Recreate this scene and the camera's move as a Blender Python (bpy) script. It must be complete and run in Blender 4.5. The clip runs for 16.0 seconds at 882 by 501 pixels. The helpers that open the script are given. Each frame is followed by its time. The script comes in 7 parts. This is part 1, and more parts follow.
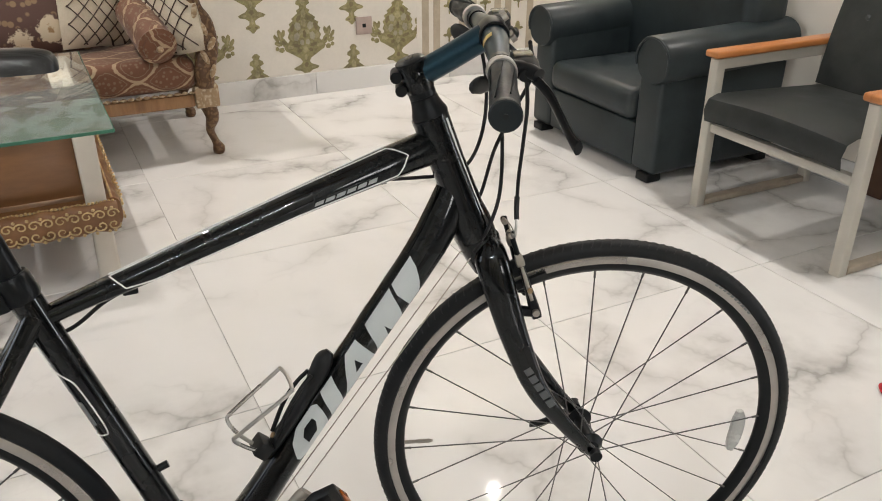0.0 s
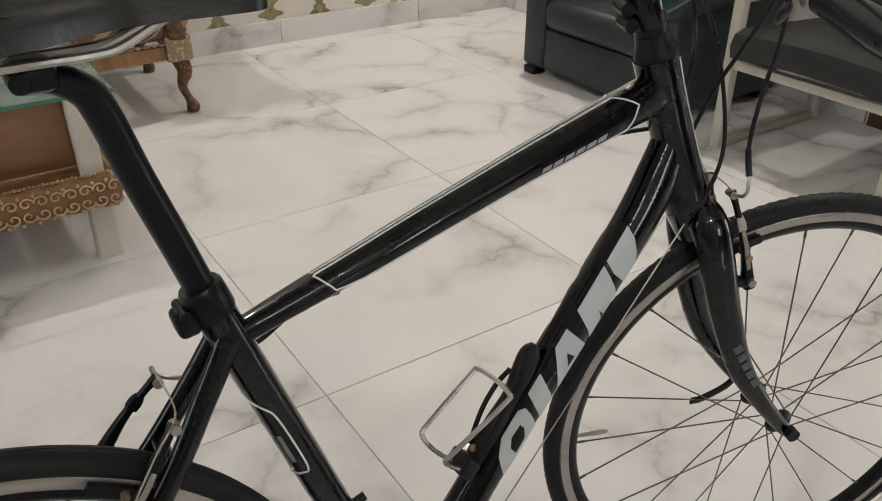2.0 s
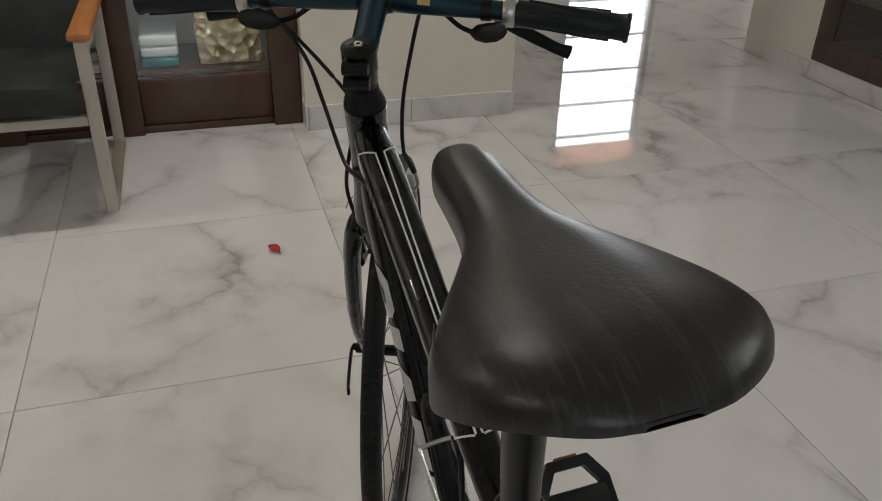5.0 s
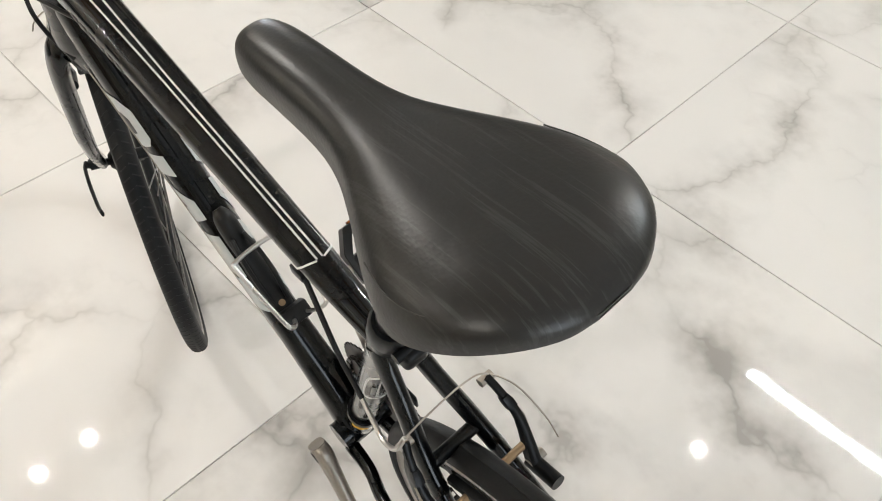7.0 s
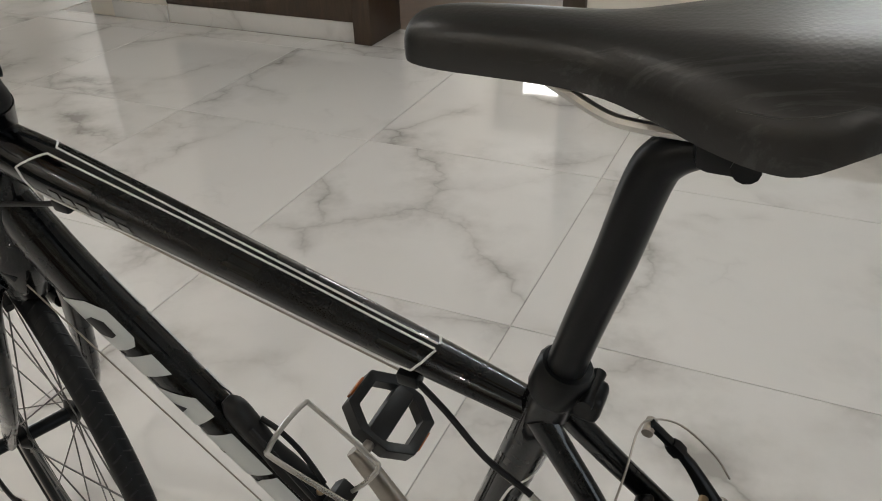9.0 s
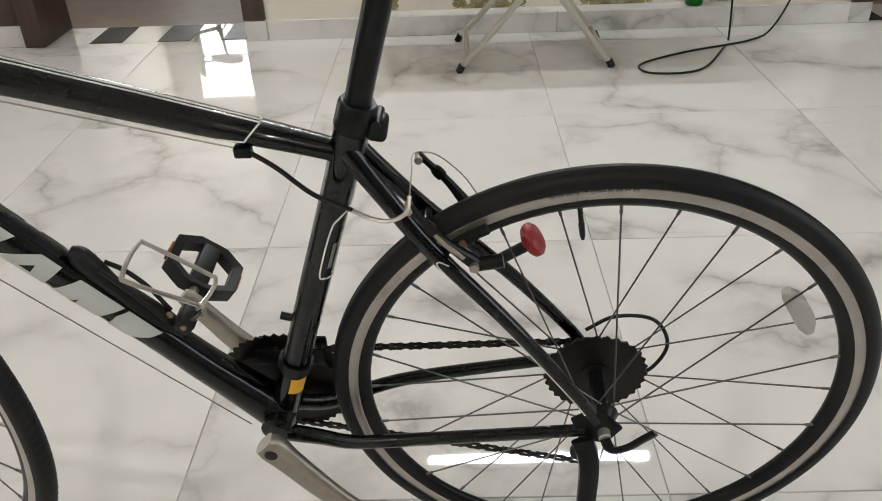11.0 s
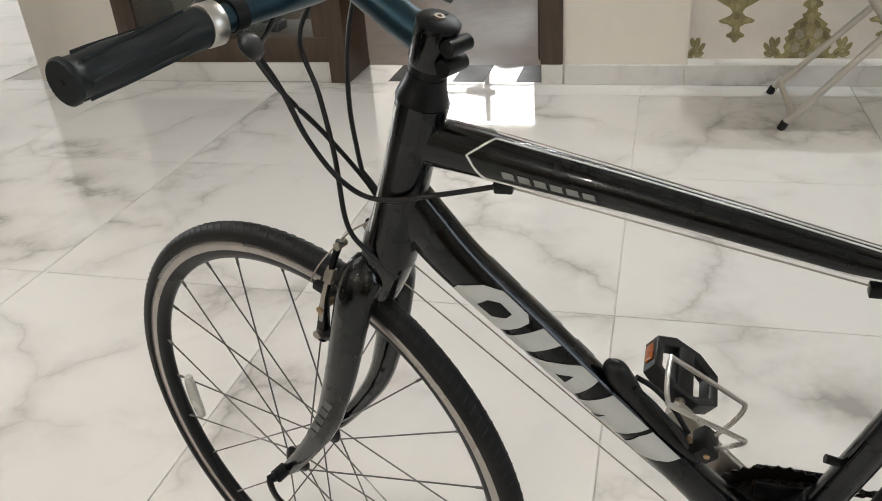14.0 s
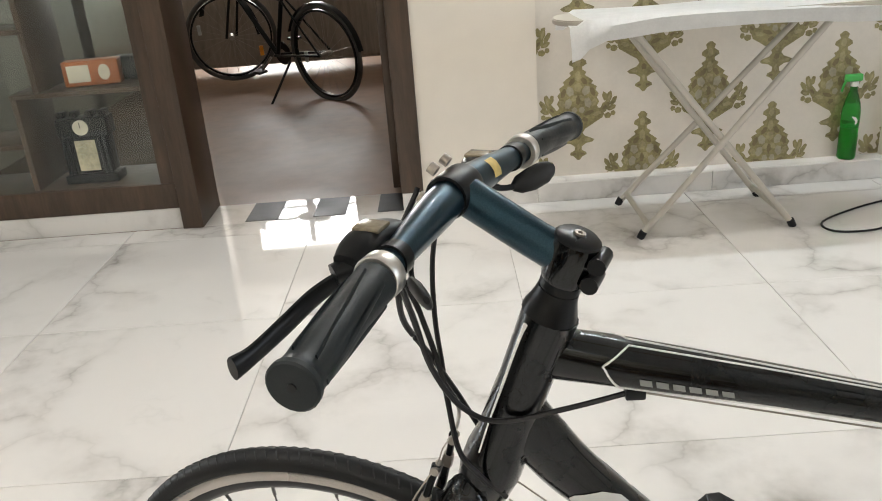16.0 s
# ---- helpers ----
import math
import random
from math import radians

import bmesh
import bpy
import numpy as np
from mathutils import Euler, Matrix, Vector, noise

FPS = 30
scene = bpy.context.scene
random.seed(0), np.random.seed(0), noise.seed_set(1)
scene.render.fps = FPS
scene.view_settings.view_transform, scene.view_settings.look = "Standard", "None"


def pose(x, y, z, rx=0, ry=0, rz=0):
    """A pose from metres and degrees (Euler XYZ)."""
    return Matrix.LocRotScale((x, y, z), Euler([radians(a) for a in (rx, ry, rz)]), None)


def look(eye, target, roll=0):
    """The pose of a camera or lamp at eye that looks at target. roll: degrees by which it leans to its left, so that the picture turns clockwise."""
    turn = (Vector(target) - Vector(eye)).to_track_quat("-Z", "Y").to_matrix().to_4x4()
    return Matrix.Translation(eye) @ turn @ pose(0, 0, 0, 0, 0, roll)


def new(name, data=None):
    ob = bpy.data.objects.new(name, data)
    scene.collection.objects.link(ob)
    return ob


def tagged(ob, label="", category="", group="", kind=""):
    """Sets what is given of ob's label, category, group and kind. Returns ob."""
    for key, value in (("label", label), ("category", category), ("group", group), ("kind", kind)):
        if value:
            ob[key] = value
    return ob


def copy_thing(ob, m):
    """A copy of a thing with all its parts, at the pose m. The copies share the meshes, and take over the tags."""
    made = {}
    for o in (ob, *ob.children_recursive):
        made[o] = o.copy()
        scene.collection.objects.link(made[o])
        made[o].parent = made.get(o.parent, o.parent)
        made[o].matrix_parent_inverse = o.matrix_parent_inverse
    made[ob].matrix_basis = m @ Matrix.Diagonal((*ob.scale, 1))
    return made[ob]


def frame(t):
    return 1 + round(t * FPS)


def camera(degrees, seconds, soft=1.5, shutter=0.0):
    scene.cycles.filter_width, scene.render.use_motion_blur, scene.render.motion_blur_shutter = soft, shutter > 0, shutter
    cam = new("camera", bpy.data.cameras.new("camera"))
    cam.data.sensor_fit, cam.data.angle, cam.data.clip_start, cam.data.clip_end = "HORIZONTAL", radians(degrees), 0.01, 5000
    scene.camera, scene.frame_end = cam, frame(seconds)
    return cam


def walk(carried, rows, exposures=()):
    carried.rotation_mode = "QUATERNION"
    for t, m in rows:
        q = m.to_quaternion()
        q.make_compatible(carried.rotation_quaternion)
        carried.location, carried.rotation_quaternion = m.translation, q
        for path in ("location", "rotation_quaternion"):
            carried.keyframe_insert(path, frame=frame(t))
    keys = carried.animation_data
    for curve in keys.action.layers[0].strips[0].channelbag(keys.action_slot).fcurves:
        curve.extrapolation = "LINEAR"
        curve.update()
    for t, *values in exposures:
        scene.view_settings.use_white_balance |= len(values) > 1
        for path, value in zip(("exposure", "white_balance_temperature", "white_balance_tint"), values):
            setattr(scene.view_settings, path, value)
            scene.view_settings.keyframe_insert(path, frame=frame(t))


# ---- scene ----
cam = camera(57.6, 16.0, soft=1.0)
PATH = [
    (0, (-0.023, -0.876, 1.161), (0.789, 0.721, 0.271), 0.0),
    (0.5, (-0.148, -0.859, 1.163), (0.64, 0.767, 0.306), -0.3),
    (1, (-0.186, -0.807, 1.163), (0.596, 0.81, 0.284), -1.0),
    (1.5, (-0.19, -0.67, 1.125), (0.619, 0.897, 0.18), -1.2),
    (2, (-0.237, -0.551, 1.104), (0.721, 0.891, 0.103), 0.1),
    (2.5, (-0.384, -0.438, 1.121), (0.822, 0.797, 0.111), 1.4),
    (3, (-0.471, -0.334, 1.141), (1.001, 0.576, 0.138), 2.1),
    (3.2, (-0.5, -0.254, 1.147), (1.063, 0.505, 0.157), 1.4),
    (5.3, (-0.41, 0.213, 1.163), (1.17, -0.476, 0.149), 0.1),
    (5.6, (-0.354, 0.203, 1.174), (1.114, -0.613, 0.088), -1.6),
    (6, (-0.343, 0.219, 1.217), (0.91, -0.699, -0.042), -0.3),
    (6.5, (-0.34, 0.243, 1.227), (0.643, -0.628, -0.281), -1.0),
    (7, (-0.355, 0.259, 1.251), (0.518, -0.664, -0.294), 2.9),
    (7.5, (-0.363, 0.274, 1.254), (0.575, -0.734, -0.197), 3.6),
    (8, (-0.334, 0.358, 1.186), (0.735, -0.743, -0.097), 1.5),
    (8.5, (-0.299, 0.449, 1.115), (0.751, -0.831, -0.008), -0.8),
    (9, (-0.196, 0.442, 1.09), (0.53, -1.103, 0.047), -1.8),
    (9.5, (-0.187, 0.503, 1.091), (0.102, -1.234, 0.142), -2.1),
    (10, (-0.188, 0.628, 1.062), (-0.251, -1.132, 0.114), -1.8),
    (12.3, (-0.138, 0.791, 1.015), (0.127, -0.803, -0.165), -3.4),
    (12.5, (-0.099, 0.774, 1.017), (0.192, -0.83, -0.142), -3.4),
    (13, (0.018, 0.75, 1.053), (0.393, -0.875, -0.051), -3.4),
    (13.5, (0.111, 0.745, 1.083), (0.568, -0.903, 0.046), -3.7),
    (14, (0.219, 0.68, 1.084), (0.715, -0.997, 0.113), -4.7),
    (14.5, (0.303, 0.622, 1.089), (0.72, -1.122, 0.202), -4.8),
    (15, (0.389, 0.603, 1.144), (0.68, -1.204, 0.338), -4.4),
    (15.5, (0.448, 0.622, 1.156), (0.622, -1.217, 0.389), -4.1),
    (16, (0.495, 0.624, 1.169), (0.527, -1.224, 0.406), -4.5),
]
EXPOSURE = [(0, -0.28, 6400, 10.5), (0.5, -0.3, 6400, 10.5), (1, -0.56, 6400, 10.5), (1.5, -0.6, 6400, 10.5), (2, -0.71, 6400, 10.5), (2.5, -0.7, 6400, 10.5), (3.2, -0.46, 6390, 9), (5.3, -1.38, 6390, 9), (5.5, -1.38, 6390, 9), (6, -1.28, 6390, 9), (6.5, -0.05, 6390, 9), (7, 0, 6390, 9), (7.5, -0.2, 6390, 9), (8, -0.72, 6390, 9), (8.5, -0.66, 6390, 9), (9, -0.85, 6390, 9), (9.5, -0.65, 6390, 9), (10, -0.54, 6390, 9), (12.5, -0.2, 6390, 9), (13, -0.47, 6390, 9), (13.5, -0.53, 6390, 9), (14, -0.31, 6390, 9), (14.5, -0.2, 6390, 9), (15, -0.29, 6390, 9), (15.5, 0.02, 6390, 9), (16, 0, 6390, 9)]
walk(cam, [(t, look(e, g, r)) for t, e, g, r in PATH], EXPOSURE)

# ==== light ====
world = bpy.data.worlds.new("world")
scene.world = world
world.use_nodes = True
wt = world.node_tree
sky = wt.nodes.new("ShaderNodeTexSky")
sky.sky_type, sky.sun_disc, sky.sun_elevation, sky.sun_rotation = "NISHITA", False, radians(48), radians(150)
wt.links.new(sky.outputs[0], wt.nodes["Background"].inputs[0])
wt.nodes["Background"].inputs[1].default_value = 0.12


def area_lamp(name, m, w, h, watts, colour=(1, 1, 1), disk=False, spread=180):
    lamp = bpy.data.lights.new(name, "AREA")
    lamp.shape = "DISK" if disk else "RECTANGLE"
    lamp.size, lamp.size_y, lamp.energy, lamp.color, lamp.spread = w, h, watts, colour, radians(spread)
    ob = new(name, lamp)
    ob.matrix_world = m
    return ob


WARM, COOL, DAY = (1.0, 0.942, 0.872), (0.91, 0.975, 1.0), (0.92, 0.96, 1.0)
CEIL = 2.80
# daylight in the window openings: hall window (east), terrace window (south room); the west lamp is an added, unseen
# fill
area_lamp("hall_daylight", look((7.46, -4.02, 1.38), (0, -3.4, 0.9)), 1.10, 2.3, 135, DAY)
area_lamp("terrace_daylight", look((2.25, -8.66, 1.35), (2.0, -5, 0.6)), 1.5, 2.1, 160, (1.0, 0.97, 0.93))
area_lamp("west_fill", look((-3.40, 0.6, 1.6), (0, 0.2, 0.9)), 1.8, 1.6, 34, DAY)
# tube lamp on the south wall
area_lamp("tube_glow", look((-0.64, -2.635, 2.52), (-0.64, -1.6, 1.42)), 1.28, 0.045, 48, COOL)
# recessed ceiling spots; the one at (-0.4, 2.72) is unseen, added to brighten the north side
SPOTS = [(2.28, 0.15), (2.21, 2.72), (-0.04, -2.20), (-0.33, -2.215), (-0.4, 2.72), (2.275, 0.44)]
for sx, sy in SPOTS:
    area_lamp("spot_glow", pose(sx, sy, CEIL - 0.022), 0.046, 0.046, 29 if sy > 1 else 13, WARM, True, 150)

# ==== materials ====


def material(name):
    m = bpy.data.materials.new(name)
    m.use_nodes = True
    return m, m.node_tree, m.node_tree.nodes["Principled BSDF"]


def node(nt, kind, **inputs):
    n = nt.nodes.new(kind)
    for k, v in inputs.items():
        n.inputs[k.replace("_", " ")].default_value = v
    return n


def ramp(nt, source, stops):
    n = nt.nodes.new("ShaderNodeValToRGB")
    els = n.color_ramp.elements
    while len(els) > 1:
        els.remove(els[-1])
    for i, (p, c) in enumerate(stops):
        e = els[0] if i == 0 else els.new(p)
        e.position, e.color = p, (*c, 1) if len(c) == 3 else c
    nt.links.new(source, n.inputs[0])
    return n


def mix(nt, fac, a, b, mode="MIX"):
    n = nt.nodes.new("ShaderNodeMix")
    n.data_type, n.blend_type = "RGBA", mode
    for sock, v in ((n.inputs[0], fac), (n.inputs[6], a), (n.inputs[7], b)):
        if isinstance(v, bpy.types.NodeSocket):
            nt.links.new(v, sock)
        else:
            sock.default_value = v if not isinstance(v, tuple) else (*v, 1)
    return n.outputs[2]


def maths(nt, op, a, b=0.0):
    n = nt.nodes.new("ShaderNodeMath")
    n.operation = op
    for sock, v in ((n.inputs[0], a), (n.inputs[1], b)):
        if isinstance(v, bpy.types.NodeSocket):
            nt.links.new(v, sock)
        else:
            sock.default_value = v
    return n.outputs[0]


def noise_tex(nt, scale, detail=4, rough=0.55, vector=None, distortion=0.0):
    n = node(nt, "ShaderNodeTexNoise", Scale=scale, Detail=detail, Roughness=rough, Distortion=distortion)
    if vector is not None:
        nt.links.new(vector, n.inputs["Vector"])
    return n


def coords(nt, kind="Object", scale=(1, 1, 1)):
    tc = nt.nodes.new("ShaderNodeTexCoord")
    mp = node(nt, "ShaderNodeMapping")
    mp.inputs["Scale"].default_value = scale
    nt.links.new(tc.outputs[kind], mp.inputs[0])
    return mp.outputs[0]


def bump(nt, bsdf, height, strength=0.2, distance=0.002):
    b = node(nt, "ShaderNodeBump", Strength=strength, Distance=distance)
    nt.links.new(height, b.inputs["Height"])
    nt.links.new(b.outputs[0], bsdf.inputs["Normal"])


def plain(name, colour, rough=0.5, metal=0.0, vary=0.12, scale=30, bumps=0.05, coat=0.0, dist=0.001, spec=0.5):
    """A surface of one colour with grain at two scales, uneven gloss and a fine relief."""
    m, nt, b = material(name)
    v = coords(nt)
    big, small = noise_tex(nt, scale * 0.18, 4, vector=v), noise_tex(nt, scale, 5, vector=v)
    f = maths(nt, "ADD", maths(nt, "MULTIPLY", big.outputs[0], 0.6), maths(nt, "MULTIPLY", small.outputs[0], 0.4))
    lo, hi = tuple(c * (1 - vary) for c in colour), tuple(min(1, c * (1 + vary)) for c in colour)
    r = ramp(nt, f, [(0.3, lo), (0.7, hi)])
    nt.links.new(r.outputs[0], b.inputs["Base Color"])
    rr = ramp(nt, big.outputs[0], [(0.3, (max(0, rough - 0.08),) * 3), (0.7, (min(1, rough + 0.08),) * 3)])
    nt.links.new(rr.outputs[0], b.inputs["Roughness"])
    b.inputs["Metallic"].default_value = metal
    b.inputs["Coat Weight"].default_value = coat
    b.inputs["Coat Roughness"].default_value = 0.06
    b.inputs["Specular IOR Level"].default_value = spec
    bump(nt, b, small.outputs[0], bumps, dist)
    return m


def marble_material():
    m, nt, b = material("polished_marble_tile")
    info = nt.nodes.new("ShaderNodeObjectInfo")
    tc = nt.nodes.new("ShaderNodeTexCoord")
    shift = node(nt, "ShaderNodeCombineXYZ")
    for i, k in enumerate((37.0, 91.0, 13.0)):
        nt.links.new(maths(nt, "MULTIPLY", info.outputs["Random"], k), shift.inputs[i])
    add = nt.nodes.new("ShaderNodeVectorMath")
    nt.links.new(tc.outputs["Object"], add.inputs[0])
    nt.links.new(shift.outputs[0], add.inputs[1])
    v = add.outputs[0]
    # large drifting veins: bands of a warped noise
    warp = noise_tex(nt, 2.2, 5, 0.6, v)
    wv = nt.nodes.new("ShaderNodeVectorMath")
    wv.operation = "MULTIPLY_ADD"
    nt.links.new(warp.outputs["Color"], wv.inputs[0])
    wv.inputs[1].default_value = (0.42, 0.42, 0.42)
    nt.links.new(v, wv.inputs[2])
    vor = nt.nodes.new("ShaderNodeTexVoronoi")
    vor.feature = "DISTANCE_TO_EDGE"
    vor.inputs["Scale"].default_value = 1.75
    nt.links.new(wv.outputs[0], vor.inputs["Vector"])
    line = ramp(nt, vor.outputs["Distance"], [(0.0, (0.68, 0.68, 0.68)), (0.013, (0.40, 0.40, 0.40)), (0.05, (0.18, 0.18, 0.18)), (0.14, (0, 0, 0))])
    smudge = ramp(nt, vor.outputs["Distance"], [(0.0, (0.62, 0.62, 0.62)), (0.08, (0.36, 0.36, 0.36)), (0.28, (0, 0, 0))])
    mask = ramp(nt, noise_tex(nt, 2.1, 3, 0.55, v).outputs[0], [(0.38, (0, 0, 0)), (0.51, (0.6, 0.6, 0.6)), (0.63, (1, 1, 1))])
    patchy = ramp(nt, noise_tex(nt, 4.5, 5, 0.6, v).outputs[0], [(0.48, (0, 0, 0)), (0.68, (1, 1, 1))])
    fine = nt.nodes.new("ShaderNodeTexVoronoi")
    fine.feature = "DISTANCE_TO_EDGE"
    fine.inputs["Scale"].default_value = 5.0
    nt.links.new(wv.outputs[0], fine.inputs["Vector"])
    fline = ramp(nt, fine.outputs["Distance"], [(0.0, (0.30, 0.30, 0.30)), (0.03, (0.10, 0.10, 0.10)), (0.09, (0, 0, 0))])
    mask2 = ramp(nt, noise_tex(nt, 3.3, 3, 0.5, wv.outputs[0]).outputs[0], [(0.55, (0, 0, 0)), (0.75, (0.7, 0.7, 0.7))])
    cloud = ramp(nt, noise_tex(nt, 1.6, 6, 0.62, wv.outputs[0]).outputs[0], [(0.40, (0, 0, 0)), (0.75, (0.5, 0.5, 0.5))])
    veins = maths(nt, "ADD", maths(nt, "MULTIPLY", line.outputs[0], mask.outputs[0]), maths(nt, "MULTIPLY", fline.outputs[0], mask2.outputs[0]))
    veins = maths(nt, "ADD", veins, maths(nt, "MULTIPLY", maths(nt, "MULTIPLY", smudge.outputs[0], mask.outputs[0]), patchy.outputs[0]))
    col = mix(nt, maths(nt, "MINIMUM", veins, 0.85), (0.745, 0.73, 0.71), (0.30, 0.285, 0.265))
    col = mix(nt, maths(nt, "MULTIPLY", cloud.outputs[0], 0.35), col, (0.66, 0.64, 0.61))
    nt.links.new(col, b.inputs["Base Color"])
    b.inputs["Roughness"].default_value = 0.028
    b.inputs["Specular IOR Level"].default_value = 0.55
    wav = noise_tex(nt, 3.0, 2, vector=v)
    bump(nt, b, wav.outputs[0], 0.03, 0.004)
    return m


def wood_material(name, dark, light, rough=0.4, scale=(14, 2, 2), coat=0.1):
    m, nt, b = material(name)
    v = coords(nt, "Object", scale)
    n = noise_tex(nt, 1.0, 6, 0.6, v, 1.2)
    fine = noise_tex(nt, 9.0, 4, 0.6, v)
    f = maths(nt, "ADD", maths(nt, "MULTIPLY", n.outputs[0], 0.75), maths(nt, "MULTIPLY", fine.outputs[0], 0.25))
    r = ramp(nt, f, [(0.3, dark), (0.7, light)])
    nt.links.new(r.outputs[0], b.inputs["Base Color"])
    b.inputs["Roughness"].default_value = rough
    b.inputs["Coat Weight"].default_value = coat
    bump(nt, b, fine.outputs[0], 0.12, 0.001)
    return m


def glass_material(name, tint=(0.95, 1.0, 0.98), rough=0.0, clear=1.0):
    m, nt, b = material(name)
    b.inputs["Base Color"].default_value = (*tint, 1)
    b.inputs["Transmission Weight"].default_value = clear
    b.inputs["Roughness"].default_value = rough
    b.inputs["IOR"].default_value = 1.45
    return m


def paint_material(name="black_teal_lacquer", lo=(0.0047, 0.0056, 0.0062), hi=(0.0140, 0.0165, 0.0186), rough=0.24, coat=0.75):
    """Near-black teal metallic lacquer."""
    m, nt, b = material(name)
    v = coords(nt)
    flake = noise_tex(nt, 900, 2, 0.5, v)
    dust = noise_tex(nt, 14, 5, 0.6, v)
    r = ramp(nt, flake.outputs[0], [(0.35, lo), (0.75, hi)])
    nt.links.new(r.outputs[0], b.inputs["Base Color"])
    rr = ramp(nt, dust.outputs[0], [(0.35, (rough,) * 3), (0.75, (rough + 0.09,) * 3)])
    nt.links.new(rr.outputs[0], b.inputs["Roughness"])
    b.inputs["Metallic"].default_value = 0.92
    b.inputs["Specular IOR Level"].default_value = 0.2
    b.inputs["Coat Weight"].default_value = coat
    b.inputs["Coat IOR"].default_value = 1.45
    b.inputs["Coat Roughness"].default_value = 0.05
    bump(nt, b, dust.outputs[0], 0.03, 0.0006)
    return m


def tread_material():
    m, nt, b = material("tyre_rubber")
    v = coords(nt)
    n = noise_tex(nt, 160, 3, 0.6, v)
    dirt = noise_tex(nt, 9, 5, 0.6, v)
    r = ramp(nt, dirt.outputs[0], [(0.35, (0.007, 0.008, 0.009)), (0.8, (0.018, 0.018, 0.018))])
    nt.links.new(r.outputs[0], b.inputs["Base Color"])
    b.inputs["Roughness"].default_value = 0.5
    b.inputs["Specular IOR Level"].default_value = 0.2
    bump(nt, b, n.outputs[0], 0.25, 0.001)
    return m


def leather_material(name, lo, hi, rough=0.42, scratch=0.0, spec=0.4):
    m, nt, b = material(name)
    v = coords(nt)
    wear = noise_tex(nt, 7, 5, 0.62, v)
    grain = nt.nodes.new("ShaderNodeTexVoronoi")
    grain.inputs["Scale"].default_value = 420
    nt.links.new(v, grain.inputs["Vector"])
    r = ramp(nt, wear.outputs[0], [(0.3, lo), (0.72, hi)])
    col = r.outputs[0]
    if scratch:
        sv = coords(nt, "Object", (5, 150, 30))
        sc = ramp(nt, noise_tex(nt, 1.6, 5, 0.7, sv).outputs[0], [(0.54, (0, 0, 0)), (0.62, (1, 1, 1))])
        col = mix(nt, maths(nt, "MULTIPLY", sc.outputs[0], scratch), col, tuple(c * 4.5 for c in hi))
    nt.links.new(col, b.inputs["Base Color"])
    rr = ramp(nt, wear.outputs[0], [(0.3, (rough - 0.08,) * 3), (0.7, (rough + 0.1,) * 3)])
    nt.links.new(rr.outputs[0], b.inputs["Roughness"])
    b.inputs["Specular IOR Level"].default_value = spec
    bump(nt, b, grain.outputs["Distance"], 0.12, 0.0006)
    return m


def brocade_material(name, ground, figure, length=0.17, rise=0.10):
    """Woven upholstery: a net of pale ogee lines with a medallion in each mesh, on a dark ground."""
    m, nt, b = material(name)
    tc = nt.nodes.new("ShaderNodeTexCoord")
    sep = nt.nodes.new("ShaderNodeSeparateXYZ")
    nt.links.new(tc.outputs["Object"], sep.inputs[0])
    u = maths(nt, "DIVIDE", sep.outputs[0], length)
    v = maths(nt, "DIVIDE", maths(nt, "SUBTRACT", sep.outputs[1], sep.outputs[2]), rise)
    swing = maths(nt, "MULTIPLY", maths(nt, "SINE", maths(nt, "MULTIPLY", u, 2 * math.pi)), 0.24)
    l1 = maths(nt, "PINGPONG", maths(nt, "ADD", v, swing), 0.5)
    l2 = maths(nt, "PINGPONG", maths(nt, "ADD", maths(nt, "SUBTRACT", v, swing), 0.5), 0.5)
    near = maths(nt, "MINIMUM", l1, l2)
    wob = noise_tex(nt, 60, 3, 0.6, tc.outputs["Object"])
    near = maths(nt, "ADD", near, maths(nt, "MULTIPLY", maths(nt, "SUBTRACT", wob.outputs[0], 0.5), 0.10))
    net = ramp(nt, near, [(0.0, figure), (0.035, figure), (0.055, ground), (0.13, ground), (0.15, tuple(c * 0.55 for c in figure)), (0.17, ground), (0.30, ground)])
    vor = nt.nodes.new("ShaderNodeTexVoronoi")
    vor.inputs["Scale"].default_value = 55
    nt.links.new(tc.outputs["Object"], vor.inputs["Vector"])
    spray = ramp(nt, vor.outputs["Distance"], [(0.26, (1, 1, 1)), (0.40, (0, 0, 0))])
    inner = ramp(nt, near, [(0.17, (0, 0, 0)), (0.24, (0.65, 0.65, 0.65))])
    col = mix(nt, maths(nt, "MULTIPLY", spray.outputs[0], inner.outputs[0]), net.outputs[0], tuple(c * 0.6 for c in figure))
    thread = noise_tex(nt, 260, 2, 0.5, tc.outputs["Object"])
    col = mix(nt, maths(nt, "MULTIPLY", thread.outputs[0], 0.35), col, tuple(c * 0.4 for c in ground))
    nt.links.new(col, b.inputs["Base Color"])
    b.inputs["Roughness"].default_value = 0.7
    b.inputs["Sheen Weight"].default_value = 0.15
    bump(nt, b, thread.outputs[0], 0.3, 0.001)
    return m


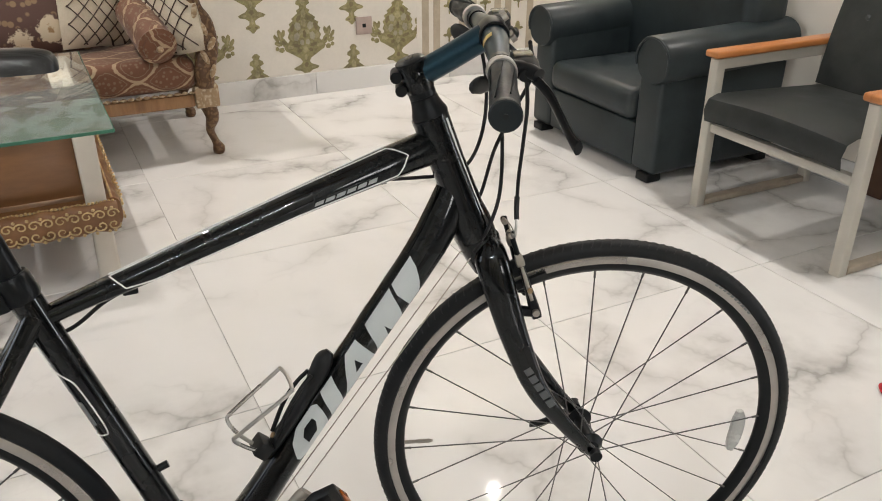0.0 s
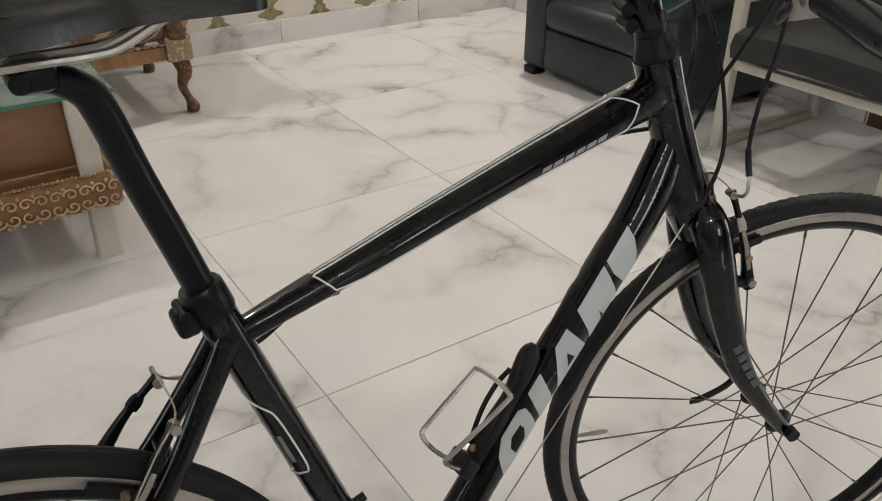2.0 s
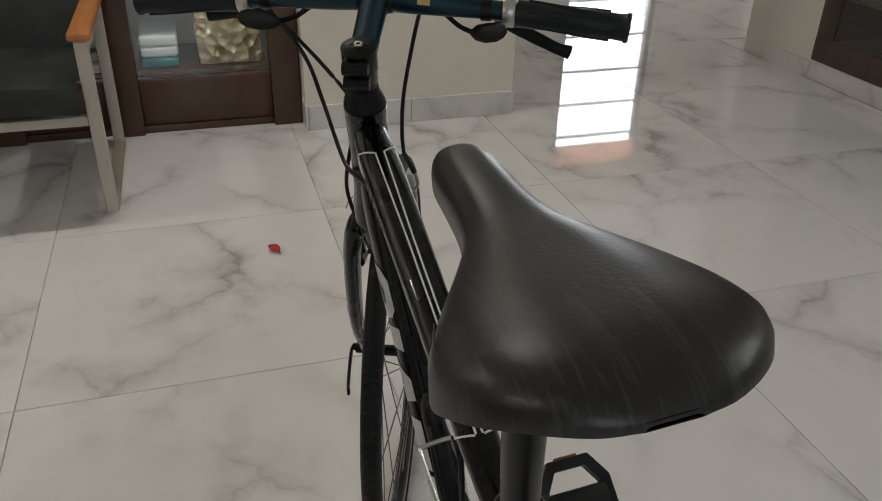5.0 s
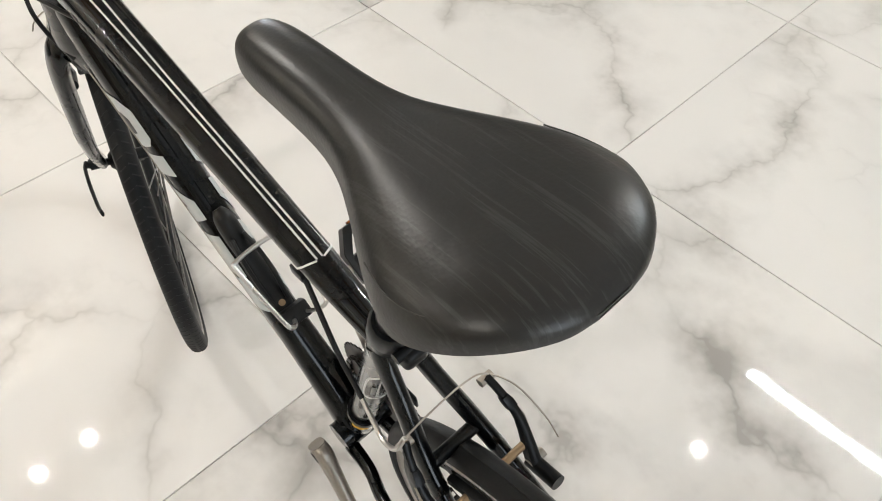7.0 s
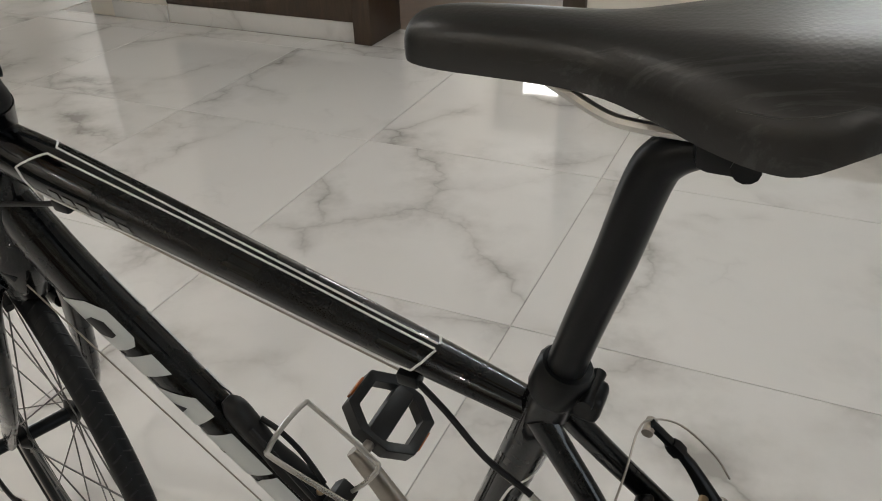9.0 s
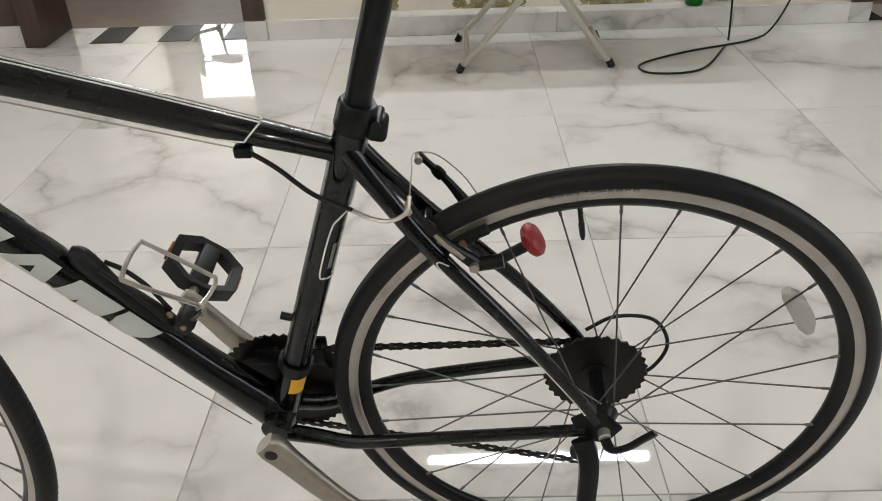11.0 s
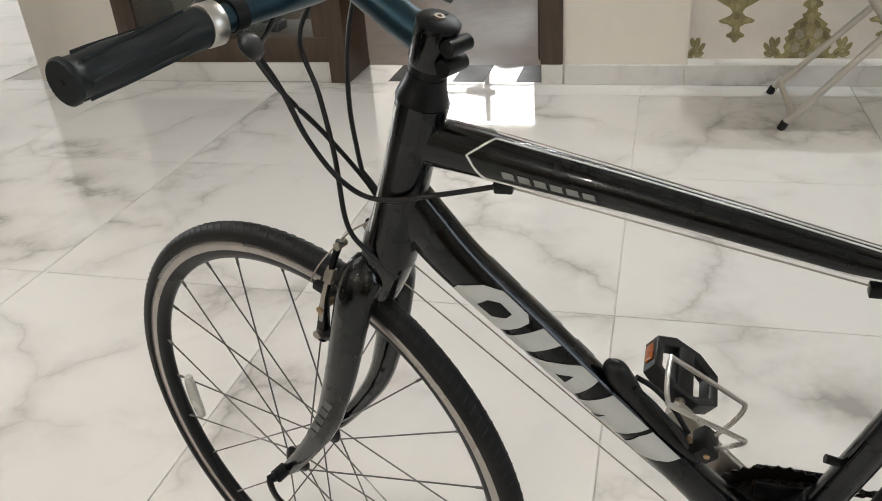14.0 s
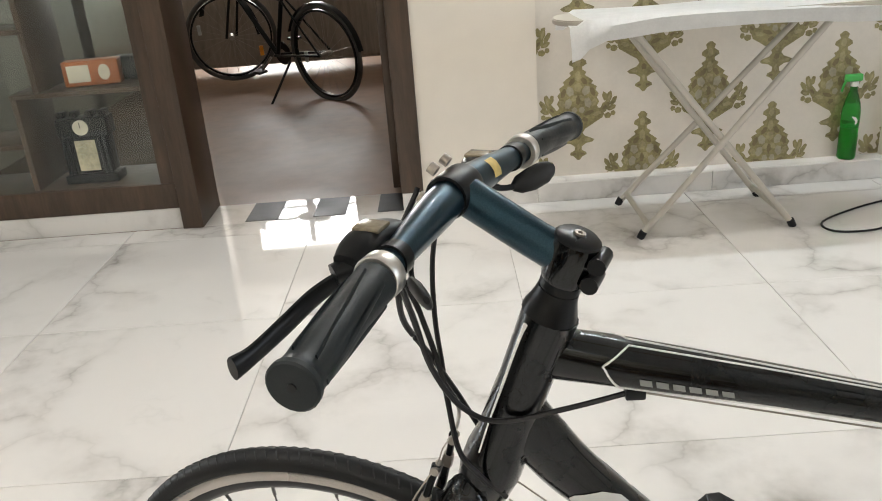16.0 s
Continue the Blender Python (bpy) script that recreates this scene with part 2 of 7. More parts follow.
def floral_material(name, ground, leaf, flower):
    """Printed cushion cloth: large pale blooms and small leaves on a dark ground."""
    m, nt, b = material(name)
    v = coords(nt)
    bloom = nt.nodes.new("ShaderNodeTexVoronoi")
    bloom.inputs["Scale"].default_value = 7.5
    nt.links.new(v, bloom.inputs["Vector"])
    petals = noise_tex(nt, 42, 3, 0.6, v)
    d = maths(nt, "ADD", bloom.outputs["Distance"], maths(nt, "MULTIPLY", maths(nt, "SUBTRACT", petals.outputs[0], 0.5), 0.5))
    f = ramp(nt, d, [(0.10, (0.30, 0.18, 0.08)), (0.16, flower), (0.34, flower), (0.40, ground)])
    small = nt.nodes.new("ShaderNodeTexVoronoi")
    small.inputs["Scale"].default_value = 30
    nt.links.new(v, small.inputs["Vector"])
    sp = ramp(nt, small.outputs["Distance"], [(0.30, (1, 1, 1)), (0.42, (0, 0, 0))])
    far = ramp(nt, d, [(0.42, (0, 0, 0)), (0.50, (0.8, 0.8, 0.8))])
    col = mix(nt, maths(nt, "MULTIPLY", sp.outputs[0], far.outputs[0]), f.outputs[0], leaf)
    nt.links.new(col, b.inputs["Base Color"])
    b.inputs["Roughness"].default_value = 0.75
    bump(nt, b, petals.outputs[0], 0.3, 0.002)
    return m


def carved_material(name, dark, gold):
    """Carved, gilded wood: gold on the ridges, brown in the hollows."""
    m, nt, b = material(name)
    v = coords(nt)
    vor = nt.nodes.new("ShaderNodeTexVoronoi")
    vor.feature = "SMOOTH_F1"
    vor.inputs["Scale"].default_value = 62
    wv = noise_tex(nt, 20, 2, 0.5, v)
    nt.links.new(mix(nt, 0.06, v, wv.outputs["Color"]), vor.inputs["Vector"])
    r = ramp(nt, vor.outputs["Distance"], [(0.25, gold), (0.42, dark), (0.6, dark), (0.75, gold)])
    nt.links.new(r.outputs[0], b.inputs["Base Color"])
    b.inputs["Roughness"].default_value = 0.42
    b.inputs["Metallic"].default_value = 0.15
    bump(nt, b, vor.outputs["Distance"], 0.8, 0.006)
    return m


def foil_material():
    """Crumpled gold foil."""
    m, nt, b = material("crumpled_gold_foil")
    v = coords(nt)
    vor = nt.nodes.new("ShaderNodeTexVoronoi")
    vor.inputs["Scale"].default_value = 26
    nt.links.new(v, vor.inputs["Vector"])
    r = ramp(nt, noise_tex(nt, 12, 4, 0.6, v).outputs[0], [(0.35, (0.50, 0.36, 0.18)), (0.7, (0.86, 0.76, 0.55))])
    nt.links.new(r.outputs[0], b.inputs["Base Color"])
    b.inputs["Metallic"].default_value = 0.7
    b.inputs["Roughness"].default_value = 0.25
    bump(nt, b, vor.outputs["Distance"], 0.9, 0.02)
    return m


def blind_material():
    """Thin pinkish cloth that lets daylight through."""
    m, nt, b = material("pinkish_blind_cloth")
    b.inputs["Base Color"].default_value = (0.62, 0.42, 0.34, 1)
    b.inputs["Roughness"].default_value = 0.8
    tr = node(nt, "ShaderNodeBsdfTranslucent")
    tr.inputs[0].default_value = (0.85, 0.58, 0.46, 1)
    mx = nt.nodes.new("ShaderNodeMixShader")
    mx.inputs[0].default_value = 0.6
    nt.links.new(b.outputs[0], mx.inputs[1])
    nt.links.new(tr.outputs[0], mx.inputs[2])
    nt.links.new(mx.outputs[0], nt.nodes["Material Output"].inputs[0])
    return m


M = {
    "marble": marble_material(),
    "grout": plain("grey_grout", (0.62, 0.60, 0.57), 0.8),
    "wall": plain("cream_wall_paint", (0.79, 0.74, 0.66), 0.55, vary=0.04, scale=9, bumps=0.08),
    "ceiling": plain("white_ceiling_paint", (0.82, 0.80, 0.76), 0.7, vary=0.03, scale=8),
    "paper": plain("cream_wallpaper", (0.70, 0.655, 0.59), 0.5, vary=0.05, scale=60, bumps=0.1),
    "motif": plain("olive_gold_flock", (0.265, 0.230, 0.108), 0.45, vary=0.5, scale=90, bumps=0.5),
    "motif_dark": plain("brown_flock_shading", (0.19, 0.15, 0.075), 0.5, vary=0.3, scale=90, bumps=0.4),
    "motif_gold": plain("pale_gold_flock", (0.34, 0.295, 0.160), 0.4, vary=0.45, scale=90, bumps=0.5),
    "motif_pale": plain("greyish_flock", (0.36, 0.325, 0.235), 0.4, vary=0.3, scale=90, bumps=0.4),
    "stripe": plain("tan_paper_stripe", (0.44, 0.37, 0.28), 0.45, vary=0.12, scale=90, bumps=0.3),
    "walnut": wood_material("dark_walnut", (0.034, 0.021, 0.013), (0.092, 0.058, 0.036)),
    # back room boarding: grey wood, paler than the walnut
    "greyboard": wood_material("pale_grey_boarding", (0.17, 0.14, 0.115), (0.31, 0.26, 0.215), 0.5),
    # parked bicycle's tyres: a lighter grey than the other rubber
    "greyrubber": plain("grey_rubber", (0.060, 0.058, 0.055), 0.6, vary=0.3, scale=60),
    "redwalnut": wood_material("red_brown_walnut", (0.046, 0.021, 0.011), (0.120, 0.058, 0.030), 0.35),
    "foil": foil_material(),
    "blind": blind_material(),
    "brownfloor": plain("brown_floor", (0.215, 0.135, 0.092), 0.46, vary=0.32, scale=9, bumps=0.02, spec=0.3),
    "sofawood": wood_material("polished_sofa_wood", (0.16, 0.075, 0.025), (0.36, 0.19, 0.08), 0.3),
    "orangewood": wood_material("orange_armrest_wood", (0.36, 0.13, 0.035), (0.55, 0.22, 0.07), 0.35, (3, 20, 3)),
    "ceilingwood": wood_material("varnished_ceiling_wood", (0.30, 0.135, 0.050), (0.46, 0.23, 0.095), 0.35, (9, 2, 9)),
    "tablewood": wood_material("brown_table_panel", (0.14, 0.062, 0.025), (0.26, 0.125, 0.05), 0.35, (2, 9, 9)),
    "carved": carved_material("gilded_carving", (0.105, 0.052, 0.024), (0.20, 0.115, 0.052)),
    "gilt": plain("rubbed_gilt", (0.50, 0.36, 0.18), 0.38, metal=0.35, vary=0.3, scale=90, bumps=0.2),
    "carvedpale": carved_material("pale_carving", (0.34, 0.23, 0.13), (0.52, 0.41, 0.28)),
    "brocade": brocade_material("brown_brocade", (0.150, 0.055, 0.022), (0.43, 0.31, 0.19), 0.23, 0.135),
    "floral": floral_material("plum_floral", (0.085, 0.042, 0.032), (0.26, 0.17, 0.09), (0.55, 0.46, 0.33)),
    "trellis": plain("cream_cushion_cloth", (0.50, 0.43, 0.33), 0.8, scale=200, bumps=0.3),
    "trellisline": plain("brown_trellis_cord", (0.05, 0.025, 0.015), 0.7, scale=200, bumps=0.3),
    "blackleather": leather_material("black_leather", (0.014, 0.020, 0.022), (0.030, 0.040, 0.043), 0.42),
    "greyvinyl": leather_material("grey_vinyl", (0.048, 0.053, 0.052), (0.088, 0.094, 0.090), 0.42),
    "saddle": leather_material("worn_black_saddle_cover", (0.0080, 0.0086, 0.0088), (0.0150, 0.0155, 0.0152), 0.36, 0.36, 0.55),
    "seam": plain("saddle_seam", (0.05, 0.05, 0.048), 0.6),
    "putty": plain("putty_grey_metal_paint", (0.50, 0.47, 0.41), 0.4, vary=0.08, scale=12),
    "ivory": plain("ivory_leg_paint", (0.56, 0.51, 0.44), 0.4, vary=0.1, scale=14),
    "paint": paint_material(),
    "tealbar": paint_material("teal_metallic_lacquer", (0.018, 0.042, 0.060), (0.027, 0.062, 0.088), 0.34, 0.3),
    "griprubber": plain("blue_black_grip_rubber", (0.0065, 0.0105, 0.0125), 0.45, vary=0.25, scale=160, bumps=0.3, spec=0.35),
    "tyre": tread_material(),
    "rubber": plain("matte_black_rubber", (0.010, 0.011, 0.012), 0.55, vary=0.25, scale=120, bumps=0.25, spec=0.3),
    "plastic": plain("black_plastic", (0.009, 0.0095, 0.010), 0.42, vary=0.25, scale=60, bumps=0.1, spec=0.3),
    "satinblack": plain("satin_black_alloy", (0.009, 0.010, 0.011), 0.34, metal=0.4, vary=0.25, scale=40, spec=0.3),
    "alloy": plain("brushed_alloy", (0.55, 0.54, 0.52), 0.33, metal=0.9, vary=0.15, scale=50),
    "dullalloy": plain("worn_grey_alloy", (0.36, 0.33, 0.29), 0.42, metal=0.8, vary=0.25, scale=35),
    "rim": plain("silver_rim", (0.40, 0.375, 0.35), 0.30, metal=0.85, vary=0.2, scale=25),
    "steel": plain("dark_spoke_steel", (0.16, 0.155, 0.15), 0.35, metal=0.9),
    "chainsteel": plain("oily_chain_steel", (0.019, 0.016, 0.014), 0.42, metal=0.7, vary=0.5, scale=80, bumps=0.2),
    "decal": plain("silver_white_decal", (0.52, 0.55, 0.55), 0.38, vary=0.08, scale=20),
    "line": plain("white_pinstripe", (0.74, 0.75, 0.74), 0.4, vary=0.05),
    "midgrey": plain("silver_grey_decal", (0.36, 0.37, 0.37), 0.42, vary=0.1, scale=60),
    "greydecal": plain("dark_grey_decal", (0.20, 0.21, 0.21), 0.45, vary=0.2, scale=60),
    "faintdecal": plain("faint_grey_decal", (0.075, 0.080, 0.082), 0.4, vary=0.2, scale=60),
    # putty of the chair's floor rails, with the shade near the floor as browner colour
    "railshade": plain("shaded_putty_floor_rail", (0.38, 0.32, 0.25), 0.5, vary=0.25, scale=30),
    "red": plain("red_lens", (0.30, 0.012, 0.02), 0.25, vary=0.15),
    "amber": plain("amber_reflector", (0.85, 0.32, 0.03), 0.3, vary=0.15),
    "darkamber": plain("dark_amber_reflector", (0.34, 0.085, 0.012), 0.3, vary=0.15),
    "clear": plain("clear_reflector_plastic", (0.45, 0.45, 0.43), 0.25, vary=0.1, scale=200, bumps=0.3),
    "paleyellow": plain("pale_yellow_label", (0.62, 0.47, 0.16), 0.5, vary=0.2, scale=200),
    "yellow": plain("yellow_sticker", (0.75, 0.42, 0.03), 0.5, vary=0.15, scale=120),
    "bolt": plain("brass_tinted_bolt", (0.35, 0.25, 0.15), 0.4, metal=0.8),
    "white": plain("white_cloth", (0.84, 0.84, 0.83), 0.8, vary=0.06, scale=120, bumps=0.3, dist=0.002),
    "green": glass_material("green_bottle_plastic", (0.05, 0.62, 0.08), 0.12),
    "greenplastic": plain("green_trigger_plastic", (0.06, 0.42, 0.08), 0.4),
    "labelwhite": plain("white_label", (0.75, 0.75, 0.72), 0.5),
    "glass": glass_material("clear_glass"),
    "greyglass": glass_material("grey_tinted_glass", (0.37, 0.41, 0.39)),
    "glassgreen": glass_material("dusty_green_edged_glass", (0.93, 0.96, 0.93), 0.01, 0.95),
    "glassedge": plain("green_glass_edge", (0.05, 0.17, 0.11), 0.15, vary=0.2),
    "smoky": plain("smoky_indicator_window", (0.20, 0.17, 0.115), 0.2, vary=0.4, scale=200),
    "petal": plain("red_petal", (0.42, 0.012, 0.02), 0.5, vary=0.3, scale=150),
    "orangebox": plain("orange_wooden_clock_case", (0.42, 0.12, 0.03), 0.4, vary=0.25, scale=40),
    "dial": plain("cream_dial", (0.70, 0.64, 0.52), 0.5, vary=0.1, scale=40),
    "picture": plain("faded_picture", (0.55, 0.48, 0.33), 0.5, vary=0.4, scale=60),
    "blackstone": plain("black_inlay_stone", (0.010, 0.010, 0.011), 0.40, vary=0.3, spec=0.12),
    "socketpink": plain("dusty_pink_plastic", (0.42, 0.33, 0.29), 0.45),
    "teal": plain("teal_towel", (0.05, 0.20, 0.22), 0.8, vary=0.3, scale=80),
    "cable": plain("black_cable_housing", (0.008, 0.008, 0.009), 0.45, spec=0.3),
}
for pane_name in ("glass", "glassgreen", "green"):
    M[pane_name].use_backface_culling = False

# ==== builders ====


def part(name, bm, mat, parent=None, label="", smooth=True, xf=None, local=None):
    """Links a bmesh as one mesh object, under a thing or a part where one is given."""
    if xf is not None:
        bm.transform(xf)
    bmesh.ops.recalc_face_normals(bm, faces=bm.faces)
    me = bpy.data.meshes.new(name)
    bm.to_mesh(me)
    bm.free()
    me.materials.append(mat)
    if smooth:
        me.shade_smooth()
        me.set_sharp_from_angle(angle=radians(40))
    ob = new(name, me)
    if parent is not None:
        ob.parent = parent
    if local is not None:
        ob.matrix_basis = local
    if label:
        ob["label"] = label
    return ob


def share(name, mesh, parent, m):
    ob = new(name, mesh)
    ob.parent = parent
    ob.matrix_basis = m
    return ob


def box(bm, lo, hi, bevel=0.0, seg=2):
    c = [(a + b) / 2 for a, b in zip(lo, hi)]
    d = [abs(b - a) for a, b in zip(lo, hi)]
    r = bmesh.ops.create_cube(bm, size=1, matrix=Matrix.Translation(c) @ Matrix.Diagonal((*d, 1)))
    if bevel:
        vs = set(r["verts"])
        es = [e for e in bm.edges if e.verts[0] in vs and e.verts[1] in vs]
        bmesh.ops.bevel(bm, geom=es, offset=bevel, segments=seg, affect="EDGES", profile=0.5)
    return bm


def new_box(lo, hi, bevel=0.0, seg=2):
    return box(bmesh.new(), lo, hi, bevel, seg)


def smooth_path(pts, k=6):
    """Catmull-Rom through rows of any length."""
    P = [np.array(p, float) for p in pts]
    P = [2 * P[0] - P[1], *P, 2 * P[-1] - P[-2]]
    out = []
    for i in range(1, len(P) - 2):
        a, b, c, d = P[i - 1], P[i], P[i + 1], P[i + 2]
        for j in range(k):
            t = j / k
            out.append(0.5 * (2 * b + (c - a) * t + (2 * a - 5 * b + 4 * c - d) * t * t + (3 * b - a - 3 * c + d) * t ** 3))
    out.append(P[-2])
    return out


def sweep(bm, rows, lat=(0, 1, 0), n=14, power=2.0, cap=True):
    """A tube through rows of (x, y, z, half_width, half_height); half_width lies along lat."""
    rings = []
    lat = Vector(lat)
    pts = [Vector(r[:3]) for r in rows]
    for i, r in enumerate(rows):
        t = (pts[min(i + 1, len(pts) - 1)] - pts[max(i - 1, 0)]).normalized()
        s = lat - lat.dot(t) * t
        if s.length < 1e-4:
            s = t.orthogonal()
        s.normalize()
        u = t.cross(s)
        a, b = r[3], r[4] if len(r) > 4 else r[3]
        ring = []
        for j in range(n):
            th = 2 * math.pi * j / n
            c, d = math.cos(th), math.sin(th)
            c = math.copysign(abs(c) ** (2 / power), c)
            d = math.copysign(abs(d) ** (2 / power), d)
            ring.append(bm.verts.new(pts[i] + s * (a * c) + u * (b * d)))
        rings.append(ring)
    for p, q in zip(rings, rings[1:]):
        for j in range(n):
            bm.faces.new((p[j], p[(j + 1) % n], q[(j + 1) % n], q[j]))
    if cap:
        bm.faces.new(rings[0][::-1])
        bm.faces.new(rings[-1])
    return bm


def rod(bm, a, b, r, r2=None, n=12):
    return sweep(bm, [(*a, r, r), (*b, r2 or r, r2 or r)], lat=(0.31, 0.9, 0.2), n=n)


def new_rod(a, b, r, r2=None, n=12):
    return rod(bmesh.new(), a, b, r, r2, n)


def wire(pts, r, k=6, n=8):
    return sweep(bmesh.new(), [(*p, r, r) for p in smooth_path(pts, k)], lat=(0.2, 0.5, 0.83), n=n)


def revolve(bm, profile, n=64, axis="Y", closed=True, m=None):
    """A ring from a profile of (radius, along) rows, about the axis."""
    rings = []
    for i in range(n):
        th = 2 * math.pi * i / n
        c, s = math.cos(th), math.sin(th)
        ring = []
        for r, a in profile:
            p = {"Y": (r * c, a, r * s), "Z": (r * c, r * s, a), "X": (a, r * c, r * s)}[axis]
            ring.append(bm.verts.new(m @ Vector(p) if m else p))
        rings.append(ring)
    k = len(profile)
    for i in range(n):
        p, q = rings[i], rings[(i + 1) % n]
        for j in range(k if closed else k - 1):
            bm.faces.new((p[j], p[(j + 1) % k], q[(j + 1) % k], q[j]))
    if not closed:
        for end in (0, -1):
            if profile[end][0] > 1e-5:
                bm.faces.new([r[end] for r in rings])
    return bm


def slab(outline, lo, hi, axis="Y", bevel=0.0):
    """A flat plate with a drawn outline, between two places along the axis."""
    bm = bmesh.new()
    put = {"Y": lambda u, v, a: (u, a, v), "Z": lambda u, v, a: (u, v, a), "X": lambda u, v, a: (a, u, v)}[axis]
    low = [bm.verts.new(put(u, v, lo)) for u, v in outline]
    top = [bm.verts.new(put(u, v, hi)) for u, v in outline]
    bm.faces.new(low[::-1])
    bm.faces.new(top)
    for i in range(len(outline)):
        j = (i + 1) % len(outline)
        bm.faces.new((low[i], low[j], top[j], top[i]))
    if bevel:
        es = [e for e in bm.edges if (e.verts[0] in top and e.verts[1] in top) or (e.verts[0] in low and e.verts[1] in low)]
        bmesh.ops.bevel(bm, geom=es, offset=bevel, segments=2, affect="EDGES")
    return bm


def root(name, m, label, category, group=""):
    e = new(name)
    e.empty_display_size = 0.1
    e.matrix_world = m
    return tagged(e, label, category, group)


def loft(sections, closed=True, cap=True):
    """A skin over rings of points."""
    bm = bmesh.new()
    rings = [[bm.verts.new(p) for p in s] for s in sections]
    n = len(rings[0])
    for p, q in zip(rings, rings[1:]):
        for j in range(n if closed else n - 1):
            bm.faces.new((p[j], p[(j + 1) % n], q[(j + 1) % n], q[j]))
    if cap:
        bm.faces.new(rings[0][::-1])
        bm.faces.new(rings[-1])
    return bm


def structure(name, bm, mat, label, smooth=False):
    ob = part(name, bm, mat, smooth=smooth)
    return tagged(ob, label, name.split("_")[0], kind="structure")

# ==== the bicycle ====
# bike space: x ahead, y to its left, z up from the contact line, bottom bracket at x 0; it leans left on its stand
LEAN, YAW = 7.3, -2.38
H0, L0 = 0.0537, -0.0683
RW = 0.336
BIKE = Matrix.Translation((math.cos(radians(YAW)) * H0 - math.sin(radians(YAW)) * L0, math.sin(radians(YAW)) * H0 + math.cos(radians(YAW)) * L0, 0)) @ pose(0, 0, 0, -LEAN, 0, YAW)
HEAD = Vector((0.337, 0, 0.941))
AXIS = Vector((-0.320, 0, 0.9474)).normalized()
STEER = Matrix.Translation(HEAD) @ Matrix.Rotation(radians(-19.3), 4, AXIS) @ Matrix.Translation(-HEAD)
bike = root("bicycle", BIKE, "black teal city bicycle leaning on its kickstand on marble tiles", "bicycle")
BB, REAR, FRONT = Vector((0, -0.002, 0.295)), Vector((-0.411, -0.003, RW + 0.0005)), Vector((0.5956, 0, RW - 0.003))


def on_axis(z):
    return HEAD + AXIS * ((z - HEAD.z) / AXIS.z)


# frame tubes: rows of x, y, z, half width, half height
TOP = [(-0.1297, 0, 0.6932, 0.0125, 0.0115), (-0.0917, 0, 0.7047, 0.0150, 0.0115), (-0.0515, 0, 0.7159, 0.0168, 0.0127), (-0.001, 0, 0.7295, 0.0180, 0.0141), (0.0694, 0, 0.7493, 0.0190, 0.0155), (0.130, 0, 0.766, 0.0200, 0.0163), (0.180, 0, 0.7797, 0.0208, 0.0172), (0.241, 0, 0.7949, 0.0217, 0.0192), (0.302, 0, 0.810, 0.0222, 0.0212), (0.348, 0, 0.8206, 0.0205, 0.0230), (0.3715, 0, 0.826, 0.0185, 0.0240)]
DOWN = [(0.0, 0, 0.293, 0.028, 0.028), (0.040, 0, 0.337, 0.025, 0.0245), (0.0821, 0, 0.383, 0.0225, 0.0218), (0.134, 0, 0.4445, 0.0212, 0.0212), (0.2224, 0, 0.5447, 0.0212, 0.0226), (0.2702, 0, 0.5996, 0.0212, 0.0240), (0.3197, 0, 0.6551, 0.0212, 0.0252), (0.352, 0, 0.694, 0.0212, 0.0268), (0.374, 0, 0.728, 0.0205, 0.0270), (0.388, 0, 0.762, 0.018, 0.0215), (0.393, 0, 0.790, 0.013, 0.014)]
SEAT_DIR = Vector((-0.305, 0, 0.952)).normalized()
seat_at = lambda s: Vector((0, 0, 0.287)) + SEAT_DIR * s
top_tube = part("top_tube", sweep(bmesh.new(), smooth_path(TOP, 6), n=20, power=2.3), M["paint"], bike, "dark teal-black tapered top tube with white pinstripes")
down_tube = part("down_tube", sweep(bmesh.new(), smooth_path(DOWN, 6), n=24, power=2.2), M["paint"], bike, "dark teal-black swooping down tube with silver block lettering")
st = [(*seat_at(s), w, w) for s, w in ((0, 0.018), (0.1, 0.0175), (0.4, 0.017), (0.455, 0.0185), (0.468, 0.0185))]
seat_tube = part("seat_tube", sweep(bmesh.new(), st, n=18), M["paint"], bike, "dark seat tube with a white outlined panel")
ht = bmesh.new()
sweep(ht, [(*on_axis(z), w, w) for z, w in ((0.692, 0.0295), (0.712, 0.0290), (0.735, 0.0255), (0.80, 0.0235), (0.84, 0.0242), (0.865, 0.0246))], n=20)
head_tube = part("head_tube", ht, M["paint"], bike)
fore = Vector((AXIS.z, 0, -AXIS.x))
for s in (1, -1):
    ln = []
    for z, r, w in ((0.858, 0.0247, 0.0024), (0.838, 0.0240, 0.0022), (0.810, 0.0237, 0.0017), (0.777, 0.0243, 0.0013), (0.748, 0.0250, 0.0010), (0.722, 0.0275, 0.0008)):
        ahead = 0.0135 if s < 0 else 0.0205
        q = on_axis(z) + fore * ahead
        ln.append((q.x, s * math.sqrt(r * r - ahead ** 2), q.z, w, 0.0006))
    part("pinstripe", sweep(bmesh.new(), smooth_path(ln, 4), lat=fore * 0.84 + Vector((0, -0.54 * s, 0)), n=8), M["line"], head_tube, "tapering white stripe")
part("bottom_bracket", revolve(bmesh.new(), [(0.0, -0.036), (0.021, -0.036), (0.021, 0.036), (0.0, 0.036)], 24, closed=False), M["paint"], bike, local=Matrix.Translation(BB))
STAYS = []
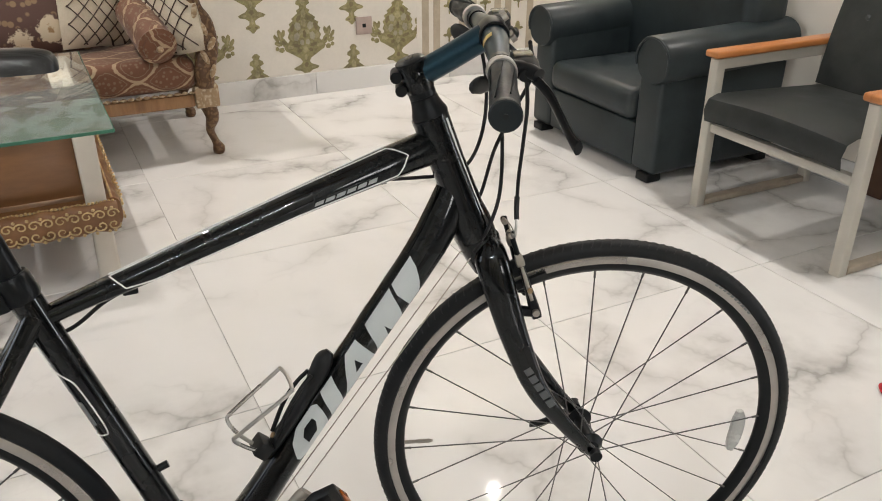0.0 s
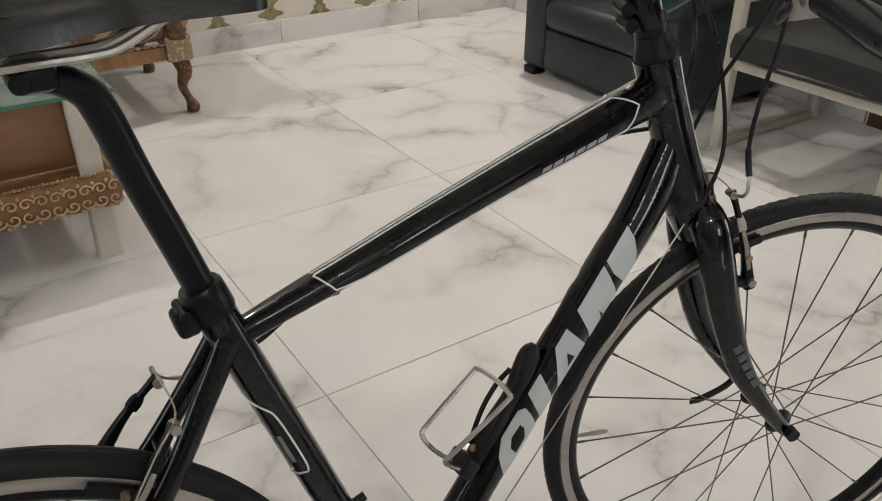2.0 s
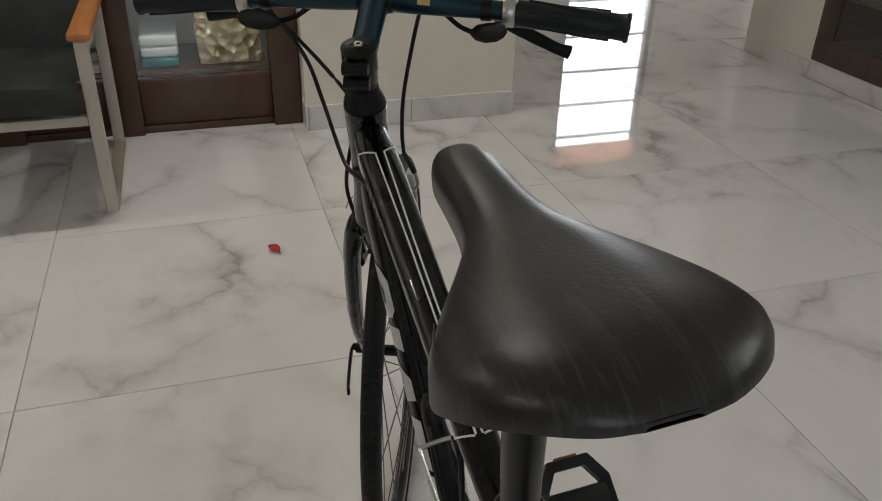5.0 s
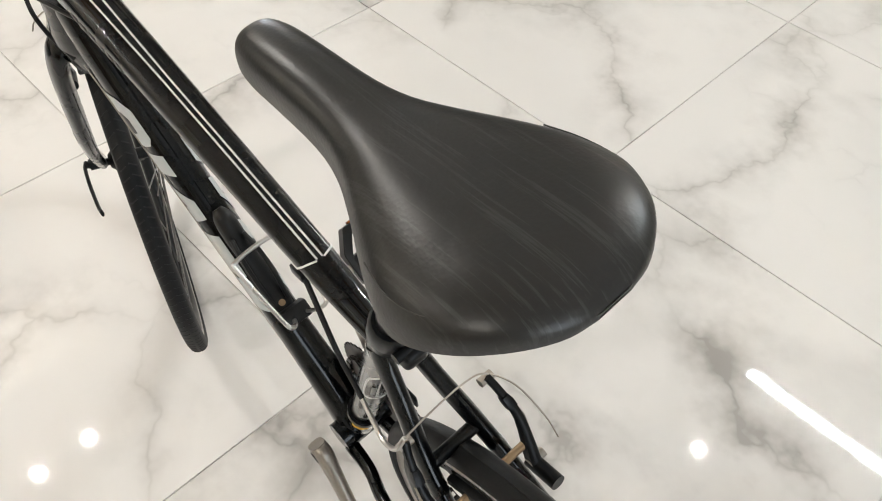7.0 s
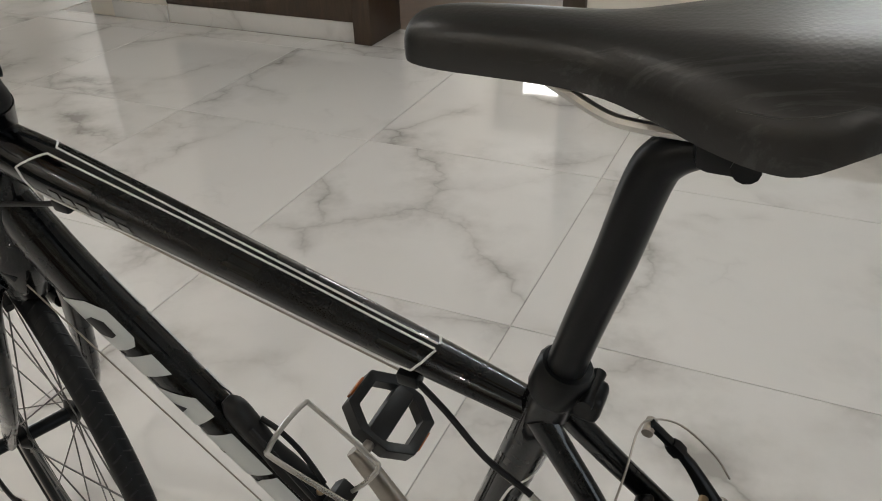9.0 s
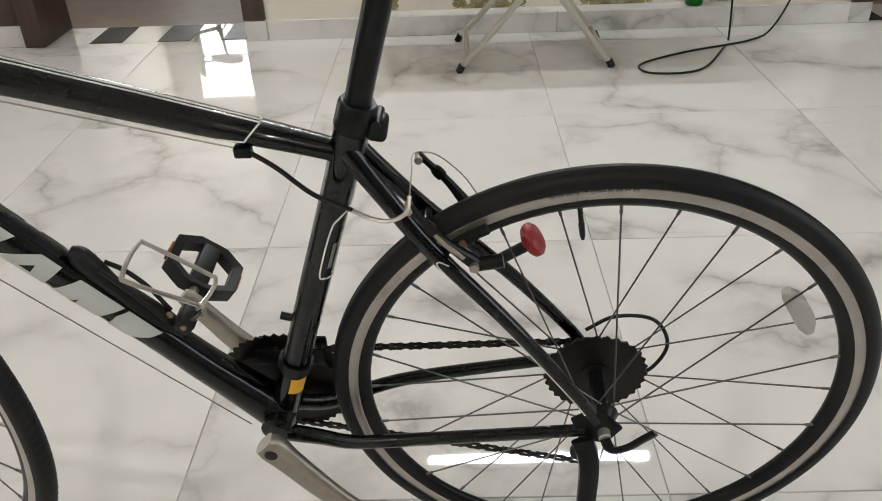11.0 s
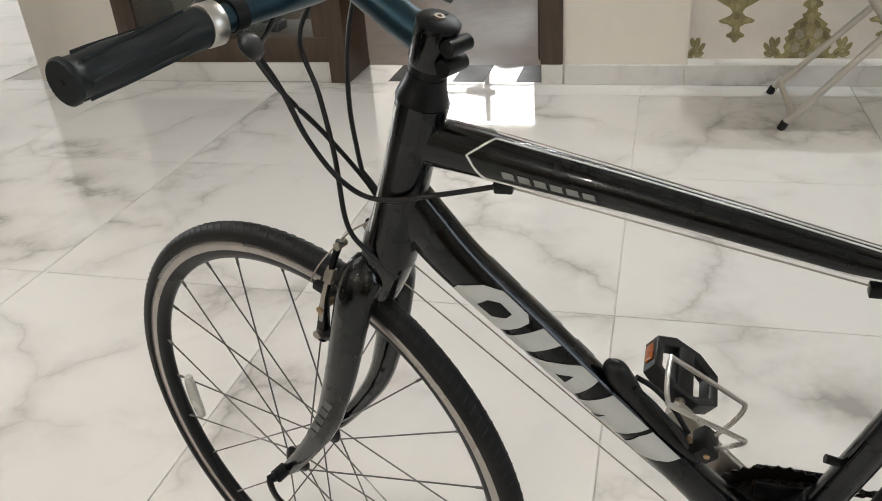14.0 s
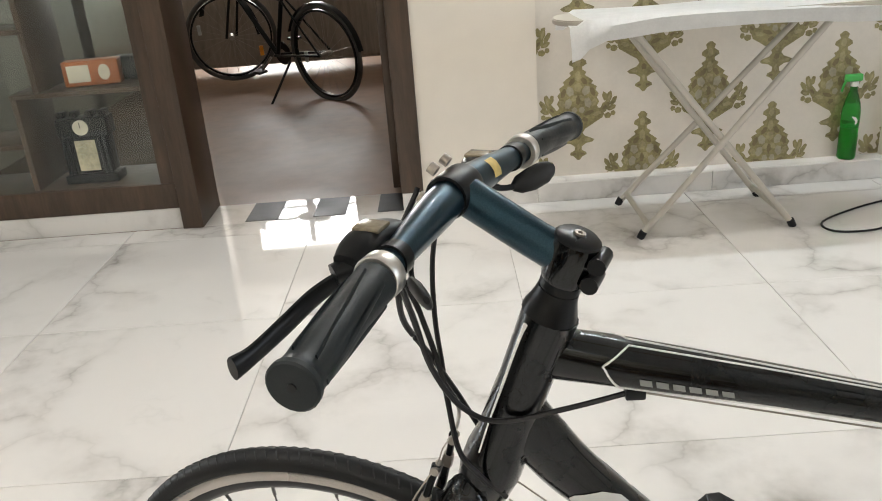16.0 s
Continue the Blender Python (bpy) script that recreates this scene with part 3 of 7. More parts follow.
for s in (1, -1):
    ss = [(-0.132, 0.011 * s, 0.702, 0.0085, 0.012), (-0.165, 0.019 * s, 0.655, 0.0085, 0.011), (-0.21, 0.031 * s, 0.595, 0.0085, 0.010), (-0.30, 0.046 * s, 0.492, 0.008, 0.0085), (-0.378, 0.058 * s, 0.388, 0.007, 0.008), (-0.400, 0.061 * s, 0.349, 0.006, 0.008)]
    stay = part("seat_stay", sweep(bmesh.new(), smooth_path(ss, 5), n=12), M["paint"], bike)
    STAYS.append((s, ss, stay))
    cs = [(-0.012, 0.026 * s, 0.281, 0.010, 0.014), (-0.055, 0.030 * s, 0.277, 0.009, 0.013), (-0.10, 0.043 * s, 0.284, 0.0085, 0.011), (-0.18, 0.053 * s, 0.303, 0.008, 0.010), (-0.389, 0.061 * s, 0.335, 0.007, 0.009)]
    part("chain_stay", sweep(bmesh.new(), smooth_path(cs, 5), n=12), M["paint"], bike)
    part("dropout", slab([(-0.371, 0.355), (-0.386, 0.320), (-0.416, 0.313), (-0.433, 0.340), (-0.416, 0.360), (-0.391, 0.370)], s * 0.058, s * 0.064, bevel=0.001), M["satinblack"], bike)
part("stay_bridge", new_rod((-0.205, -0.03, 0.602), (-0.205, 0.03, 0.602), 0.007), M["paint"], bike)


def tube_point(rows, u, th, lift=0.0008, power=2.3):
    """A point on a tube's skin: u along it (0 to 1), th round it (0 left side, 90 top)."""
    P = smooth_path(rows, 8)
    run = [0.0]
    for p, q in zip(P, P[1:]):
        run.append(run[-1] + float(np.linalg.norm((q - p)[:3])))
    want = min(max(u, 0), 1) * run[-1]
    i = max(k for k in range(len(P) - 1) if run[k] <= want + 1e-9)
    f = (want - run[i]) / (run[i + 1] - run[i])
    r = P[i] + (P[i + 1] - P[i]) * f
    t = Vector((P[i + 1] - P[i])[:3]).normalized()
    s = Vector((0, 1, 0))
    up = Vector((-t.z, 0, t.x))
    c, d = math.cos(radians(th)), math.sin(radians(th))
    c = math.copysign(abs(c) ** (2 / power), c)
    d = math.copysign(abs(d) ** (2 / power), d)
    return Vector(r[:3]) + s * (c * (r[3] + lift)) + up * (d * (r[4] + lift))


def stripe(rows, track, r, k=5, power=2.3, sharp=False):
    run = smooth_path(track, k)
    if sharp:
        run = [(a[0] + (b[0] - a[0]) * i / k, a[1] + (b[1] - a[1]) * i / k) for a, b in zip(track, track[1:]) for i in range(k)] + [track[-1]]
    pts = [tube_point(rows, u, th, 0.0002, power) for u, th in run]
    return sweep(bmesh.new(), [(*p, r, r) for p in pts], lat=(0, 1, 0), n=6)


def patch(rows, corners, power=2.3, cut=4, lift=0.0007):
    """A thin decal on a tube, from a drawn outline in (u, th), four corners, bent round the tube."""
    bm = bmesh.new()
    (a, b, c, d) = [np.array(p, float) for p in corners]
    grid = []
    for i in range(cut + 1):
        row = []
        for j in range(cut + 1):
            q = (a + (b - a) * j / cut) * (1 - i / cut) + (d + (c - d) * j / cut) * i / cut
            row.append(bm.verts.new(tube_point(rows, q[0], q[1], lift, power)))
        grid.append(row)
    for i in range(cut):
        for j in range(cut):
            bm.faces.new((grid[i][j], grid[i][j + 1], grid[i + 1][j + 1], grid[i + 1][j]))
    return bm


def join(parts):
    out = bmesh.new()
    for b in parts:
        me = bpy.data.meshes.new("tmp")
        b.to_mesh(me)
        out.from_mesh(me)
        b.free()
        bpy.data.meshes.remove(me)
    return out


def u_at(rows, x):
    P = smooth_path(rows, 8)
    run = [0.0]
    for p, q in zip(P, P[1:]):
        run.append(run[-1] + float(np.linalg.norm((q - p)[:3])))
    return float(np.interp(x, [p[0] for p in P], run)) / run[-1]


def emblem(rows, shape, xa, xb, side, lo, hi, power, lift=0.0009):
    """A flat outline (along, up) laid round a tube's side, between two stations of it."""
    bm = bmesh.new()
    bm.faces.new([bm.verts.new((a - 0.035 + 0.07 * h, h, 0)) for a, h in shape])
    bmesh.ops.triangulate(bm, faces=bm.faces[:])
    for k in range(1, 10):
        geom = bm.verts[:] + bm.edges[:] + bm.faces[:]
        bmesh.ops.bisect_plane(bm, geom=geom, plane_co=(0, k / 10, 0), plane_no=(0, 1, 0))
    ua, ub = u_at(rows, xa), u_at(rows, xb)
    for v in bm.verts:
        v.co = tube_point(rows, ua + (ub - ua) * v.co.x, side(lo + (hi - lo) * v.co.y), lift, power)
    return bm


for s in (0, 1):
    side = lambda th: th if s == 0 else 180 - th
    track = [(0.17, side(83)), (0.35, side(84)), (0.6, side(84)), (0.864, side(80)), (0.888, side(40)), (0.905, side(16)), (0.866, side(-36)), (0.80, side(-38)), (0.5, side(-40)), (0.25, side(-38)), (0.19, side(-15)), (0.178, side(30)), (0.168, side(80))]
    part("pinstripe", stripe(TOP, track, 0.0010, 6, sharp=True), M["line"], top_tube, "thin white pinstripe outline")
    # model lettering: plain small bars
    bars = []
    for i in range(6):
        u0 = (0.835 - 0.028 * i) if s == 0 else (0.645 + 0.028 * i)
        w = -0.021 if s == 0 else 0.023
        up = 0 if s == 0 else -9
        bars.append(patch(TOP, [(u0 + 0.006, side(up + 1)), (u0 + w + 0.006, side(up + 1)), (u0 + w, side(up - 14)), (u0, side(up - 14))], cut=2))
    # left bars take a darker grey than the right ones
    part("lettering", join(bars), M["midgrey"] if s else M["greydecal"], top_tube, "small silver lettering bars")
    # large lettering: five plain slanted shapes
    xa, xb = (0.336, 0.137) if s == 0 else (0.131, 0.327)
    shapes = [[(0.00, 0.30), (0.02, 0.75), (0.07, 1.0), (0.19, 1.0), (0.225, 0.84), (0.235, 0.55), (0.235, 0.0), (0.06, 0.0), (0.015, 0.12)],
              [(0.265, 0.0), (0.265, 1.0), (0.355, 1.0), (0.355, 0.0)],
              [(0.375, 0.0), (0.465, 1.0), (0.550, 1.0), (0.605, 0.0)],
              [(0.630, 0.0), (0.630, 1.0), (0.825, 1.0), (0.825, 0.0)],
              [(0.845, 0.62), (0.845, 1.0), (1.0, 1.0), (1.0, 0.62), (0.96, 0.0), (0.885, 0.0)]]
    slots = {0: [(0.095, 0.28), (0.085, 0.55), (0.11, 0.72), (0.17, 0.70), (0.18, 0.52), (0.16, 0.30)], 2: [(0.475, 0.30), (0.500, 0.60), (0.525, 0.30)], 3: [(0.712, 0.0), (0.712, 0.42), (0.742, 0.0)]}
    for k, shape in slots.items():
        part("lettering", emblem(DOWN, shape, xa, xb, side, -42, 52, 2.2, 0.0013), M["satinblack"], down_tube, "dark slot in a silver block shape")
    for shape in shapes:
        part("lettering", emblem(DOWN, shape, xa, xb, side, -42, 52, 2.2), M["decal"], down_tube, "plain silver block shape")
for s, ss, stay in STAYS:
    face = lambda th: th if s > 0 else 180 - th
    part("pinstripe", stripe(ss, [(0.36, face(-30)), (0.335, face(0)), (0.36, face(35)), (0.5, face(42)), (0.75, face(42)), (0.95, face(30))], 0.0008, power=2.0), M["line"], stay, "thin white pinstripe")
SEAT_ROWS = [(*r,) for r in st[:4]]
for s in (0, 1):
    side = lambda th: th if s == 0 else 180 - th
    track = [(0.90, side(95)), (0.82, side(88)), (0.78, side(35)), (0.74, side(12)), (0.60, side(10)), (0.585, side(35)), (0.585, side(60)), (0.585, side(95)), (0.60, side(118))]
    part("pinstripe", stripe(SEAT_ROWS, track, 0.0011, power=2.0), M["line"], seat_tube)
    part("lettering", patch(SEAT_ROWS, [(0.70, side(32)), (0.70, side(48)), (0.62, side(48)), (0.62, side(32))], 2.0), M["greydecal"], seat_tube, "small grey lettering bar")
part("sticker", patch(SEAT_ROWS, [(0.20, 70), (0.20, 0), (0.14, 0), (0.14, 70)], 2.0), M["yellow"], seat_tube, "worn yellow sticker")
for s_at in (0.18,):
    part("bolt", new_rod(seat_at(s_at) + Vector((0.015, 0, 0.005)), seat_at(s_at) + Vector((0.029, 0, 0.009)), 0.005), M["satinblack"], seat_tube)

# seat post, clamp and saddle
clamp = bmesh.new()
sweep(clamp, [(*seat_at(s), w, w) for s, w in ((0.455, 0.0185), (0.459, 0.0200), (0.483, 0.0200), (0.487, 0.0175))], n=18)
seat_clamp = part("seat_clamp", clamp, M["satinblack"], bike)
c0 = seat_at(0.471)
part("clamp_lever", box(bmesh.new(), (c0.x - 0.033, -0.013, c0.z - 0.022), (c0.x - 0.012, 0.012, c0.z + 0.003), 0.006, 3), M["satinblack"], seat_clamp, xf=Matrix.Translation(c0) @ Matrix.Rotation(radians(-10), 4, "Y") @ Matrix.Translation(-c0))
part("clamp_bolt", new_rod((c0.x - 0.022, -0.017, c0.z - 0.004), (c0.x - 0.022, 0.016, c0.z - 0.004), 0.0050), M["satinblack"], seat_clamp)
post = [(*seat_at(s), 0.0134, 0.0134) for s in (0.40, 0.46)] + [(-0.1585, 0.001, 0.79, 0.0134, 0.0134), (-0.176, 0.002, 0.85, 0.0134, 0.0134), (-0.1905, 0.002, 0.905, 0.0134, 0.0134), (-0.200, 0.0015, 0.923, 0.0136, 0.0128), (-0.218, 0.001, 0.933, 0.015, 0.011), (-0.240, 0.001, 0.937, 0.015, 0.009)]
seat_post = part("seat_post", sweep(bmesh.new(), smooth_path(post, 4), n=16), M["satinblack"], bike)
part("post_clamp", box(bmesh.new(), (-0.247, -0.022, 0.927), (-0.214, 0.023, 0.950), 0.008), M["satinblack"], seat_post)
part("clamp_bolt", new_rod((-0.240, -0.024, 0.936), (-0.240, 0.025, 0.936), 0.0070), M["satinblack"], seat_post)
SADDLE_YAW = 0.6


def saddle_mesh():
    # x, half width, crown height, skirt depth
    rows = [(-0.0480, 0.005, 0.969, 0.963), (-0.0500, 0.011, 0.976, 0.961), (-0.0565, 0.0168, 0.982, 0.960), (-0.075, 0.0205, 0.986, 0.960), (-0.105, 0.0217, 0.988, 0.9605), (-0.140, 0.0238, 0.989, 0.961), (-0.165, 0.0295, 0.990, 0.961), (-0.190, 0.0415, 0.993, 0.960),
            (-0.215, 0.0555, 0.996, 0.9585), (-0.238, 0.0660, 0.999, 0.9585), (-0.255, 0.0695, 1.001, 0.961), (-0.272, 0.0672, 1.003, 0.970), (-0.287, 0.0605, 1.004, 0.977), (-0.300, 0.0510, 1.003, 0.983), (-0.311, 0.0380, 1.000, 0.986), (-0.318, 0.0240, 0.995, 0.987), (-0.3205, 0.0105, 0.991, 0.988)]
    secs = []
    for x, w, z, low in smooth_path(rows, 3):
        sec = []
        dep = z - low
        for j in range(17):
            th = math.pi * j / 16
            c, s = math.cos(th), math.sin(th)
            y = w * math.copysign(abs(c) ** 0.8, c)
            dip = math.exp(-(y / 0.013) ** 2) * min(1, max(0, (-x - 0.12) / 0.08)) * 0.0018
            sec.append((x, y, low + dep * abs(s) ** 0.66 - dip))
        for j in range(1, 8):
            sec.append((x, -w + 2 * w * j / 8, low + 0.003))
        secs.append(sec)
    return loft(secs)


SAD = Matrix.Translation((-0.24, -0.002, 0.953)) @ pose(0, 0, 0, 0, 0, SADDLE_YAW) @ Matrix.Translation((0.2328, 0, -0.95)) @ Matrix.Diagonal((1.0055, 1, 1, 1))
saddle = part("saddle", saddle_mesh(), M["saddle"], bike, "worn matte black saddle with fine scratches", xf=SAD)
for s in (1, -1):
    part("seam", wire([(-0.226, 0.0585 * s, 0.980), (-0.245, 0.0632 * s, 0.982), (-0.266, 0.0620 * s, 0.9875), (-0.281, 0.0550 * s, 0.9935), (-0.292, 0.0470 * s, 0.9965)], 0.0005, 6, 5), M["seam"], saddle, "fine stitched seam", xf=SAD)
    rail = [(-0.085, 0.009 * s, 0.966), (-0.122, 0.015 * s, 0.964), (-0.138, 0.0175 * s, 0.9585), (-0.163, 0.021 * s, 0.9480), (-0.180, 0.022 * s, 0.9455), (-0.21, 0.022 * s, 0.9450), (-0.252, 0.022 * s, 0.9450), (-0.266, 0.024 * s, 0.9490), (-0.282, 0.029 * s, 0.964), (-0.296, 0.034 * s, 0.980)]
    part("rail", wire(rail, 0.0035, 5, 8), M["alloy"], saddle, "polished steel saddle rail", xf=SAD)
part("under_shell", box(bmesh.new(), (-0.300, -0.030, 0.968), (-0.270, 0.030, 0.984), 0.006), M["plastic"], saddle, xf=SAD)


# wheels
def wheel(name, centre, xf, spokes, hub_w, label, slick=False):
    m = xf @ Matrix.Translation(centre)
    rim = revolve(bmesh.new(), [(0.317, -0.0100), (0.304, -0.0106), (0.2965, -0.0095), (0.2895, -0.0045), (0.288, 0.0), (0.2895, 0.0045), (0.2965, 0.0095), (0.304, 0.0106), (0.317, 0.0100)], 96)
    w = part("wheel", rim, M["satinblack"], bike, label, local=m)
    for s in (1, -1):
        part("brake_track", revolve(bmesh.new(), [(0.3172, 0.0104 * s), (0.3160, 0.0112 * s), (0.3045, 0.0113 * s), (0.3030, 0.0104 * s)], 96), M["rim"], w, "worn silver brake track")
    tp = []
    for j in range(14):
        th = 2 * math.pi * j / 14
        tp.append((RW - 0.0146 + 0.0146 * math.cos(th) + (0.0 if math.cos(th) > -0.5 else 0.003), 0.0146 * math.sin(th)))
    tyre = bmesh.new()
    revolve(tyre, tp, 120)
    ty = part("tyre", tyre, M["tyre"], w, "black tyre with fine slanted tread")
    tread = bmesh.new()
    for i in range(0 if slick else 150):
        a = 2 * math.pi * i / 150
        for s in (1, -1):
            p = []
            for k in range(4):
                f = 0.0022 + 0.0030 * k
                th = math.asin(f / 0.0146)
                r = RW - 0.0146 + 0.01475 * math.cos(th)
                b = a + s * 0.004 + k * 0.0055
                p.append((r * math.cos(b), s * f, r * math.sin(b), 0.0011, 0.0005))
            sweep(tread, p, lat=(-math.sin(a), 0, math.cos(a)), n=4)
    if slick:
        revolve(tread, [(RW + 0.0002, -0.0012), (RW + 0.0002, 0.0012), (RW - 0.0008, 0.0012), (RW - 0.0008, -0.0012)], 120)
    tagged(part("tread", tread, M["rubber"], ty, smooth=False), kind="stuff")
    hub = bmesh.new()
    revolve(hub, [(0.0, -hub_w - 0.012), (0.006, -hub_w - 0.012), (0.006, -hub_w), (0.011, -hub_w), (0.020, -hub_w * 0.78), (0.020, -hub_w * 0.72), (0.010, -hub_w * 0.62), (0.0095, hub_w * 0.62), (0.020, hub_w * 0.72), (0.020, hub_w * 0.78), (0.011, hub_w), (0.006, hub_w), (0.006, hub_w + 0.012), (0.0, hub_w + 0.012)], 24, closed=False)
    part("hub", hub, M["satinblack"], w)
    one = None
    for i in range(spokes):
        s = 1 if i % 2 else -1
        a = 2 * math.pi * i / spokes
        lean = (0.95 if (i // 2) % 2 else -0.95) * (24 / spokes)
        p = Vector((0.019 * math.cos(a + lean), s * hub_w * 0.75, 0.019 * math.sin(a + lean)))
        q = Vector((0.2905 * math.cos(a), s * 0.002, 0.2905 * math.sin(a)))
        d = q - p
        if one is None:
            bm = bmesh.new()
            sweep(bm, [(0, 0, 0, 0.0011, 0.0011), (0, 0, 0.955, 0.0011, 0.0011), (0, 0, 0.956, 0.0019, 0.0019), (0, 0, 1, 0.0019, 0.0019)], n=6)
            ob = part("spoke", bm, M["steel"], w)
            one = ob.data
        else:
            ob = new("spoke", one)
            ob.parent = w
        ob.matrix_basis = Matrix.LocRotScale(p, d.to_track_quat("Z", "Y"), (1, 1, d.length))
    return w


front_wheel = wheel("wheel", FRONT, STEER @ Matrix.Identity(4), 24, 0.042, "steered front wheel with silver rim and black tyre")
rear_wheel = wheel("wheel", REAR, Matrix.Identity(4), 28, 0.055, "rear wheel with silver brake track and slick black tyre", True)


def rim_reflector(w, deg, mat):
    bm = bmesh.new()
    rows = []
    for k in range(7):
        f = k / 6 - 0.5
        a = radians(deg) + f * 0.30
        hw = 0.012 * (1 - (2 * f) ** 4 * 0.55)
        rows.append((0.258 * math.cos(a), 0.0, 0.258 * math.sin(a), 0.005, hw))
    sweep(bm, rows, lat=(0, 1, 0), n=10, power=3)
    part("reflector", bm, mat, w, "clear lens-shaped spoke reflector")


rim_reflector(front_wheel, -6, M["clear"])
rim_reflector(rear_wheel, 118 + 90 - 60, M["clear"])


def valve(w, deg, mat):
    a = radians(deg)
    c, s = math.cos(a), math.sin(a)
    bm = bmesh.new()
    sweep(bm, [(r * c, 0, r * s, q, q) for r, q in ((0.290, 0.0028), (0.268, 0.0028), (0.266, 0.0035), (0.250, 0.0032), (0.244, 0.0018))], n=8)
    part("valve", bm, mat, w)


valve(front_wheel, 178, M["dullalloy"])
valve(rear_wheel, 81.5, M["rubber"])

def tyre_mark(w, start, count, step, r, sides):
    """Raised maker's lettering on a tyre's wall, as plain bars."""
    bm = bmesh.new()
    for s in sides:
        for i in range(count):
            a0, a1 = radians(start + step * i), radians(start + step * (i + 0.72))
            th = math.asin((RW - 0.0146 - r) / 0.0147)
            vs = []
            for a in (a0, (a0 + a1) / 2, a1):
                for d in (-0.0022, 0.0022):
                    y = math.sqrt(max(0.0, 0.01495 ** 2 - (r + d - (RW - 0.0146)) ** 2))
                    vs.append(bm.verts.new(((r + d) * math.cos(a), s * y, (r + d) * math.sin(a))))
            bm.faces.new((vs[0], vs[1], vs[3], vs[2]))
            bm.faces.new((vs[2], vs[3], vs[5], vs[4]))
    tagged(part("tyre_mark", bm, M["greydecal"], w, "grey moulded tyre marks"), kind="stuff")


tyre_mark(rear_wheel, 76, 11, 1.55, 0.3135, (1, -1))
tyre_mark(rear_wheel, -112, 4, 1.3, 0.3135, (1, -1))
tyre_mark(front_wheel, 40, 10, 1.55, 0.3135, (1, -1))

# fork, steered
crown = bmesh.new()
sweep(crown, [(*on_axis(z), w, w) for z, w in ((0.640, 0.020), (0.655, 0.0235), (0.672, 0.0265), (0.688, 0.0285), (0.691, 0.0285))], n=18)
fork = part("fork", crown, M["paint"], bike, "dark curved fork", xf=STEER)
for s in (1, -1):
    bl = [(0.432, 0.006 * s, 0.672, 0.018, 0.022), (0.437, 0.022 * s, 0.672, 0.017, 0.023), (0.442, 0.0345 * s, 0.655, 0.0135, 0.0235), (0.452, 0.0415 * s, 0.615, 0.0125, 0.0225), (0.473, 0.0465 * s, 0.540, 0.0120, 0.0200), (0.503, 0.0505 * s, 0.460, 0.0105, 0.0165), (0.545, 0.0525 * s, 0.395, 0.0085, 0.0125), (0.584, 0.0520 * s, 0.345, 0.0075, 0.010), (0.5956, 0.0515 * s, 0.332, 0.006, 0.009)]
    blade = part("blade", sweep(bmesh.new(), smooth_path(bl, 5), n=16), M["paint"], fork, xf=STEER)
    mk = [(0.486, 0.0598 * s, 0.502), (0.505, 0.0613 * s, 0.468), (0.528, 0.0615 * s, 0.430)]
    run = smooth_path(mk, 10)
    for q in range(5):
        part("lettering", sweep(bmesh.new(), [(*p, 0.0008, 0.0065) for p in run[q * 4:q * 4 + 4]], n=6), M["faintdecal"], fork, "small faint grey lettering bar", xf=STEER)
    part("axle_nut", new_rod((0.5956, 0.055 * s, RW), (0.5956, 0.072 * s if s > 0 else -0.068, RW), 0.0095), M["satinblack"], fork, xf=STEER)
lever = [(0.5956, 0.072, RW), (0.600, 0.080, RW - 0.004), (0.585, 0.083, RW - 0.028), (0.545, 0.080, RW - 0.042), (0.525, 0.076, RW - 0.040)]
part("release_lever", sweep(bmesh.new(), [(*p, 0.003, 0.007) for p in smooth_path(lever, 4)], n=8), M["satinblack"], fork, "black quick release lever", xf=STEER)


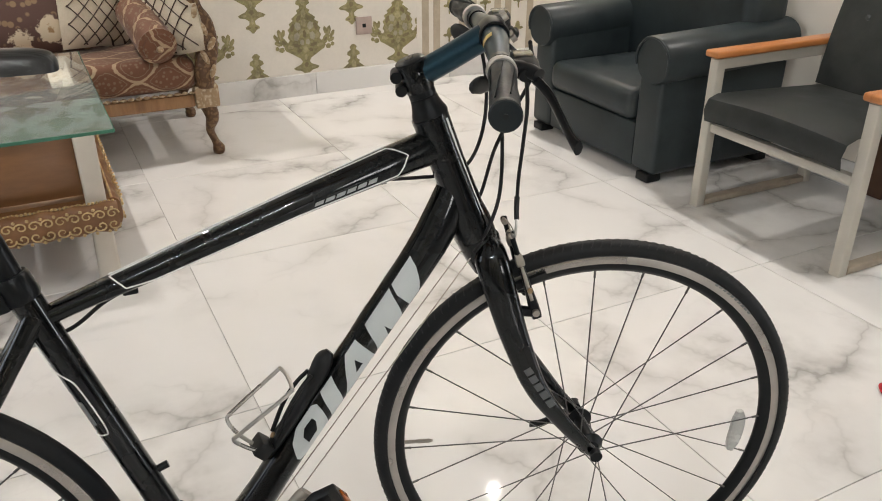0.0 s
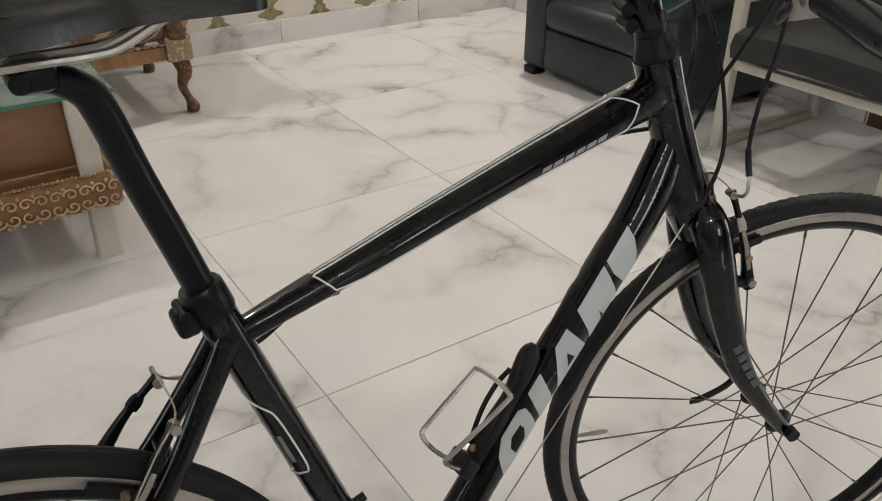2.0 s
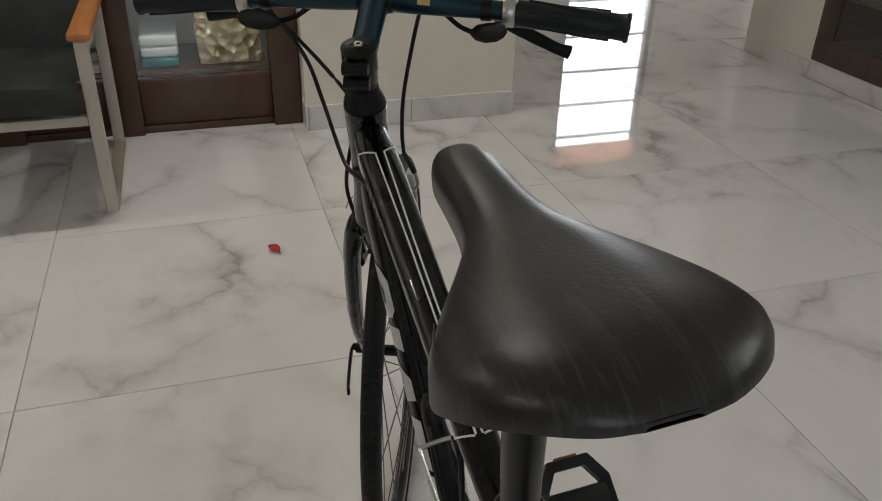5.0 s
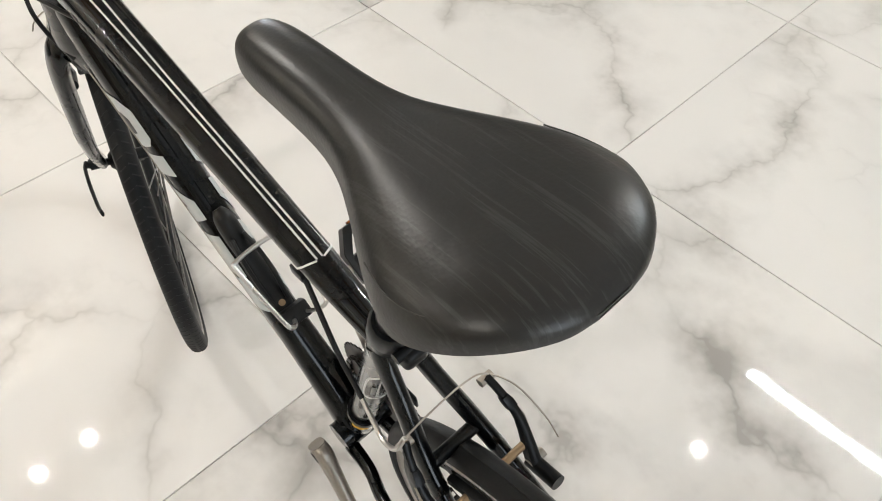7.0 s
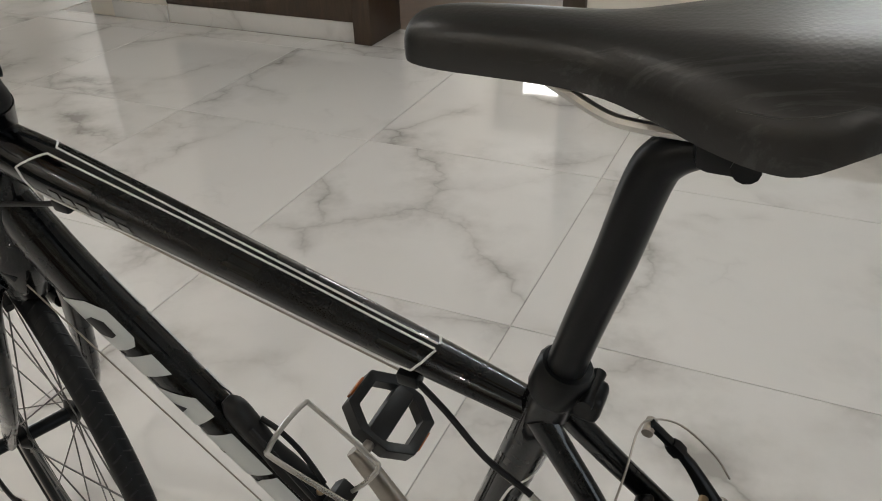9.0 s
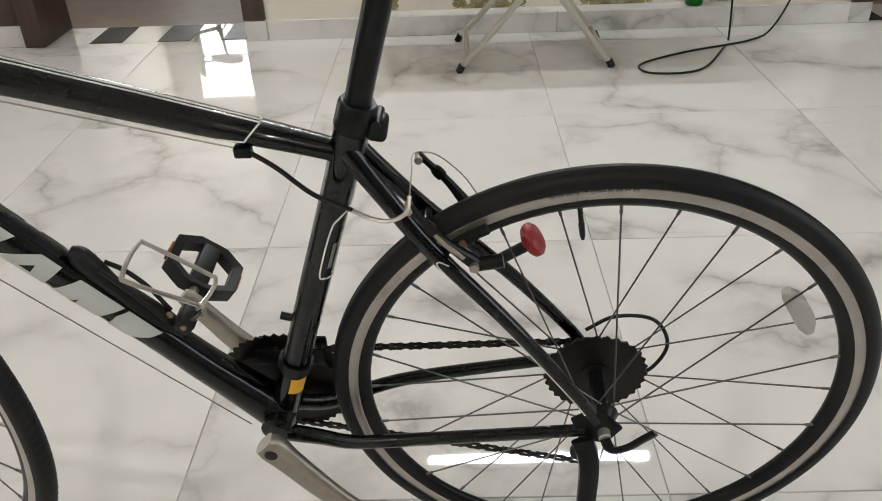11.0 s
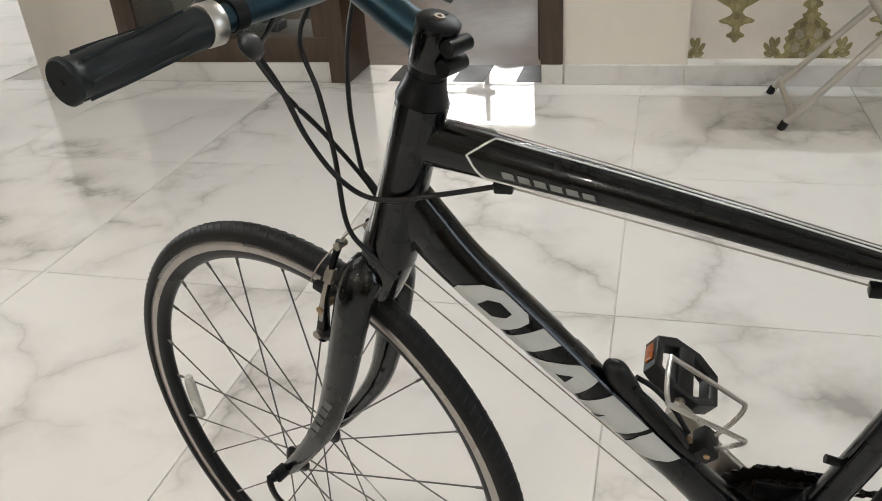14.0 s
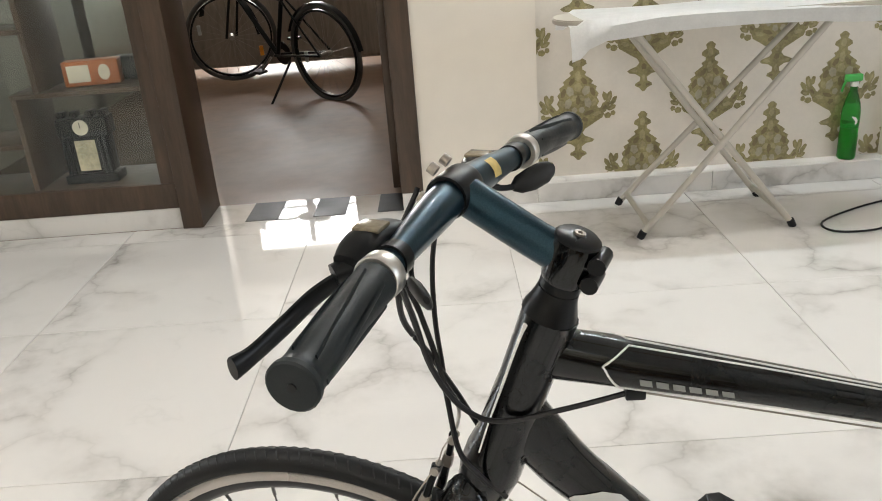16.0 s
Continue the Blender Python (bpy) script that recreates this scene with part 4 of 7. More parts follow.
# rim brakes
def brake(arms, xf, pad_r, centre, holder, face):
    for s, boss, top in arms:
        b, t = Vector(boss), Vector(top)
        mid = b + (t - b) * 0.45 + Vector((0, 0.008 * s, 0))
        rows = smooth_path([(*(b - (t - b) * 0.10), 0.0060, 0.0070), (*b, 0.0066, 0.0080), (*mid, 0.0045, 0.0048), (*(b + (t - b) * 0.82 + Vector((0, 0.004 * s, 0))), 0.0038, 0.0036), (*t, 0.0040, 0.0046)], 4)
        a = part("brake_arm", sweep(bmesh.new(), rows, n=10, power=2.6), M["satinblack"], holder, "black rim brake arm with worn bolts", xf=xf)
        part("bolt", new_rod(b + Vector((0, 0.012 * s, 0)), b - Vector((0, 0.006 * s, 0)), 0.0052), M["dullalloy"], a, xf=xf)
        part("bolt", new_rod(t + Vector((0.0, 0.007 * s, -0.004)), t + Vector((0, -0.007 * s, -0.004)), 0.0045), M["dullalloy"], a, xf=xf)
        at = lambda f, o: b + (t - b) * f + Vector((0, o * s, 0))
        part("face_strip", sweep(bmesh.new(), [(*at(f, o), 0.0012, h) for f, o, h in ((0.16, 0.0085, 0.0026), (0.30, 0.0105, 0.0030), (0.45, 0.0128, 0.0028), (0.60, 0.0108, 0.0024))], n=8), face, a, "face plate of the arm", xf=xf)
        part("link", sweep(bmesh.new(), [(*at(0.60, 0.007), 0.005, 0.006), (*at(0.68, 0.006), 0.0052, 0.0062), (*at(0.74, 0.005), 0.004, 0.005)], n=8, power=4), M["dullalloy"] if holder is not bike else M["satinblack"], a, xf=xf)
        part("pivot", new_rod(b + Vector((0.004, 0, -0.004)), b - Vector((0.030, 0, -0.002)), 0.0078), M["satinblack"], a, xf=xf)
        d = (b + (t - b) * 0.42) - Vector(centre)
        ang = math.atan2(d.z, d.x)
        rows = []
        for k in range(5):
            q = ang + (k / 4 - 0.5) * 0.20
            rows.append((centre[0] + pad_r * math.cos(q), 0.0175 * s, centre[2] + pad_r * math.sin(q), 0.005, 0.006))
        part("brake_pad", sweep(bmesh.new(), rows, n=8, power=3), M["rubber"], a, xf=xf)
        part("bolt", new_rod((rows[2][0], 0.020 * s, rows[2][2]), (rows[2][0], 0.046 * s, rows[2][2]), 0.004), M["bolt"], a, xf=xf)


UNS = STEER.inverted()
AR, AB = UNS @ Vector((0.456, -0.038, 0.700)), UNS @ Vector((0.487, -0.047, 0.580))
ML = lambda p: (p.x, -p.y, p.z)
brake([(1, ML(AB), ML(AR)), (-1, tuple(AB), tuple(AR))], STEER, 0.306, FRONT, fork, M["dullalloy"])
brake([(1, (-0.258, 0.047, 0.588), (-0.193, 0.040, 0.656)), (-1, (-0.258, -0.047, 0.580), (-0.198, -0.047, 0.660))], Matrix.Identity(4), 0.306, REAR, bike, M["dullalloy"])
part("noodle", wire([(0.456, -0.040, 0.697), (0.452, -0.056, 0.699), (0.450, -0.064, 0.708), (0.453, -0.062, 0.726)], 0.0022), M["alloy"], fork, "bent steel brake noodle")
part("noodle_boot", wire([(0.453, -0.062, 0.724), (0.456, -0.057, 0.738), (0.460, -0.052, 0.752)], 0.0036), M["cable"], fork)
part("brake_wire", wire([tuple(AR), (AR.x + 0.002, 0.0, AR.z + 0.001), ML(AR), (AR.x + 0.014, -AR.y + 0.022, AR.z - 0.022), (AR.x + 0.022, -AR.y + 0.030, AR.z - 0.040)], 0.0009, 5, 5), M["dullalloy"], fork, xf=STEER)
part("noodle", wire([(-0.136, 0.040, 0.650), (-0.156, 0.045, 0.643), (-0.176, 0.050, 0.644), (-0.192, 0.049, 0.654), (-0.195, 0.040, 0.667)], 0.0024), M["alloy"], bike, "bent steel brake noodle")
part("brake_wire", wire([(-0.195, 0.039, 0.667), (-0.196, 0.012, 0.676), (-0.193, -0.03, 0.668), (-0.198, -0.049, 0.662), (-0.218, -0.064, 0.648), (-0.245, -0.073, 0.615), (-0.260, -0.076, 0.588)], 0.0009, 5, 5), M["dullalloy"], bike)
part("brake_hose", wire([(-0.030, 0.0125, 0.706), (-0.062, 0.022, 0.690), (-0.098, 0.032, 0.664), (-0.137, 0.040, 0.650)], 0.0026), M["cable"], bike)
for x, z in ((-0.030, 0.704), (0.292, 0.787)):
    part("cable_stop", box(bmesh.new(), (x - 0.009, 0.007, z - 0.006), (x + 0.009, 0.019, z + 0.006), 0.002), M["satinblack"], bike)
part("cable", new_rod((-0.03, 0.0135, 0.706), (0.29, 0.0135, 0.787), 0.0009, n=6), M["dullalloy"], bike, "bare steel brake cable")
part("cable", new_rod((0.405, 0.016, 0.665), (0.040, 0.016, 0.285), 0.0009, n=6), M["dullalloy"], bike, "bare steel gear cable")
part("cable", new_rod((0.405, -0.016, 0.665), (0.040, -0.016, 0.285), 0.0009, n=6), M["dullalloy"], bike, "bare steel gear cable")

# stem, bar and controls, steered
BAR = Vector((0.4446, 0, 0.9610))
COCK = Matrix.Translation((0.0, 0.0, 0.0045)) @ Matrix.Translation(HEAD) @ Matrix.Rotation(radians(-22.6), 4, AXIS) @ Matrix.Translation(-HEAD)
stem = bmesh.new()
sweep(stem, [(*on_axis(z), w, w) for z, w in ((0.8936, 0.0182), (0.897, 0.0195), (0.925, 0.0195), (0.929, 0.0185))], n=20)
a0 = on_axis(0.912)
steerer_clamp = stem
stem = bmesh.new()
sweep(stem, smooth_path([(*a0, 0.016, 0.017), (a0.x + 0.03, 0, a0.z + 0.014, 0.0155, 0.0165), (BAR.x - 0.01, 0, BAR.z - 0.003, 0.0165, 0.0165)], 4), n=18)
stem_ob = part("stem", stem, M["tealbar"], bike, "dark teal stem", xf=COCK)
part("steerer_clamp", steerer_clamp, M["paint"], stem_ob, "black steerer clamp", xf=COCK)
part("headset_cover", sweep(bmesh.new(), [(*on_axis(z), w, w) for z, w in ((0.8612, 0.0244), (0.866, 0.0234), (0.872, 0.0208), (0.879, 0.0186), (0.885, 0.0178), (0.8853, 0.0170), (0.8865, 0.0170), (0.8868, 0.0178), (0.8935, 0.0178))], n=20), M["satinblack"], stem_ob, "black headset cover and spacer", xf=COCK)
part("top_cap", sweep(bmesh.new(), [(*on_axis(z), w, w) for z, w in ((0.929, 0.0195), (0.9315, 0.0195), (0.934, 0.016), (0.9342, 0.0065), (0.9325, 0.006))], n=24), M["satinblack"], stem_ob, xf=COCK)
part("bolt", revolve(bmesh.new(), [(0.0022, 0.0005), (0.0048, 0.0005), (0.0048, 0.0035), (0.0022, 0.0035)], 14, axis="Z", m=Matrix.Translation(on_axis(0.9325)) @ AXIS.to_track_quat("Z", "Y").to_matrix().to_4x4()), M["dullalloy"], stem_ob, xf=COCK)
for z in (0.902, 0.919):
    c = on_axis(z)
    part("bolt", new_rod((c.x - 0.022, -0.014, c.z - 0.006), (c.x - 0.022, 0.014, c.z - 0.006), 0.0075), M["satinblack"], stem_ob, xf=COCK)
part("bar_clamp", revolve(bmesh.new(), [(0.0155, -0.020), (0.0182, -0.020), (0.0190, -0.017), (0.0190, 0.017), (0.0182, 0.020), (0.0155, 0.020)], 24, m=Matrix.Translation(BAR)), M["satinblack"], stem_ob, xf=COCK)
for dx, dz in ((0.010, 0.020), (0.021, -0.006)):
    for y in (-0.013, 0.013):
        part("bolt", new_rod((BAR.x + dx, y, BAR.z + dz), (BAR.x + dx + 0.006, y, BAR.z + dz + 0.004), 0.0048), M["dullalloy"], stem_ob, xf=COCK)


def bar_at(y):
    f = abs(y) / 0.285
    return Vector((BAR.x - 0.021 * f ** 1.5, y * 1.007, BAR.z - 0.0155 * f))


rows = []
for k in range(-14, 15):
    y = 0.276 * k / 14
    r = 0.0158 if abs(y) < 0.045 else max(0.0112, 0.0158 - (abs(y) - 0.045) * 0.06)
    rows.append((*bar_at(y), r, r))
bar = part("handlebar", sweep(bmesh.new(), rows, lat=(1, 0, 0), n=16), M["tealbar"], bike, "dark teal alloy flat handlebar", xf=COCK)
bm = bmesh.new()
va = [[bm.verts.new((x, y, z)) for x, z in [(bar_at(y).x + 0.0163 * math.cos(radians(q)), bar_at(y).z + 0.0163 * math.sin(radians(q))) for q in (112, 135, 158, 180)]] for y in (-0.050, -0.065)]
for i in range(3):
    bm.faces.new((va[0][i], va[0][i + 1], va[1][i + 1], va[1][i]))
part("sticker", bm, M["paleyellow"], bar, "small pale yellow sticker", xf=COCK)
for s in (1, -1):
    gr = []
    ext = 0.0 if s > 0 else 0.008
    for k in range(13):
        y = s * (0.163 + (0.111 + ext) * k / 12)
        r = 0.0146 + 0.0006 * math.sin(k * 0.9) + (0.0010 if k in (0, 12) else 0)
        gr.append((*bar_at(y), r, r))
    gr = gr + [(*bar_at(s * (0.2755 + ext)), 0.0164, 0.0164), (*bar_at(s * (0.2790 + ext)), 0.0164, 0.0164), (*bar_at(s * (0.2802 + ext)), 0.0150, 0.0150)]
    grip = part("grip", sweep(bmesh.new(), gr, lat=(1, 0, 0), n=24), M["griprubber"], bar, "blue-black rubber grip with moulded ridges", xf=COCK)
    rid = bmesh.new()
    for k in range(5):
        th = radians(-30 + 60 * k)
        ln = []
        for j in range(7):
            y = s * (0.176 + 0.092 * j / 6)
            t2 = th + 0.7 * j / 6
            c = bar_at(y)
            ln.append((c.x + 0.0148 * math.cos(t2), y, c.z + 0.0148 * math.sin(t2), 0.0024, 0.0007))
        sweep(rid, ln, lat=(0, 0, 1), n=6)
    part("ridge", rid, M["griprubber"], grip, xf=COCK)
    part("end_hole", new_rod(bar_at(s * (0.2800 + ext)), bar_at(s * (0.2808 + ext)), 0.0028), M["plastic"], grip, xf=COCK)
    part("lock_ring", revolve(bmesh.new(), [(0.0115, -0.0070), (0.0160, -0.0070), (0.0168, -0.006), (0.0168, 0.006), (0.0160, 0.0070), (0.0115, 0.0070)], 24, m=Matrix.Translation(bar_at(s * 0.1535))), M["alloy"], grip, "brushed alloy lock ring", xf=COCK)
    c = bar_at(s * 0.128)
    lev = part("brake_lever", revolve(bmesh.new(), [(0.0112, -0.006), (0.0132, -0.006), (0.0132, 0.006), (0.0112, 0.006)], 18, m=Matrix.Translation(c)), M["satinblack"], bar, "black brake lever", xf=COCK)
    body = [(c.x + 0.008, c.y, c.z - 0.004, 0.010, 0.010), (c.x + 0.028, c.y + s * 0.004, c.z - 0.006, 0.012, 0.009), (c.x + 0.040, c.y + s * 0.016, c.z - 0.010, 0.010, 0.008)]
    part("lever_body", sweep(bmesh.new(), smooth_path(body, 4), n=12), M["satinblack"], lev, xf=COCK)
    sag = 0.0 if s > 0 else 0.022
    bld = [(c.x + 0.034, c.y + s * 0.006, c.z - 0.012, 0.005, 0.007), (c.x + 0.050, c.y + s * 0.026, c.z - 0.023 - sag * 0.25, 0.0045, 0.008), (c.x + 0.058, c.y + s * 0.058, c.z - 0.033 - sag * 0.55, 0.004, 0.008), (c.x + 0.064, c.y + s * 0.086, c.z - 0.040 - sag * 0.85, 0.004, 0.0075), (c.x + 0.068, c.y + s * 0.102, c.z - 0.042 - sag, 0.005, 0.009)]
    part("lever_blade", sweep(bmesh.new(), smooth_path(bld, 5), lat=(1, 0, 0), n=10), M["satinblack"], lev, xf=COCK)
    drop = 0.0 if s > 0 else 0.008
    c = c - Vector((0, 0, drop))
    pod = [(c.x + 0.012, c.y - s * 0.052, c.z + 0.000, 0.010, 0.006), (c.x + 0.022, c.y - s * 0.040, c.z + 0.003, 0.014, 0.010), (c.x + 0.027, c.y - s * 0.020, c.z + 0.004, 0.016, 0.011), (c.x + 0.028, c.y - s * 0.002, c.z + 0.002, 0.016, 0.011), (c.x + 0.030, c.y + s * 0.014, c.z - 0.002, 0.011, 0.008)]
    sh = part("shifter", sweep(bmesh.new(), smooth_path(pod, 4), lat=(1, 0, 0), n=16, power=2.6), M["satinblack"], bar, "black gear shifter pod with clear indicator", xf=COCK)
    part("shift_window", box(bmesh.new(), (c.x + 0.016, c.y - s * 0.030, c.z + 0.0125), (c.x + 0.038, c.y - s * 0.010, c.z + 0.0165), 0.0018), M["smoky"], sh, "smoky indicator window", xf=COCK)
    root_in = COCK @ (bar_at(-0.080) + Vector((0.006, 0, -0.013)))
    stalk = [root_in, Vector((0.398, -0.128, 0.922)), Vector((0.383, -0.139, 0.917))]
    pad = [((0.385, -0.138, 0.9165), 0.004, 0.0030), ((0.379, -0.142, 0.9175), 0.009, 0.0045), ((0.366, -0.150, 0.919), 0.0115, 0.0050), ((0.353, -0.159, 0.9215), 0.0110, 0.0045), ((0.346, -0.164, 0.923), 0.0075, 0.0035), ((0.343, -0.166, 0.9235), 0.0030, 0.0020)]
    flip = Matrix.Identity(4) if s < 0 else COCK @ Matrix.Diagonal((1, -1, 1, 1)) @ COCK.inverted()
    paddle = part("shift_paddle", sweep(bmesh.new(), [(*p, a, b) for p, a, b in pad], lat=(0.35, -0.35, 0.87), n=12), M["plastic"], sh, "black oval thumb paddle", xf=flip)
    part("stalk", sweep(bmesh.new(), [(*p, 0.0032, 0.0022) for p in smooth_path(stalk, 5)], lat=(0, 0, 1), n=8), M["satinblack"], paddle, xf=flip)
# cable housings from the bar to the frame
housings = [
    [(0.478, 0.085, 0.967), (0.472, 0.051, 0.899), (0.463, 0.040, 0.843), (0.442, 0.034, 0.797), (0.41, 0.030, 0.775), (0.352, 0.022, 0.779), (0.294, 0.013, 0.787)],
    [(0.470, -0.075, 0.952), (0.492, -0.041, 0.907), (0.474, -0.020, 0.857), (0.458, 0.005, 0.805), (0.448, 0.028, 0.743), (0.430, 0.031, 0.712), (0.408, 0.022, 0.675)],
    [(0.428, -0.098, 0.953), (0.450, -0.092, 0.930), (0.463, -0.078, 0.880), (0.465, -0.062, 0.825), (0.462, -0.054, 0.780), (0.460, -0.052, 0.750)],
    [(0.478, 0.080, 0.955), (0.482, 0.035, 0.888), (0.468, 0.000, 0.828), (0.448, -0.028, 0.76), (0.430, -0.031, 0.715), (0.408, -0.022, 0.675)],
]
for h in housings:
    part("cable_housing", wire(h, 0.0026, 8, 8), M["cable"], bike, "black looping cable housing")

# drive train
ring = bmesh.new()
for rr, y, teeth in ((0.0895, -0.046, 44), (0.072, -0.040, 34)):
    prof = []
    for i in range(teeth * 2):
        a = math.pi * i / teeth
        r = rr + (0.003 if i % 2 else -0.002)
        prof.append((r * math.cos(a), r * math.sin(a)))
    s1 = slab(prof, y, y - 0.002)
    me = bpy.data.meshes.new("tmp")
    s1.to_mesh(me)
    s1.free()
    ring.from_mesh(me)
    bpy.data.meshes.remove(me)
part("chainring", ring, M["chainsteel"], bike, "oily dark toothed chainrings", smooth=False, local=Matrix.Translation(BB))
CR = Vector((-0.71, 0, -0.705)).normalized()
for s in (1, -1):
    d = CR if s > 0 else -CR
    e = BB + d * 0.170
    y0, y1 = 0.062 * s, 0.084 * s
    stations = ((-0.014, 0, 0.011, 0.017), (0.0, 0, 0.0125, 0.0215), (0.03, 0.003, 0.010, 0.0195), (0.085, 0.011, 0.0085, 0.0185), (0.13, 0.018, 0.008, 0.0160), (0.170, 0.022, 0.008, 0.0145), (0.182, 0.022, 0.007, 0.0110))
    bow = Vector((-d.z, 0, d.x)) * (0.007 * s)
    arm = [((BB + d * r + bow * math.sin(math.pi * min(1, max(0, r / 0.17)))).x, y0 + o * s, (BB + d * r + bow * math.sin(math.pi * min(1, max(0, r / 0.17)))).z, a, b) for r, o, a, b in stations]
    crank = part("crank_arm", sweep(bmesh.new(), smooth_path(arm, 4), n=14, power=2.8), M["dullalloy"], bike, "worn grey alloy crank arm")
    part("bolt", new_rod((BB.x, y0 + 0.010 * s, BB.z), (BB.x, y0 + 0.0125 * s, BB.z), 0.0085), M["plastic"], crank)
    tilt = 62 if s > 0 else -38
    pm = Matrix.Translation((e.x, y1 + 0.066 * s, e.z)) @ Matrix.Rotation(radians(tilt), 4, "Y")
    oc = [(0.020, 0.045), (0.050, 0.026), (0.050, -0.026), (0.020, -0.045), (-0.020, -0.045), (-0.050, -0.026), (-0.050, 0.026), (-0.020, 0.045)]
    rings = [[(x * f, y * f, h) for x, y in oc] for f, h in ((1.0, 0.012), (1.0, -0.012), (0.74, -0.010), (0.74, 0.010), (1.0, 0.012))]
    fr = loft([[Vector(p) for p in r] for r in rings], cap=False)
    bmesh.ops.remove_doubles(fr, verts=fr.verts, dist=1e-6)
    bmesh.ops.bevel(fr, geom=fr.edges[:], offset=0.0012, segments=1, affect="EDGES")
    ped = part("pedal", fr, M["plastic"], crank, "black plastic platform pedal", local=pm)
    part("pedal_body", box(bmesh.new(), (-0.013, -0.040, -0.011), (0.013, 0.040, 0.011), 0.004), M["plastic"], crank, local=pm)
    for x in (0.0515, -0.0515) if s < 0 else ():
        part_b = box(bmesh.new(), (x - 0.0015, -0.014, -0.006), (x + 0.0015, 0.014, 0.006), 0.0008)
        pr = part("reflector", part_b, M["darkamber"], crank, "amber pedal reflector", local=pm)
    part("axle", new_rod((e.x, y1, e.z), (e.x, y1 + 0.03 * s, e.z), 0.0065), M["dullalloy"], crank)
hub_core = part("cassette", new_rod((0, -0.024, 0), (0, -0.056, 0), 0.019), M["chainsteel"], bike, "oily stacked sprocket cassette", local=Matrix.Translation(REAR))
for i, (r, y) in enumerate(((0.0645, -0.026), (0.058, -0.0305), (0.051, -0.035), (0.045, -0.0395), (0.038, -0.044), (0.032, -0.0485), (0.026, -0.053))):
    t = int(r * 490)
    cas = bmesh.new()
    prof = [((r + (0.0025 if j % 2 else -0.0015)) * math.cos(math.pi * j / t), (r + (0.0025 if j % 2 else -0.0015)) * math.sin(math.pi * j / t)) for j in range(2 * t)]
    if i < 3:
        n2 = len(prof)
        outer = [[cas.verts.new((p[0], yy, p[1])) for p in prof] for yy in (y, y - 0.0022)]
        inner = [[cas.verts.new((0.0185 * math.cos(math.pi * j / t), yy, 0.0185 * math.sin(math.pi * j / t))) for j in range(2 * t)] for yy in (y, y - 0.0022)]
        for j in range(n2):
            k = (j + 1) % n2
            cas.faces.new((outer[0][j], outer[0][k], inner[0][k], inner[0][j]))
            cas.faces.new((outer[1][j], inner[1][j], inner[1][k], outer[1][k]))
            cas.faces.new((outer[0][j], outer[1][j], outer[1][k], outer[0][k]))
            cas.faces.new((inner[0][j], inner[0][k], inner[1][k], inner[1][j]))
    else:
        s1 = slab(prof, y, y - 0.0022)
        me = bpy.data.meshes.new("tmp")
        s1.to_mesh(me)
        s1.free()
        cas.from_mesh(me)
        bpy.data.meshes.remove(me)
    part("sprocket", cas, M["chainsteel"], hub_core, smooth=False)
# chain
path = []
for i in range(13):
    a = radians(86 - i * 14.6)
    path.append((BB.x + 0.071 * math.cos(a), -0.041, BB.z + 0.071 * math.sin(a)))
PUL1, PUL2 = Vector((-0.421, -0.045, 0.233)), Vector((-0.409, -0.045, 0.153))
path += [(-0.404, -0.045, 0.131), (-0.417, -0.045, 0.132), (-0.427, -0.045, 0.146), (-0.423, -0.045, 0.165), (-0.409, -0.045, 0.195), (-0.403, -0.045, 0.222), (-0.409, -0.045, 0.241), (-0.424, -0.045, 0.250), (-0.440, -0.045, 0.290)]
for i in range(9):
    a = radians(262 - i * 21)
    path.append((REAR.x + 0.045 * math.cos(a), -0.044, REAR.z + 0.045 * math.sin(a)))
path.append(path[0])
dense, acc, step = [], 0.0, 0.0127
for p, q in zip(path, path[1:]):
    p, q = Vector(p), Vector(q)
    ln = (q - p).length
    while acc <= ln:
        dense.append(p + (q - p) * (acc / ln))
        acc += step
    acc -= ln
ch = bmesh.new()
for i, (p, q) in enumerate(zip(dense, dense[1:])):
    o = 0.0032 if i % 2 else 0.0018
    for s in (1, -1):
        mid = (p + q) / 2
        sweep(ch, [(p.x, p.y + s * o, p.z, 0.0007, 0.0042), (mid.x, p.y + s * o, mid.z, 0.0007, 0.0030), (q.x, q.y + s * o, q.z, 0.0007, 0.0042)], n=6)
    rod(ch, (p.x, p.y - 0.0038, p.z), (p.x, p.y + 0.0038, p.z), 0.0036, n=6)
part("chain", ch, M["chainsteel"], bike, "oily steel link chain", smooth=False)
der = part("rear_derailleur", box(bmesh.new(), (-0.448, -0.074, 0.232), (-0.408, -0.055, 0.305), 0.009), M["satinblack"], bike, "black rear derailleur")
part("cage_plate", sweep(bmesh.new(), [(-0.424, -0.053, 0.262, 0.0012, 0.010), (-0.419, -0.053, 0.225, 0.0012, 0.014), (-0.411, -0.053, 0.165, 0.0012, 0.009), (-0.408, -0.053, 0.138, 0.0012, 0.012)], n=8), M["satinblack"], der)
for c in (PUL1, PUL2):
    part("pulley", revolve(bmesh.new(), [(0.0, -0.003), (0.018, -0.003), (0.018, 0.003), (0.0, 0.003)], 20, closed=False), M["plastic"], der, local=Matrix.Translation(c))
part("gear_loop", wire([(-0.398, -0.060, 0.385), (-0.435, -0.064, 0.405), (-0.485, -0.068, 0.395), (-0.508, -0.068, 0.350), (-0.490, -0.066, 0.305), (-0.452, -0.062, 0.292)], 0.0026), M["cable"], der)
fd = part("front_derailleur", box(bmesh.new(), (-0.060, -0.058, 0.350), (0.030, -0.054, 0.376), 0.002), M["satinblack"], bike, "black front derailleur cage")
